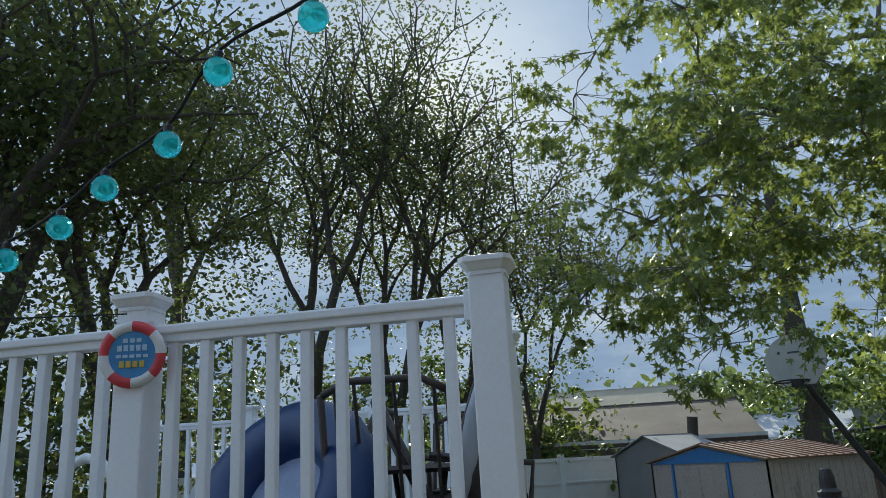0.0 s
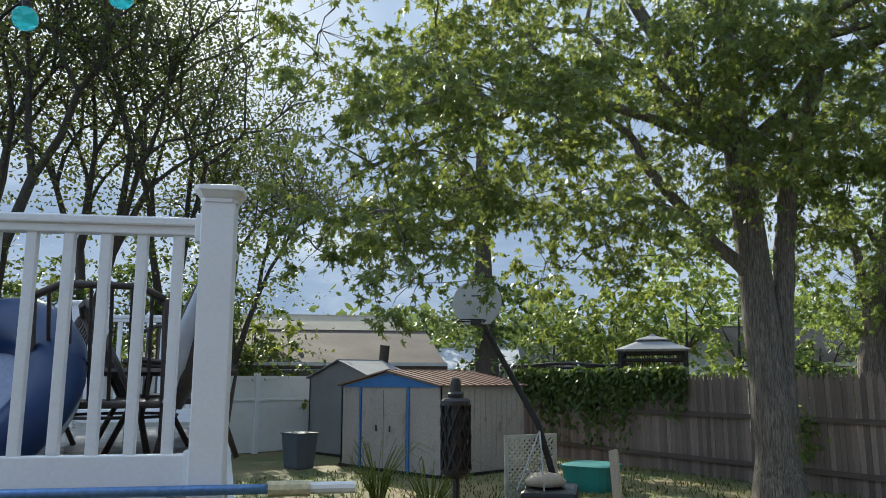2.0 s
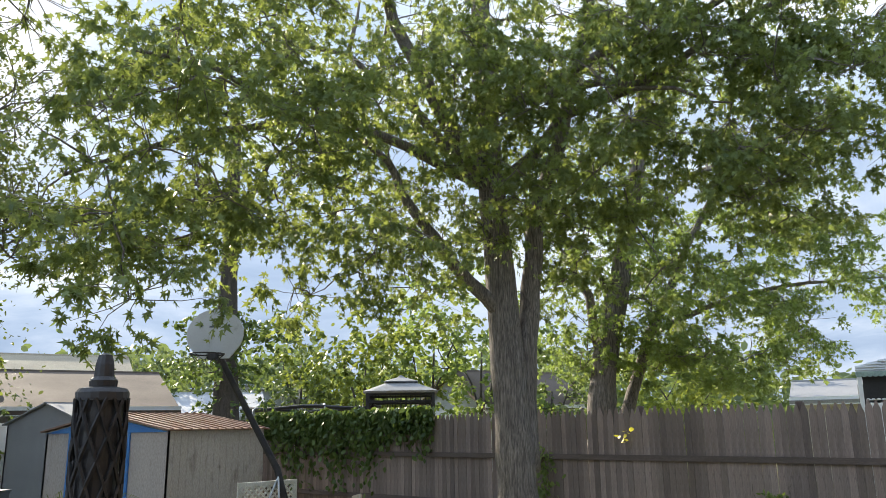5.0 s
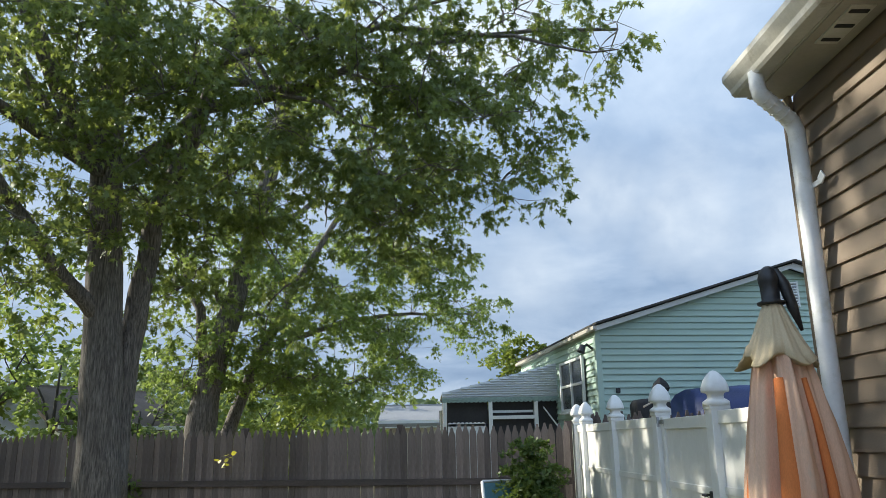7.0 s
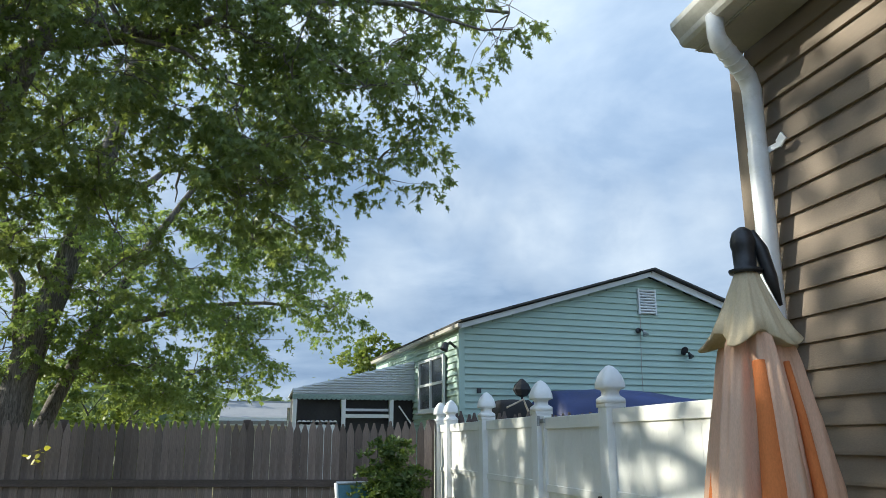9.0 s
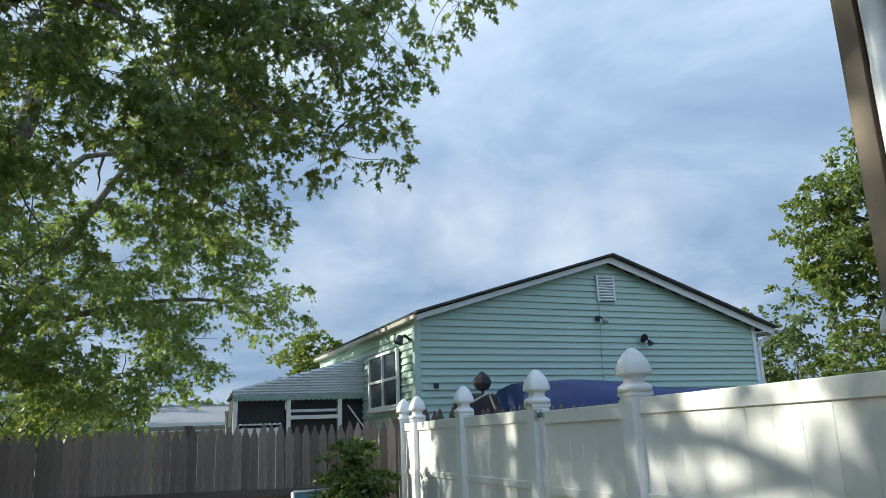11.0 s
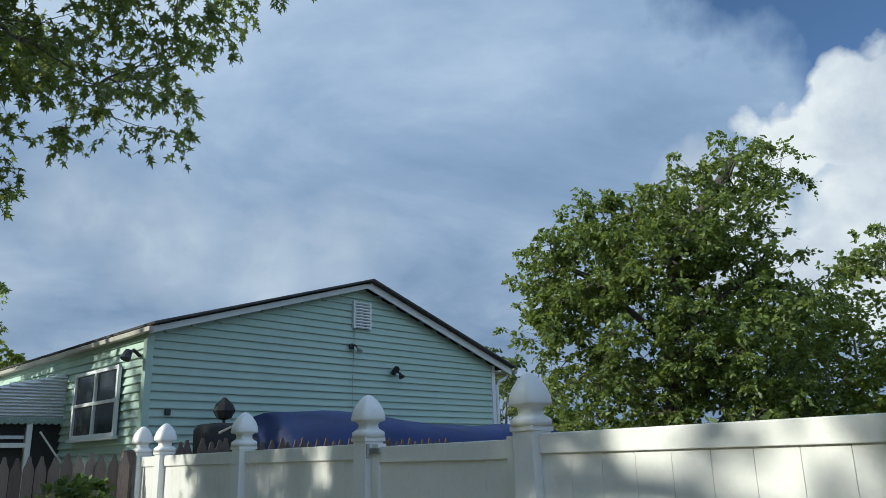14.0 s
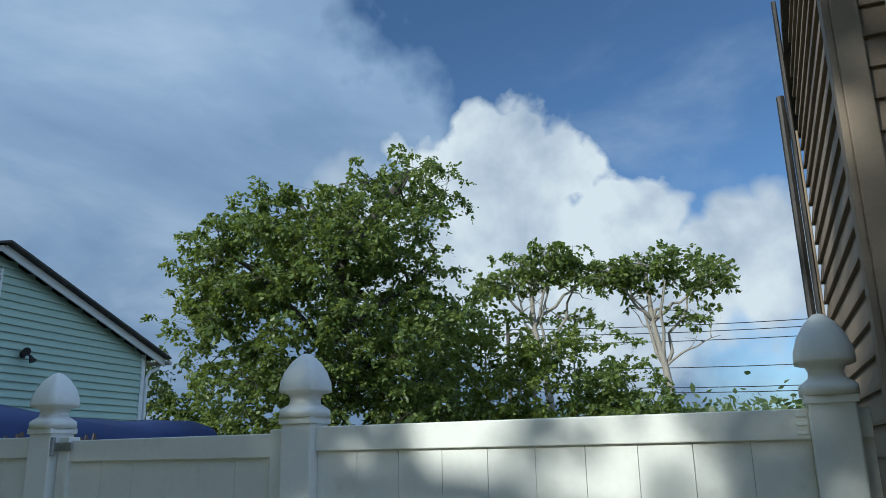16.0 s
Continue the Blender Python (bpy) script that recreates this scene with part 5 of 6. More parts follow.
def build_tiki():
    t = thing("garden_torch", (-0.86, -0.34, G), 0, "black perforated metal garden torch", "torch")
    part("pole", tubed([(0, 0, 0), (0, 0, 1.51)], 0.009, 8), M_BLACKMETAL, t)

    def up(z):
        return 1.765 - (1.72 - z) * 0.62
    prof = [(0.03, 1.30), (0.058, 1.32), (0.062, 1.34), (0.05, 1.34), (0.05, 1.60), (0.062, 1.60), (0.062, 1.62), (0.055, 1.63), (0.03, 1.635)]
    part("cup", lathe([(r * 0.64, up(z)) for r, z in prof], 20), M_BLACK, t)
    for k in range(9):
        for tw in (1, -1):
            pts = [(0.0385 * math.cos(2 * math.pi * k / 9 + tw * f * 1.6), 0.0385 * math.sin(2 * math.pi * k / 9 + tw * f * 1.6), up(1.335 + 0.27 * f)) for f in (0, 0.25, 0.5, 0.75, 1)]
            part("lattice_strip", tubed(pts, 0.0032, 5), M_BLACKMETAL, t)
    prof = [(0.032, 1.63), (0.034, 1.65), (0.024, 1.66), (0.022, 1.69), (0.016, 1.715), (0.004, 1.72)]
    part("snuffer", lathe([(r * 0.64, up(z)) for r, z in prof], 14), M_BLACK, t)


build_tiki()


def gable_shed(place, rz, w, d, he, ha, wall, trim, roof, label, ribs=True, door=True):
    sh = thing("garden_shed", (*place, G), rz, label, "shed")
    # front gable in the plane y=0, the body behind it
    bm = extrude_poly([(0, 0), (w, 0), (w, he), (w / 2, ha), (0, he)], 0.05)
    part("front_wall", bm, wall, sh)
    part("side_wall", boxed((w - 0.025, d / 2, he / 2), (0.05, d, he)), wall, sh)
    part("side_wall", boxed((0.025, d / 2, he / 2), (0.05, d, he)), wall, sh)
    bk = part("back_wall", extrude_poly([(0, 0), (w, 0), (w, he), (w / 2, ha), (0, he)], 0.05), wall, sh)
    bk.matrix_local = pose(0, d - 0.05, 0)
    ang = math.degrees(math.atan2(ha - he, w / 2))
    ln = math.hypot(ha - he, w / 2) + 0.1
    for s in (-1, 1):
        r = turn(0, s * ang, 0)
        c = Vector((w / 2 + s * (w / 4 + 0.02), d / 2, (he + ha) / 2 + 0.02))
        rf = part("roof", boxed(c, (ln, d + 0.16, 0.025), r), roof, sh)
        if ribs:
            for k in range(int(d / 0.2) + 1):
                part("rib", boxed(c + Vector((0, -d / 2 + 0.2 * k, 0.02)), (ln, 0.025, 0.025), r), roof, rf)
    if trim:
        bm = extrude_poly([(0.02, he - 0.02), (w - 0.02, he - 0.02), (w / 2, ha - 0.03)], 0.02)
        t = part("gable_trim", bm, trim, sh, "blue painted gable")
        t.matrix_local = pose(0, -0.022, 0)
    if door:
        x0, x1 = w * 0.22, w * 0.70
        for x in (x0, x1):
            part("door_trim", boxed((x, -0.02, he / 2), (0.055, 0.03, he - 0.04), None, 0.004), trim or wall, sh)
        for k in range(2):
            cx = x0 + (x1 - x0) * (0.27 + 0.46 * k)
            dr = part("door", boxed((cx, -0.012, he / 2 - 0.02), ((x1 - x0) * 0.45, 0.02, he - 0.12), None, 0.004), wall, sh)
            part("handle", boxed((cx + (0.13 if k == 0 else -0.13), -0.035, he * 0.5), (0.03, 0.02, 0.12), None, 0.004), M_BLACK, dr)
    if ribs:
        for k in range(int(d / 0.15)):
            part("wall_rib", boxed((w + 0.004, 0.1 + 0.15 * k, he / 2), (0.012, 0.03, he - 0.1)), wall, sh)
    part("base_frame", boxed((w / 2, d / 2, 0.03), (w + 0.06, d + 0.06, 0.06)), M_BLACKMETAL, sh)
    return sh


gable_shed((-12.8, 7.95), 0, 3.1, 2.25, 1.64, 1.92, M_SHEDTAN, M_SHEDBLUE, M_SHEDROOF, "beige steel garden shed with blue trim and rusty roof")
gable_shed((-15.6, 9.0), 0, 2.5, 1.2, 1.80, 2.2, M_SHEDGREY, None, M_GREYROOF, "small grey garden shed with a dark roof", ribs=False, door=False)


def build_far_vinyl():
    f = thing("fence", (-16.4, 10.0, 0), 0, "white vinyl fence behind the sheds", "fence", kind="structure")
    for k in range(9):
        y = -12 + 2.0 * k
        part("post", boxed((0, y, 1.1), (0.13, 0.13, 1.95), None, 0.006), M_VPOST, f)
        part("panel", boxed((0, y + 1.0, 1.06), (0.04, 1.87, 1.78)), M_VINYL, f)
        part("rail", boxed((0.012, y + 1.0, 1.95), (0.06, 1.87, 0.09), None, 0.004), M_VINYL, f)
        part("rail", boxed((0.012, y + 1.0, 1.42), (0.06, 1.87, 0.06), None, 0.004), M_VINYL, f)


build_far_vinyl()


def build_hoop():
    base = Vector((-6.6, 7.1, G))
    hoop = thing("basketball_hoop", tuple(base), 0, "portable basketball hoop with a worn white fan backboard", "basketball hoop")
    bd = Vector((-7.75, 6.85, 3.12)) - base
    face = Vector((0.42, -0.91, 0)).normalized()
    part("pole", tubed([(0.0, 0.25, 0.12), tuple(Vector((-0.42, 0.32, 1.1))), tuple(bd + Vector((0.05, 0.2, -0.5))), tuple(bd + Vector((0, 0.06, -0.2)))], [0.05, 0.05, 0.045, 0.04], 10), M_BLACKMETAL, hoop, smooth=True)
    pts = []
    for k in range(21):
        a = radians(-28 + 236 * k / 20)
        pts.append((0.41 * math.cos(a), 0.36 * math.sin(a) - 0.02))
    pts = [(-0.22, -0.36)] + [(0.22, -0.36)] + pts
    bm = extrude_poly(pts, 0.03)
    b = part("backboard", bm, M_BOARD, hoop, "worn pale fan-shaped backboard")
    b.matrix_local = Matrix.Translation(bd) @ pose(0, 0, 0, 0, 0, 24)
    for x, z in ((-0.2, 0.1), (0.2, 0.1)):
        part("bolt", boxed((x, -0.01, z), (0.03, 0.02, 0.03), None, 0.004), M_BLACK, b)
    part("print_bar", boxed((0.0, -0.006, 0.09), (0.16, 0.006, 0.025)), M_BINGREY, b)
    rim = [(0.23 * math.cos(a), -0.26 + 0.23 * math.sin(a), -0.32) for a in (2 * math.pi * k / 24 for k in range(25))]
    r = part("rim", tubed(rim, 0.011, 6), M_BLACKMETAL, b)
    part("rim_bracket", boxed((0, -0.02, -0.33), (0.16, 0.05, 0.10), None, 0.006), M_BLACK, b)
    for k in range(10):
        a = 2 * math.pi * k / 10
        part("net_cord", tubed([(0.23 * math.cos(a), -0.26 + 0.23 * math.sin(a), -0.33), (0.14 * math.cos(a + 0.4), -0.26 + 0.14 * math.sin(a + 0.4), -0.42)], 0.005, 4), M_BLACKMETAL, r)
    part("base_tank", boxed((0.05, 0.0, 0.14), (0.78, 1.05, 0.22), turn(0, 0, 35), 0.06), M_BLACK, hoop)
    for s in (-1, 1):
        part("brace", tubed([(0.25 * s, -0.38, 0.2), (-0.36, 0.28, 1.0)], 0.014, 6), M_STEEL, hoop)
    sack = single("weight_sack", lathe([(0.05, 0), (0.27, 0.03), (0.30, 0.10), (0.20, 0.18), (0.03, 0.21)], 16), M_PLANK, "tan sand sack on the hoop base", "sack", smooth=True)
    sack.matrix_world = pose(base.x, base.y - 0.05, G + 0.25)


build_hoop()


def build_yard_clutter():
    lat = thing("lattice_panel", (-7.2, 6.85, G), 75, "aged white lattice panel leaning by the hoop", "lattice panel")
    w, h = 0.95, 0.95
    for z in (0.03, h - 0.03):
        part("frame", boxed((w / 2, 0, z), (w, 0.03, 0.06), None, 0.004), M_LATTICE, lat)
    for x in (0.03, w - 0.03):
        part("frame", boxed((x, 0.001, h / 2), (0.06, 0.03, h), None, 0.004), M_LATTICE, lat)
    for s in (1, -1):
        for k in range(-9, 19):
            x0 = 0.09 * k
            # clip the strip to the frame
            pts = []
            for f in np.linspace(0, 1, 41):
                u, v = w * f, x0 + s * w * f
                if 0.03 < v < h - 0.03:
                    pts.append((u, 0.004 * s, v))
            if len(pts) > 3:
                part("lattice_strip", tubed([pts[0], pts[-1]], 0.017, 4), M_LATTICE, lat)
    pl = thing("leaning_plank", (-6.05, 8.0, G), 0, "pale bare plank leaning at the fence", "plank")
    part("board", boxed((-0.09, 0.12, 0.36), (0.15, 0.04, 0.76), turn(-14, -14, 0), 0.004), M_PLANK, pl)
    tb = thing("storage_tub", (-7.1, 8.85, G), 12, "teal plastic storage tub", "tub")
    part("body", lathe([(0.36, 0.0), (0.40, 0.34), (0.40, 0.36)], 24, 0.8), M_TEAL, tb)
    part("lid", lathe([(0.42, 0.36), (0.43, 0.40), (0.38, 0.42), (0.02, 0.43)], 24, 0.8), M_TEAL, tb)
    bn = thing("trash_bin", (-13.05, 7.1, G), 5, "grey plastic bin beside the shed", "bin")
    part("body", lathe([(0.22, 0.0), (0.27, 0.66), (0.28, 0.68)], 20, 0.85), M_BINGREY, bn)
    part("lid", lathe([(0.29, 0.68), (0.29, 0.70), (0.2, 0.71), (0.02, 0.715)], 20, 0.85), M_BINGREY, bn)
    # ornamental grass and a low shrub in front of the shed
    for (x, y), n, hgt in (((-5.6, 3.9), 70, 0.9), ((-7.0, 4.3), 60, 1.0), ((-4.9, 3.6), 40, 0.65)):
        bm = bmesh.new()
        rr = random.Random(int(x * 10))
        for _ in range(n):
            a, l = rr.uniform(0, 6.28), hgt * rr.uniform(0.6, 1.1)
            o = rr.uniform(0.15, 0.5) * l
            tube(bm, [(0, 0, 0), (0.35 * o * math.cos(a), 0.35 * o * math.sin(a), 0.6 * l), (o * math.cos(a), o * math.sin(a), l * 0.95), (1.4 * o * math.cos(a), 1.4 * o * math.sin(a), l * 0.86)], [0.008, 0.007, 0.004, 0.001], 3, False)
        g = single("ornamental_grass", bm, M_LIME if hgt > 0.7 else M_OAK, "clump of arching ornamental grass", "plant", kind="stuff")
        g.matrix_world = pose(x, y, G)
    # sun lounger by the back fence
    lg = thing("sun_lounger", (0.92, 9.05, G), 6, "sun lounger with blue sling and white frame", "lounger")
    for s in (-1, 1):
        x = 0.36 * s
        part("frame_rail", tubed([(x, -1.3, 0.34), (x, 0.1, 0.36)], 0.022, 8), M_WHITE, lg, smooth=True)
        part("back_rail", tubed([(x, 0.05, 0.36), (x, 0.38, 1.16)], 0.022, 8), M_WHITE, lg, smooth=True)
        part("arm_rest", tubed([(x * 1.15, -0.45, 0.36), (x * 1.15, -0.42, 0.60), (x * 1.15, 0.18, 0.66)], 0.028, 8), M_WHITE, lg, smooth=True)
        for y in (-1.2, 0.0):
            part("leg", tubed([(x, y, 0.35), (x, y + 0.05, 0)], 0.02, 8), M_WHITE, lg)
    part("seat_sling", boxed((0, -0.6, 0.36), (0.7, 1.4, 0.012)), M_SLING, lg)
    part("back_sling", boxed((0, 0.215, 0.76), (0.7, 0.012, 0.85), turn(-22.4, 0, 0)), M_SLING, lg)
    part("cross_bar", tubed([(-0.36, 0.38, 1.16), (0.36, 0.38, 1.16)], 0.022, 8), M_STEEL, lg)


build_yard_clutter()

# ---- trees ----


def polar(az, d, z=0.0, at=(0.0, -1.0)):
    a = radians(az)
    return (at[0] + d * math.sin(a), at[1] + d * math.cos(a), z)


def build_maple():
    rng = np.random.default_rng(11)
    base = (-4.07, 8.98, G)
    trunk = [base, (-4.09, 8.95, 1.0), (-4.16, 8.94, 2.55), (-4.24, 8.94, 3.94), (-4.27, 8.80, 5.2), (-4.24, 8.63, 6.3), (-4.13, 8.27, 7.94), (-3.95, 7.78, 9.95)]
    limbs = [(4, (-6.6, 6.8, 7.6), 0.10), (4, (0.4, 8.4, 6.9), 0.10), (5, (2.4, 8.3, 7.0), 0.08), (5, (-1.4, 9.6, 6.6), 0.10), (6, (-2.0, 7.4, 8.9), 0.08), (6, (-6.0, 9.6, 10.6), 0.08)]
    stems = [([(-4.0, 9.1, 1.15), (-4.05, 9.22, 2.17), (-3.95, 9.29, 3.3), (-3.76, 9.2, 4.63), (-3.34, 9.17, 5.87), (-2.85, 9.07, 7.19), (-2.3, 8.58, 9.0)], 0.19, 0.07),
             ([(-4.24, 8.8, 5.1), (-4.70, 8.0, 6.33), (-5.03, 7.27, 7.47), (-5.16, 6.46, 8.95)], 0.14, 0.06),
             ([(-4.2, 8.9, 3.3), (-4.69, 8.34, 4.02), (-5.05, 7.64, 4.84), (-5.19, 7.34, 5.4), (-5.3, 5.4, 5.7)], 0.11, 0.03),
             ([(-4.24, 8.7, 5.2), (-5.39, 7.02, 5.83), (-5.77, 5.97, 5.63), (-6.1, 4.55, 4.94), (-6.3, 3.3, 4.2)], 0.08, 0.02),
             ([(-5.77, 5.97, 5.63), (-5.5, 4.4, 5.6), (-5.3, 3.2, 5.2)], 0.045, 0.015)]
    crowns = [((-5.3, 3.2, 4.9), (1.3, 1.0, 1.1), 55), ((-5.3, 4.75, 4.9), (1.2, 1.1, 1.2), 75), ((-5.2, 3.2, 3.45), (0.65, 0.5, 0.3), 14), ((-4.84, 2.97, 2.9), (0.2, 0.2, 0.12), 5),
              ((-5.1, 5.8, 5.9), (1.1, 1.0, 1.3), 55), ((-4.9, 6.6, 4.3), (0.9, 0.8, 0.85), 50), ((-5.35, 5.9, 3.45), (0.4, 0.4, 0.33), 10), ((-4.7, 7.3, 3.65), (0.7, 0.6, 0.45), 24),
              ((-3.5, 7.4, 5.7), (1.1, 0.8, 1.4), 40), ((-2.0, 7.9, 6.0), (1.5, 1.1, 1.5), 90), ((-0.8, 8.7, 5.8), (1.4, 1.2, 1.4), 105), ((0.4, 7.9, 5.9), (0.9, 0.8, 0.8), 45),
              ((1.0, 9.2, 5.4), (0.35, 0.4, 0.4), 10), ((-3.3, 7.4, 6.2), (1.0, 0.6, 0.9), 45), ((-3.8, 7.0, 6.7), (0.9, 0.6, 0.8), 40), ((-6.04, 3.8, 4.25), (1.0, 0.9, 0.9), 45), ((-6.34, 2.85, 3.75), (0.55, 0.5, 0.5), 18), ((-5.6, 2.9, 5.6), (0.8, 0.7, 0.6), 14),
              ((-5.95, 4.8, 5.8), (1.4, 1.2, 1.3), 50), ((-1.3, 7.9, 7.0), (1.0, 0.8, 0.7), 45), ((0.1, 8.3, 7.2), (1.1, 0.8, 0.6), 45), ((1.2, 8.4, 7.0), (0.8, 0.6, 0.45), 22), ((-5.75, 4.9, 4.05), (1.0, 0.8, 0.5), 28), ((-4.4, 5.9, 4.35), (0.6, 0.6, 0.5), 12), ((0.3, 8.5, 6.5), (1.0, 0.8, 0.7), 45),
              ((-1.4, 9.85, 5.6), (1.3, 1.0, 1.2), 70), ((0.6, 10.1, 6.0), (0.6, 0.6, 0.6), 10), ((2.4, 8.3, 6.85), (0.9, 0.7, 0.4), 15), ((0.85, 8.5, 5.05), (0.4, 0.5, 0.3), 14),
              ((-0.3, 8.6, 5.2), (0.7, 0.6, 0.6), 32), ((-0.4, 10.0, 4.7), (0.6, 0.6, 0.6), 22), ((-4.2, 8.6, 9.4), (3.8, 2.8, 2.3), 150), ((-6.8, 6.5, 7.8), (2.0, 2.0, 1.6), 10),
              ((-8.2, 8.0, 7.0), (2.0, 1.6, 2.2), 12), ((-7.0, 6.8, 5.8), (1.9, 1.6, 1.5), 12), ((-3.0, 9.6, 5.2), (1.0, 0.8, 1.2), 50), ((-3.6, 10.3, 6.8), (2.0, 0.9, 1.8), 110), ((-4.3, 7.5, 6.6), (1.3, 0.7, 1.2), 55), ((-3.9, 8.0, 4.6), (1.2, 0.5, 0.7), 30), ((-2.6, 8.4, 7.0), (1.2, 0.8, 1.0), 50), ((-5.6, 8.6, 6.2), (1.2, 0.9, 1.4), 60), ((-5.0, 3.6, 6.2), (1.3, 1.0, 0.7), 42), ((-5.6, 4.6, 6.9), (1.3, 1.0, 0.7), 32), ((-4.9, 10.2, 4.6), (1.5, 0.8, 0.9), 45), ((-2.9, 10.1, 4.4), (1.2, 0.8, 0.9), 40)]
    crowns = [(c, r, round(n * 1.2)) for c, r, n in crowns]
    make_tree("maple_tree", base, trunk, 0.30, limbs, crowns, 0.088, LOBED, M_MAPLE, M_BARK, rng, "large silver maple with furrowed double trunk and lobed leaves", 45, 0.30, droop=0.6, stems=stems)


build_maple()


def build_yard_trees():
    rng = np.random.default_rng(21)
    b = (-4.35, 14.0, G)
    make_tree("maple_tree", b, [b, (-4.35, 13.98, 2.06), (-4.24, 13.97, 2.95), (-3.89, 14.02, 4.3), (-3.58, 14.02, 5.7), (-3.17, 13.94, 7.35), (-2.87, 13.67, 9.2)], 0.31,
              [(2, (-5.6, 14.4, 7.0), 0.12), (4, (-1.6, 15.6, 7.2), 0.09), (3, (-5.2, 13.6, 5.6), 0.07)],
              [((-3.6, 13.8, 4.9), (1.6, 1.2, 1.8), 110), ((-1.8, 16.4, 5.4), (1.9, 1.4, 1.8), 150), ((-1.1, 16.6, 3.6), (1.0, 0.9, 0.9), 60), ((-2.6, 14.3, 3.0), (1.9, 1.0, 0.7), 90), ((-4.7, 13.8, 3.35), (0.6, 0.7, 0.8), 30),
               ((-0.5, 16.3, 6.2), (1.1, 1.0, 1.1), 60), ((0.55, 17.7, 4.85), (1.15, 0.7, 0.6), 45), ((0.9, 17.8, 4.2), (0.5, 0.5, 0.35), 10), ((-1.6, 15.6, 8.0), (2.9, 1.6, 2.1), 140), ((-4.9, 14.6, 6.4), (1.8, 1.4, 2.2), 90), ((-2.8, 15.2, 4.3), (1.8, 0.8, 1.3), 90)],
              0.105, TRIPLE, M_MAPLE2, M_BARK, rng, "leafy many-stemmed tree behind the wooden fence", 58, 0.33, droop=0.5,
              stems=[([(-4.1, 14.1, 1.4), (-3.85, 14.6, 2.4), (-3.5, 15.0, 3.6), (-2.8, 15.5, 5.3), (-1.8, 15.9, 7.2)], 0.15, 0.05),
                     ([(-3.5, 15.0, 3.6), (-1.9, 16.4, 4.5), (-0.5, 17.3, 4.75), (1.0, 17.8, 4.8)], 0.07, 0.02)])
    b = polar(-43.3, 19.5, G, (0.6, -1.8))
    x, y, _ = b
    make_tree("ivy_tree", b, [b, (x, y, 2.2), (x - 0.1, y, 4.2), (x - 0.2, y + 0.1, 6.5), (x - 0.2, y + 0.1, 9.5)], 0.34,
              [(3, (x - 2, y, 8.5), 0.1), (3, (x + 2, y, 8.8), 0.1)],
              [((x - 0.1, y - 0.1, 3.6), (0.75, 0.6, 1.9), 110), ((x, y, 8.5), (3.6, 2.6, 2.6), 190)],
              0.13, OVAL, M_IVY, M_BARKDARK, rng, "tall tree with an ivy-covered trunk", 26, 0.33)


build_yard_trees()


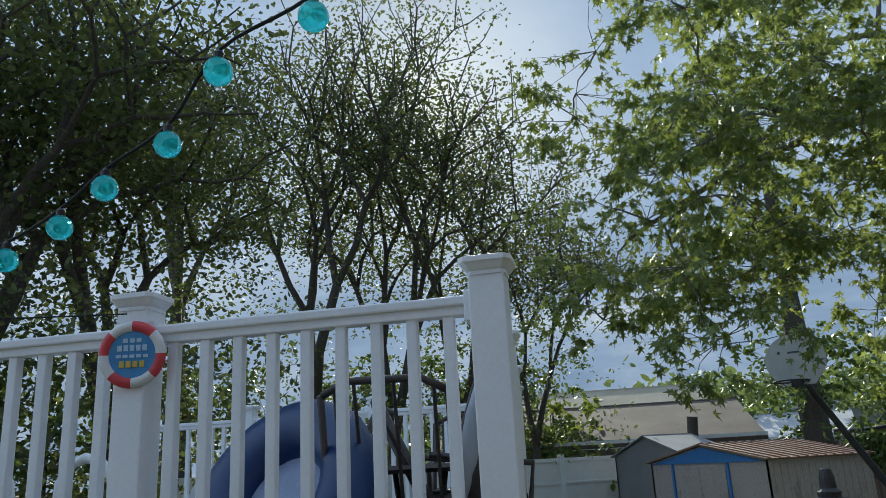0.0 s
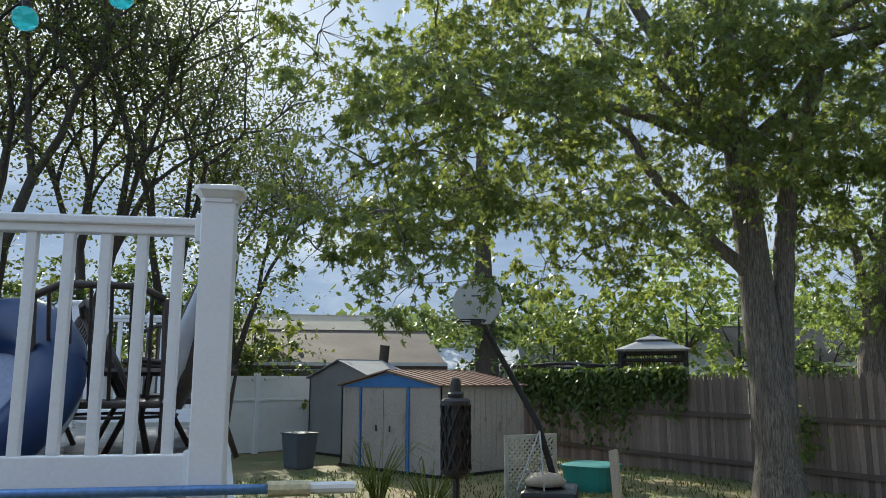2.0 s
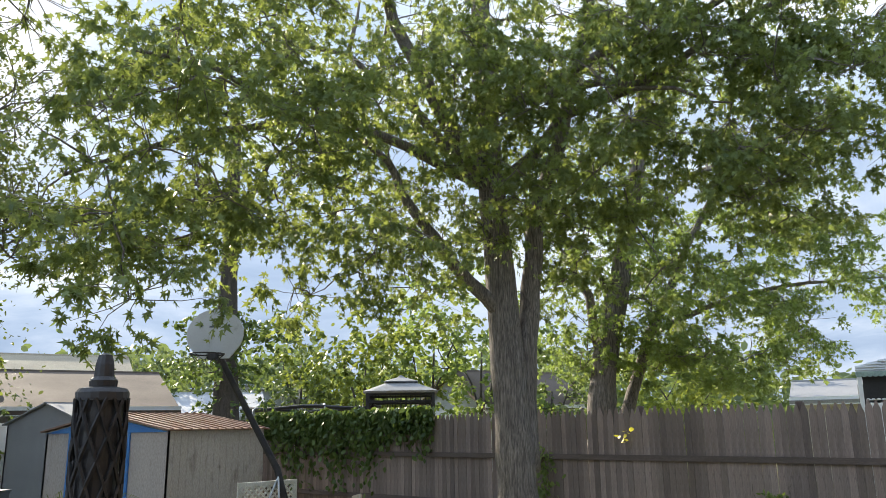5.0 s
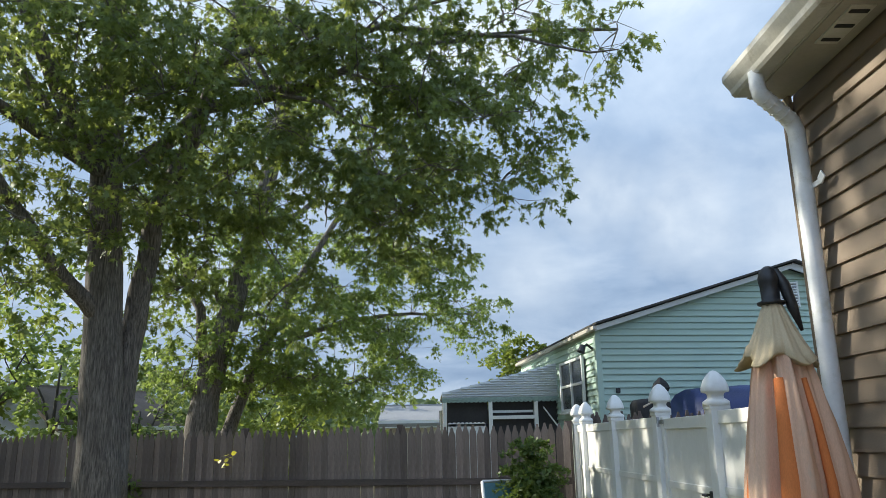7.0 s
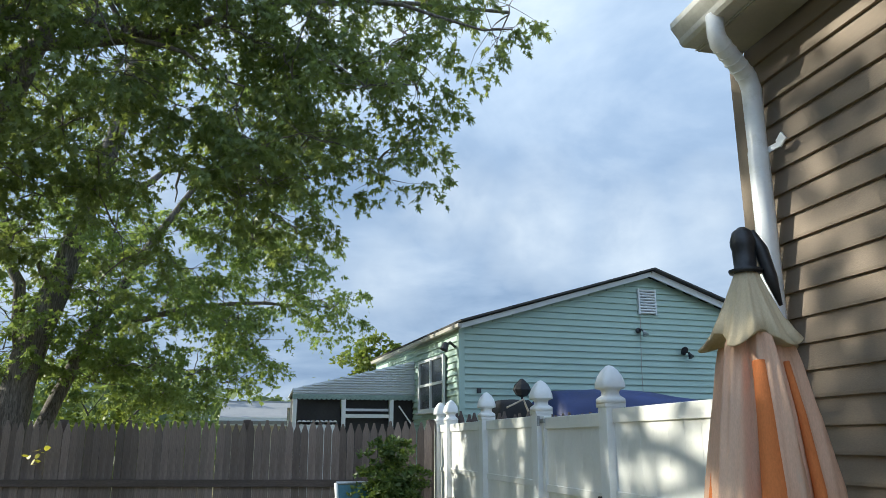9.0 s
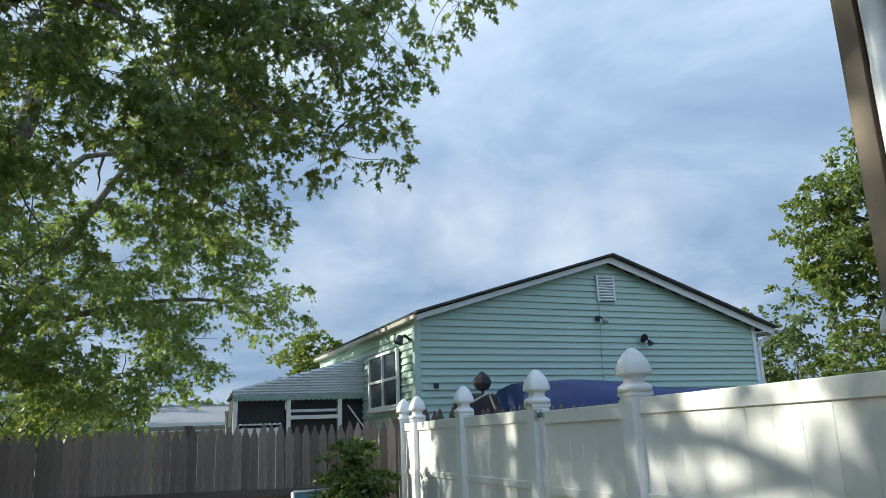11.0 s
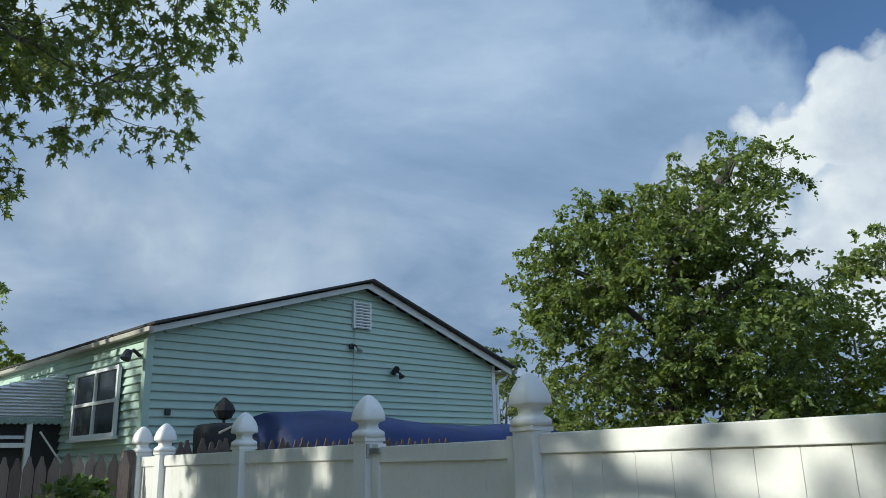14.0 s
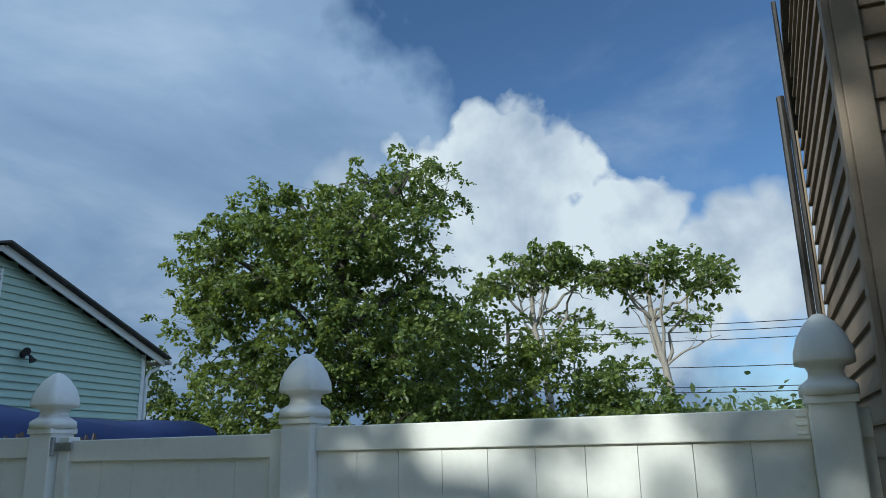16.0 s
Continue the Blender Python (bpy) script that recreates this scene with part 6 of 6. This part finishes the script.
def build_left_grove():
    rng = np.random.default_rng(31)
    at = (0.3, -1.6)

    def grove_tree(az, d, top, wide, per_tip, low, r=0.16, label="slender backlit tree with forked limbs and small dark leaves", lean=0.0):
        x, y, _ = polar(az, d, 0, at)
        side = Vector((math.cos(radians(az)), -math.sin(radians(az)), 0))
        ob = thing("locust_tree", (x, y, G), 0, label, "tree", "trees behind the deck")
        # forked growth: each limb splits in two or three, a little shorter and thinner
        segs, tips = [], []
        stack = [(Vector((0, 0, 0)), (Vector((0, 0, 1)) + side * lean).normalized(), 0.17, r, 0)]
        while stack:
            p, way, ln, rad, level = stack.pop()
            bend = Vector(rng.normal(0, 0.10, 3))
            mid = p + way * ln * 0.5 + bend * ln * 0.6
            end = p + way * ln + bend * ln * 0.3
            segs.append((level, [p, mid, end], [rad, rad * 0.88, rad * 0.74]))
            if level >= 6:
                tips.append(end)
                continue
            if level >= 3:
                tips += [mid, end]
            a0 = rng.uniform(0, 2 * math.pi)
            n = 3 if rng.uniform() < 0.35 and level else 2
            for k in range(n):
                a = a0 + 2 * math.pi * k / n + rng.uniform(-0.4, 0.4)
                tilt = rng.uniform(0.3, 0.8) if level < 2 else rng.uniform(0.6, 1.5)
                out = Vector((math.cos(a), math.sin(a), 0.0))
                w = (way + out * tilt + Vector((0, 0, 0.04))).normalized()
                stack.append((end, w, ln * rng.uniform(0.72, 1.02), rad * 0.66, level + 1))
        tall = max(t.z for t in tips)
        broad = sorted(math.hypot(t.x, t.y) for t in tips)[int(len(tips) * 0.9)]
        fz, fx = (top - G) / tall, wide / broad

        def fit(v):
            return Vector((v.x * fx, v.y * fx, v.z * fz))
        bm, fine = bmesh.new(), bmesh.new()
        for level, pts, rad in segs:
            pts = [fit(p) for p in pts]
            if level == 1:
                part("limb", tubed(pts, rad, 8), M_BARKDARK, ob, smooth=True)
            else:
                tube(bm if level == 0 else fine, pts, [max(0.006, q) for q in rad], 10 if level == 0 else (6 if level < 4 else 4), False)
        part("trunk", bm, M_BARKDARK, ob, smooth=True)
        part("branchwork", fine, M_BARKDARK, ob, smooth=True, kind="stuff")
        t = np.array([tuple(fit(p)) for p in tips])
        # leafy shoots low on the stems
        n = 230 if low < 0.15 else 110
        ang, rr = rng.uniform(0, 2 * np.pi, n), wide * rng.uniform(0.1, 0.95, n) ** 0.6
        t = np.concatenate([t, np.stack([rr * np.cos(ang), rr * np.sin(ang), rng.uniform(top * low, top * 0.75, n)], 1)])
        t = np.repeat(t, per_tip, 0)
        pts = t + rng.normal(0, 1, t.shape) * [0.30, 0.30, 0.17]
        part("crown", leaf_mesh("crown", pts, 0.105, OVAL, M_LOCUST, rng, 0.2), M_LOCUST, ob, kind="stuff")
    grove_tree(-100, 11.0, 9.8, 2.9, 42, 0.08, 0.24, "dense dark tree behind the pool deck")
    grove_tree(-91.5, 12.5, 10.6, 2.9, 40, 0.10, 0.22, "dense dark tree behind the pool deck")
    grove_tree(-86, 17.0, 14.2, 3.3, 18, 0.2, 0.22, lean=-0.15)
    grove_tree(-78.5, 17.6, 14.3, 3.3, 22, 0.2, 0.21, lean=0.2)
    grove_tree(-72.5, 18.6, 13.9, 3.3, 24, 0.2, 0.20, lean=0.15)
    grove_tree(-67.0, 19.2, 12.4, 2.8, 26, 0.2, 0.17)
    grove_tree(-62.0, 19.8, 10.6, 2.2, 24, 0.2, 0.13, lean=0.1)
    # low shrubs under the grove
    for az, d, h in ((-101, 12, 4.4), (-95, 13, 4.2), (-88, 18, 5.0), (-81, 18.6, 5.2), (-75, 19.5, 5.2), (-70, 20, 5.2), (-65, 21, 5.0), (-60.5, 21.5, 4.6)):
        x, y, _ = polar(az, d, 0, at)
        make_tree("shrub", (x, y, G), [(x, y, G), (x, y, h * 0.4), (x + 0.1, y, h * 0.7)], 0.06, [(1, (x + 0.6, y, h * 0.7), 0.03), (1, (x - 0.6, y + 0.3, h * 0.7), 0.03)],
                  [((x, y, h * 0.55), (1.5, 1.2, h * 0.5), 130)], 0.12, OVAL, M_IVY, M_BARKDARK, rng, "leafy green shrub behind the deck", 30, 0.4, False, "shrub", group="shrubs behind the deck")


build_left_grove()


def build_right_trees():
    rng = np.random.default_rng(41)
    at = (-0.9, 2.6)

    def P(az, d, z):
        return polar(az, d, z, at)
    x, y, _ = P(57.8, 20.5, 0)
    make_tree("oak_tree", (x, y, G), [(x, y, G), (x, y, 2.0), (x, y, 4.5), (x + 0.3, y - 0.3, 7.0), (x + 1.3, y - 1.8, 9.6)], 0.3,
              [(2, P(50, 20, 7.0), 0.12), (2, P(65, 20.5, 6.5), 0.12), (3, P(54, 20.5, 9.0), 0.09), (3, P(64.5, 20.5, 9.6), 0.08)],
              [(P(56, 20.5, 5.6), (3.2, 3.2, 2.9), 630), (P(52.2, 20.3, 6.2), (1.5, 1.6, 1.7), 200), (P(58.5, 20.5, 7.7), (2.5, 2.5, 1.5), 315), (P(63, 20.5, 5.2), (2.1, 2.1, 2.4), 300), (P(64.2, 20.5, 9.3), (1.5, 1.4, 0.75), 69), (P(53.5, 20.5, 3.0), (1.9, 2.0, 1.6), 180), (P(60, 20.5, 2.6), (3.0, 2.2, 1.5), 225)],
              0.128, OVAL, M_OAK, M_BARKDARK, rng, "dense rounded dark green tree beyond the white fence", 46, 0.34)
    for az, d, top, w in ((74.5, 28, 9.4, 2.9), (83.0, 28, 9.2, 2.9)):
        x, y, _ = P(az, d, 0)
        lim, cr = [], []
        for k in range(7):
            e = P(az + (k - 3) * 1.35, d + rng.uniform(-1, 1), top - 0.7 - 0.25 * abs(k - 3) + rng.uniform(-0.3, 0.3))
            lim.append((2 if k % 2 else 3, e, 0.07))
            cr.append((e, (1.0, 1.0, 0.55), 34))
        lim.append((2, P(az + 3.5, d, 5.6), 0.05))
        cr.append((P(az + 2.5, d, 6.3), (0.9, 0.9, 0.5), 16))
        make_tree("locust_tree", (x, y, G), [(x, y, G), (x, y, 3.0), P(az - 0.4, d, 4.6), P(az - 1.0, d, 6.2), P(az - 1.2, d, 8.0)], 0.17, lim, cr, 0.18, OVAL, M_OAK, M_BARKPALE, rng, "flat-topped tree with pale bare limbs", 26, 0.33, group="pale-limbed trees")
    # undergrowth
    spots = [(66, 22, 4.2, M_OAK), (69.5, 23, 6.3, M_LIME), (73, 23, 5.8, M_LIME), (76, 24, 6.0, M_OAK), (79.5, 24, 5.4, M_OAK), (67.5, 24.5, 6.6, M_OAK), (62, 23, 3.0, M_OAK), (82, 25, 3.2, M_OAK), (42.5, 27, 5.6, M_FAR), (45.5, 26, 5.4, M_FAR), (48.5, 25, 3.9, M_OAK)]
    for az, d, h, m in spots:
        x, y, _ = P(az, d, 0)
        make_tree("shrub", (x, y, G), [(x, y, G), (x, y, h * 0.4), (x + 0.1, y, h * 0.75)], 0.07, [(1, (x + 0.5, y, h * 0.75), 0.03), (1, (x - 0.6, y + 0.3, h * 0.7), 0.03)],
                  [((x, y, h * 0.55), (1.5, 1.5, h * 0.46), 190)], 0.14, OVAL, m, M_BARKPALE, rng, "tall yellow-green shrub beyond the fence" if m is M_LIME else "tall green shrub beyond the fence", 40, 0.36, False, "shrub", group="shrubs beyond the fence")
    x, y = 3.3, 26.6
    make_tree("small_tree", (x, y, G), [(x, y, G), (x, y, 2.5), (x, y, 4.3)], 0.12, [(1, (x + 0.7, y, 4.2), 0.05), (1, (x - 0.7, y, 4.0), 0.05)],
              [((x, y, 4.75), (0.9, 0.9, 0.6), 70), ((x, y, 3.7), (1.3, 1.2, 0.8), 70)], 0.17, OVAL, M_LIME, M_BARKDARK, rng, "small round tree behind the awning", 24, 0.3)


build_right_trees()


def build_far_woods():
    rng = np.random.default_rng(51)
    pts = []
    for az in np.arange(-78, 100, 0.55):
        d = rng.uniform(38, 60)
        h = (3.4 + 2.2 * noise.noise((az * 0.11, 0, 5)) + 1.0 * noise.noise((az * 0.45, 2, 5))) * (d / 45)
        if -60 < az < -8:
            h += 2.3
        if 5 < az < 62:
            h *= 0.62
        x, y, _ = polar(az, d, 0, (0, 1))
        for _ in range(9):
            c = np.array([x, y, 0]) + rng.normal(0, 1, 3) * [1.6, 1.6, 0]
            c[2] = rng.uniform(0.3, 1.0) * h
            pts.append(c + rng.normal(0, 1, (15, 3)) * [0.9, 0.9, 0.6])
    pts = np.concatenate(pts)
    me = leaf_mesh("far_woods", pts, 0.56, OVAL, M_FAR, rng)
    tagged(part("far_woods", me, M_FAR), "line of distant green woods", "woods", kind="stuff")
    # nearer green and yellow trees between the yards
    for az, d, h, w, m in ((-34, 27, 6.2, 2.3, M_LIME), (-29, 28, 7.6, 2.8, M_MAPLE2), (-38.5, 30, 6.6, 2.3, M_FAR), (-25.5, 29, 7.4, 2.6, M_MAPLE2), (-59.5, 22, 3.3, 1.6, M_LIME), (-20.5, 30, 5.0, 2.2, M_FAR), (-11, 27, 4.6, 2.4, M_LIME), (-47, 34, 5.4, 2.4, M_FAR), (-51, 36, 5.2, 2.4, M_FAR)):
        x, y, _ = polar(az, d, 0, (0.4, -1.5))
        make_tree("garden_tree", (x, y, G), [(x, y, G), (x, y, h * 0.3), (x + 0.1, y, h * 0.6)], 0.08, [(1, (x + w * 0.5, y, h * 0.7), 0.05), (1, (x - w * 0.5, y, h * 0.7), 0.05)],
                  [((x, y, h * 0.62), (w, w, h * 0.38), 120), ((x + 0.4 * w, y, h * 0.36), (w * 0.7, w * 0.7, h * 0.2), 36)], 0.19, OVAL, m, M_BARKDARK, rng, "bushy green tree in a neighbouring yard", 26, 0.42, False, group="trees in neighbouring yards")


build_far_woods()


def build_plants_on_fence():
    rng = np.random.default_rng(61)
    d = P1 - P0

    def on_fence(f, off=-0.06):
        p = P0 + d * f
        return Vector((p.x, p.y + off, 0))
    # ivy hanging over the fence beyond the trunk
    pts = []
    for _ in range(4600):
        f = rng.uniform(0.475, 0.77)
        edge = 0.75 + 0.6 * noise.noise((f * 30, 1, 0)) + (0.6 if 0.56 < f < 0.72 else 0.0)
        z = PTOP + 0.06 + 0.16 * noise.noise((f * 40, 9, 0)) - abs(rng.normal(0, 0.42)) * max(0.12, edge) + 0.10
        if z < 0.5:
            continue
        p = on_fence(f, -0.10 + rng.normal(0, 0.06))
        pts.append((p.x, p.y, z))
    tagged(part("ivy", leaf_mesh("ivy", np.array(pts), 0.13, OVAL, M_IVY, rng, 0.9, 0.4), M_IVY), "thick ivy hanging over the wooden fence", "ivy", kind="stuff")
    pts = []
    for f0, z0, n, s in ((0.345, 1.15, 90, 0.16), (0.345, 0.8, 60, 0.14)):
        for _ in range(n):
            p = on_fence(f0 + rng.normal(0, 0.006), -0.08 + rng.normal(0, 0.04))
            pts.append((p.x, p.y, z0 + rng.normal(0, s)))
    tagged(part("climbing_vine", leaf_mesh("climbing_vine", np.array(pts), 0.10, OVAL, M_MAPLE2, rng, 0.6, 0.4), M_MAPLE2), "green vine on the wooden fence", "vine", kind="stuff")
    pts = np.array([[-3.03 + rng.normal(0, 0.06), 10.62 + rng.normal(0, 0.03), 1.60 + rng.normal(0, 0.04)] for _ in range(9)])
    tagged(part("yellow_leaves", leaf_mesh("yellow_leaves", pts, 0.10, OVAL, M_YELLOWLEAF, rng, 0.4, 0.4), M_YELLOWLEAF), "a few yellow leaves on a thin vine", "leaves", kind="stuff")
    # bushes at the foot of the fence
    for (x, y), r, h, n in (((1.15, 9.12), 0.46, 1.80, 330), ((-0.92, 9.75), 0.32, 0.92, 70)):
        make_tree("bush", (x, y, G), [(x, y, G), (x, y, h * 0.4), (x, y, h * 0.7)], 0.03, [(1, (x + 0.2, y, h * 0.7), 0.012), (1, (x - 0.2, y, h * 0.7), 0.012)],
                  [((x, y, h * 0.45), (r, r, h * 0.42), n), ((x, y, h * 0.75), (r * 0.55, r * 0.55, h * 0.24), n // 3)], 0.06, OVAL, M_IVY, M_BARKDARK, rng, "bushy green shrub at the fence corner", 34, 0.10, False, "bush", droop=-0.3)


M_YELLOWLEAF = leaf_mat("yellow_leaf", (0.5, 0.45, 0.05), (0.65, 0.6, 0.08), (0.6, 0.55, 0.06), 0.4)
build_plants_on_fence()

# ---- houses and things beyond the yard ----


def far_house(name_label, az, d, w, dep, he, ha, wall, roof, at=(0.5, -1.8), rz=None, windows=()):
    x, y, _ = polar(az, d, 0, at)
    ob = thing("house", (x, y, G), -az if rz is None else rz, name_label, "house", "houses beyond the yard")
    part("wall", boxed((0, dep / 2, he / 2), (w, dep, he)), wall, ob)
    ang = math.degrees(math.atan2(ha - he, dep / 2))
    ln = math.hypot(ha - he, dep / 2) + 0.4
    for s in (-1, 1):
        part("roof", boxed((0, dep / 2 + s * (dep / 4 + 0.1), (he + ha) / 2), (w + 0.6, ln, 0.1), turn(-s * ang, 0, 0)), roof, ob)
    bm = bmesh.new()
    for e in (-1, 1):
        a = [bm.verts.new((e * (w / 2 - 0.02), yy, zz)) for yy, zz in ((0, he), (dep, he), (dep / 2, ha - 0.08))]
        bm.faces.new(a)
    bmesh.ops.solidify(bm, geom=bm.faces[:], thickness=0.05)
    part("gable", bm, wall, ob)
    for wx, wz in windows:
        win = part("window", boxed((wx, -0.02, wz), (0.7, 0.04, 0.8)), M_PANE, ob)
        part("frame", boxed((wx, -0.03, wz + 0.43), (0.85, 0.06, 0.08)), M_WHITETRIM, win)
        part("sill", boxed((wx, -0.03, wz - 0.43), (0.85, 0.06, 0.08)), M_WHITETRIM, win)
    part("fascia", boxed((0, -0.25, he - 0.02), (w + 0.6, 0.05, 0.22)), M_WHITETRIM, ob)
    return ob


far_house("tan house with a broad shallow roof", -57.5, 21.5, 8.0, 7.0, 2.15, 3.25, M_TANWALL, M_TANROOF)
far_house("pale house behind the tan one", -57.5, 29, 8.0, 6.0, 3.0, 4.3, M_CREAM, M_CREAMROOF)
far_house("white house with a pale gable", -35.8, 36, 3.4, 8.0, 2.5, 3.55, M_WHITETRIM, M_PALEROOF, rz=125)
far_house("low house with a pale roof", -44.0, 30, 3.0, 6.0, 2.1, 3.0, M_TANWALL, M_PALEROOF)
far_house("white cottage with a brown roof", -21.0, 30, 5.0, 5.0, 2.3, 3.7, M_WHITETRIM, M_TANROOF, (0.15, -1.0), 60)
far_house("cream house behind the fence", -1.0, 24, 2.0, 4.0, 2.2, 2.75, M_CREAM, M_GREYROOF, (0.15, -1.0))


def build_gazebo():
    x, y, _ = polar(-31.6, 21.5, 0, (0.69, -1.73))
    gz = thing("gazebo", (x, y, G), 30, "small gazebo with a grey two-tier roof", "gazebo")
    part("roof", lathe([(0.96, 2.50), (0.98, 2.55), (0.44, 2.76), (0.38, 2.78)], 24, 0.95), M_GREYROOF, gz)
    part("top_roof", lathe([(0.44, 2.79), (0.46, 2.82), (0.1, 2.93), (0.03, 2.99)], 24, 0.95), M_GREYROOF, gz)
    for i, j in ((-1, -1), (-1, 1), (1, -1), (1, 1)):
        part("post", boxed((0.84 * i, 0.84 * j, 1.25), (0.08, 0.08, 2.5), None, 0.005), M_BLACKMETAL, gz)
    for e in (-0.84, 0.84):
        for k in range(13):
            part("screen_bar", boxed((-0.78 + 0.13 * k, e, 1.25), (0.018, 0.018, 2.5)), M_BLACKMETAL, gz)
            part("screen_bar", boxed((e, -0.78 + 0.13 * k, 1.25), (0.018, 0.018, 2.5)), M_BLACKMETAL, gz)
        for z in (2.28, 2.46):
            part("beam", boxed((0, e, z), (1.7, 0.05, 0.06)), M_BLACKMETAL, gz)
            part("beam", boxed((e, 0, z), (0.05, 1.7, 0.06)), M_BLACKMETAL, gz)


build_gazebo()


def build_trampoline():
    x, y, _ = polar(-37.8, 22.5, 0, (0.69, -1.73))
    tr = thing("trampoline", (x, y, G), 0, "trampoline with black pads and bent steel poles", "trampoline")
    part("mat", lathe([(1.75, 0.86), (1.75, 0.88), (0.02, 0.87)], 36), M_BLACK, tr)
    part("rim", tubed([(1.8 * math.cos(a), 1.8 * math.sin(a), 0.87) for a in (2 * math.pi * k / 36 for k in range(37))], 0.06, 8), M_BLACK, tr)
    part("top_ring", tubed([(1.85 * math.cos(a), 1.85 * math.sin(a), 2.16 + 0.03 * math.sin(5 * a)) for a in (2 * math.pi * k / 36 for k in range(37))], 0.045, 8), M_BLACK, tr)
    for k in range(6):
        a = 2 * math.pi * k / 6 + 0.3
        c, s = math.cos(a), math.sin(a)
        part("pole", tubed([(1.9 * c, 1.9 * s, 0), (1.95 * c, 1.95 * s, 1.6), (1.92 * c, 1.92 * s, 2.12), (1.75 * c, 1.75 * s, 2.24)], 0.035, 8), M_STEEL, tr, smooth=True)
        part("pad", tubed([(1.95 * c, 1.95 * s, 0.95), (1.95 * c, 1.95 * s, 1.75)], 0.06, 8), M_BLACK, tr)


build_trampoline()


def build_chimney_and_lines():
    p = polar(-50.7, 19.4, 0, (0.574, -1.88))
    st = thing("leaning_post", (p[0] - 0.0, p[1], G), 0, "dark leaning wooden post behind the shed", "post")
    part("post", tubed([(-0.22, 0, 0), (-0.05, 0, 1.9), (0.04, 0, 2.62)], 0.12, 10), M_BARKDARK, st)
    # power lines and their poles, far to the east
    a0, a1 = Vector((40, 16, 0)), Vector((40, -22, 0))
    poles = []
    for p in (a0, a1):
        ob = thing("utility_pole", (p.x, p.y, G), 0, "far wooden utility pole", "pole", "utility poles")
        part("pole", tubed([(0, 0, 0), (0, 0, 8.9)], [0.14, 0.10], 8), M_BARKDARK, ob)
        part("cross_arm", boxed((0, 0, 8.1), (0.1, 1.6, 0.1)), M_BARKDARK, ob)
    for z in (8.35, 8.0, 7.55, 6.2, 5.2, 4.95):
        pts = []
        for k in range(13):
            f = k / 12
            q = a0.lerp(a1, f)
            pts.append((q.x, q.y, z - 0.7 * 4 * f * (1 - f) + G))
        ln = single("power_line", tubed(pts, 0.022, 5), M_CABLE, "thin dark overhead power line", "power line", "power lines")
    for az, d, h in ((-49.5, 42, 5.6), (-38.5, 40, 5.0)):
        q = polar(az, d, G, (0.6, -1.8))
        ob = thing("utility_pole", q, 0, "far wooden utility pole", "pole", "utility poles")
        part("pole", tubed([(0, 0, 0), (0, 0, h)], 0.07, 8), M_BARKPALE, ob)


build_chimney_and_lines()
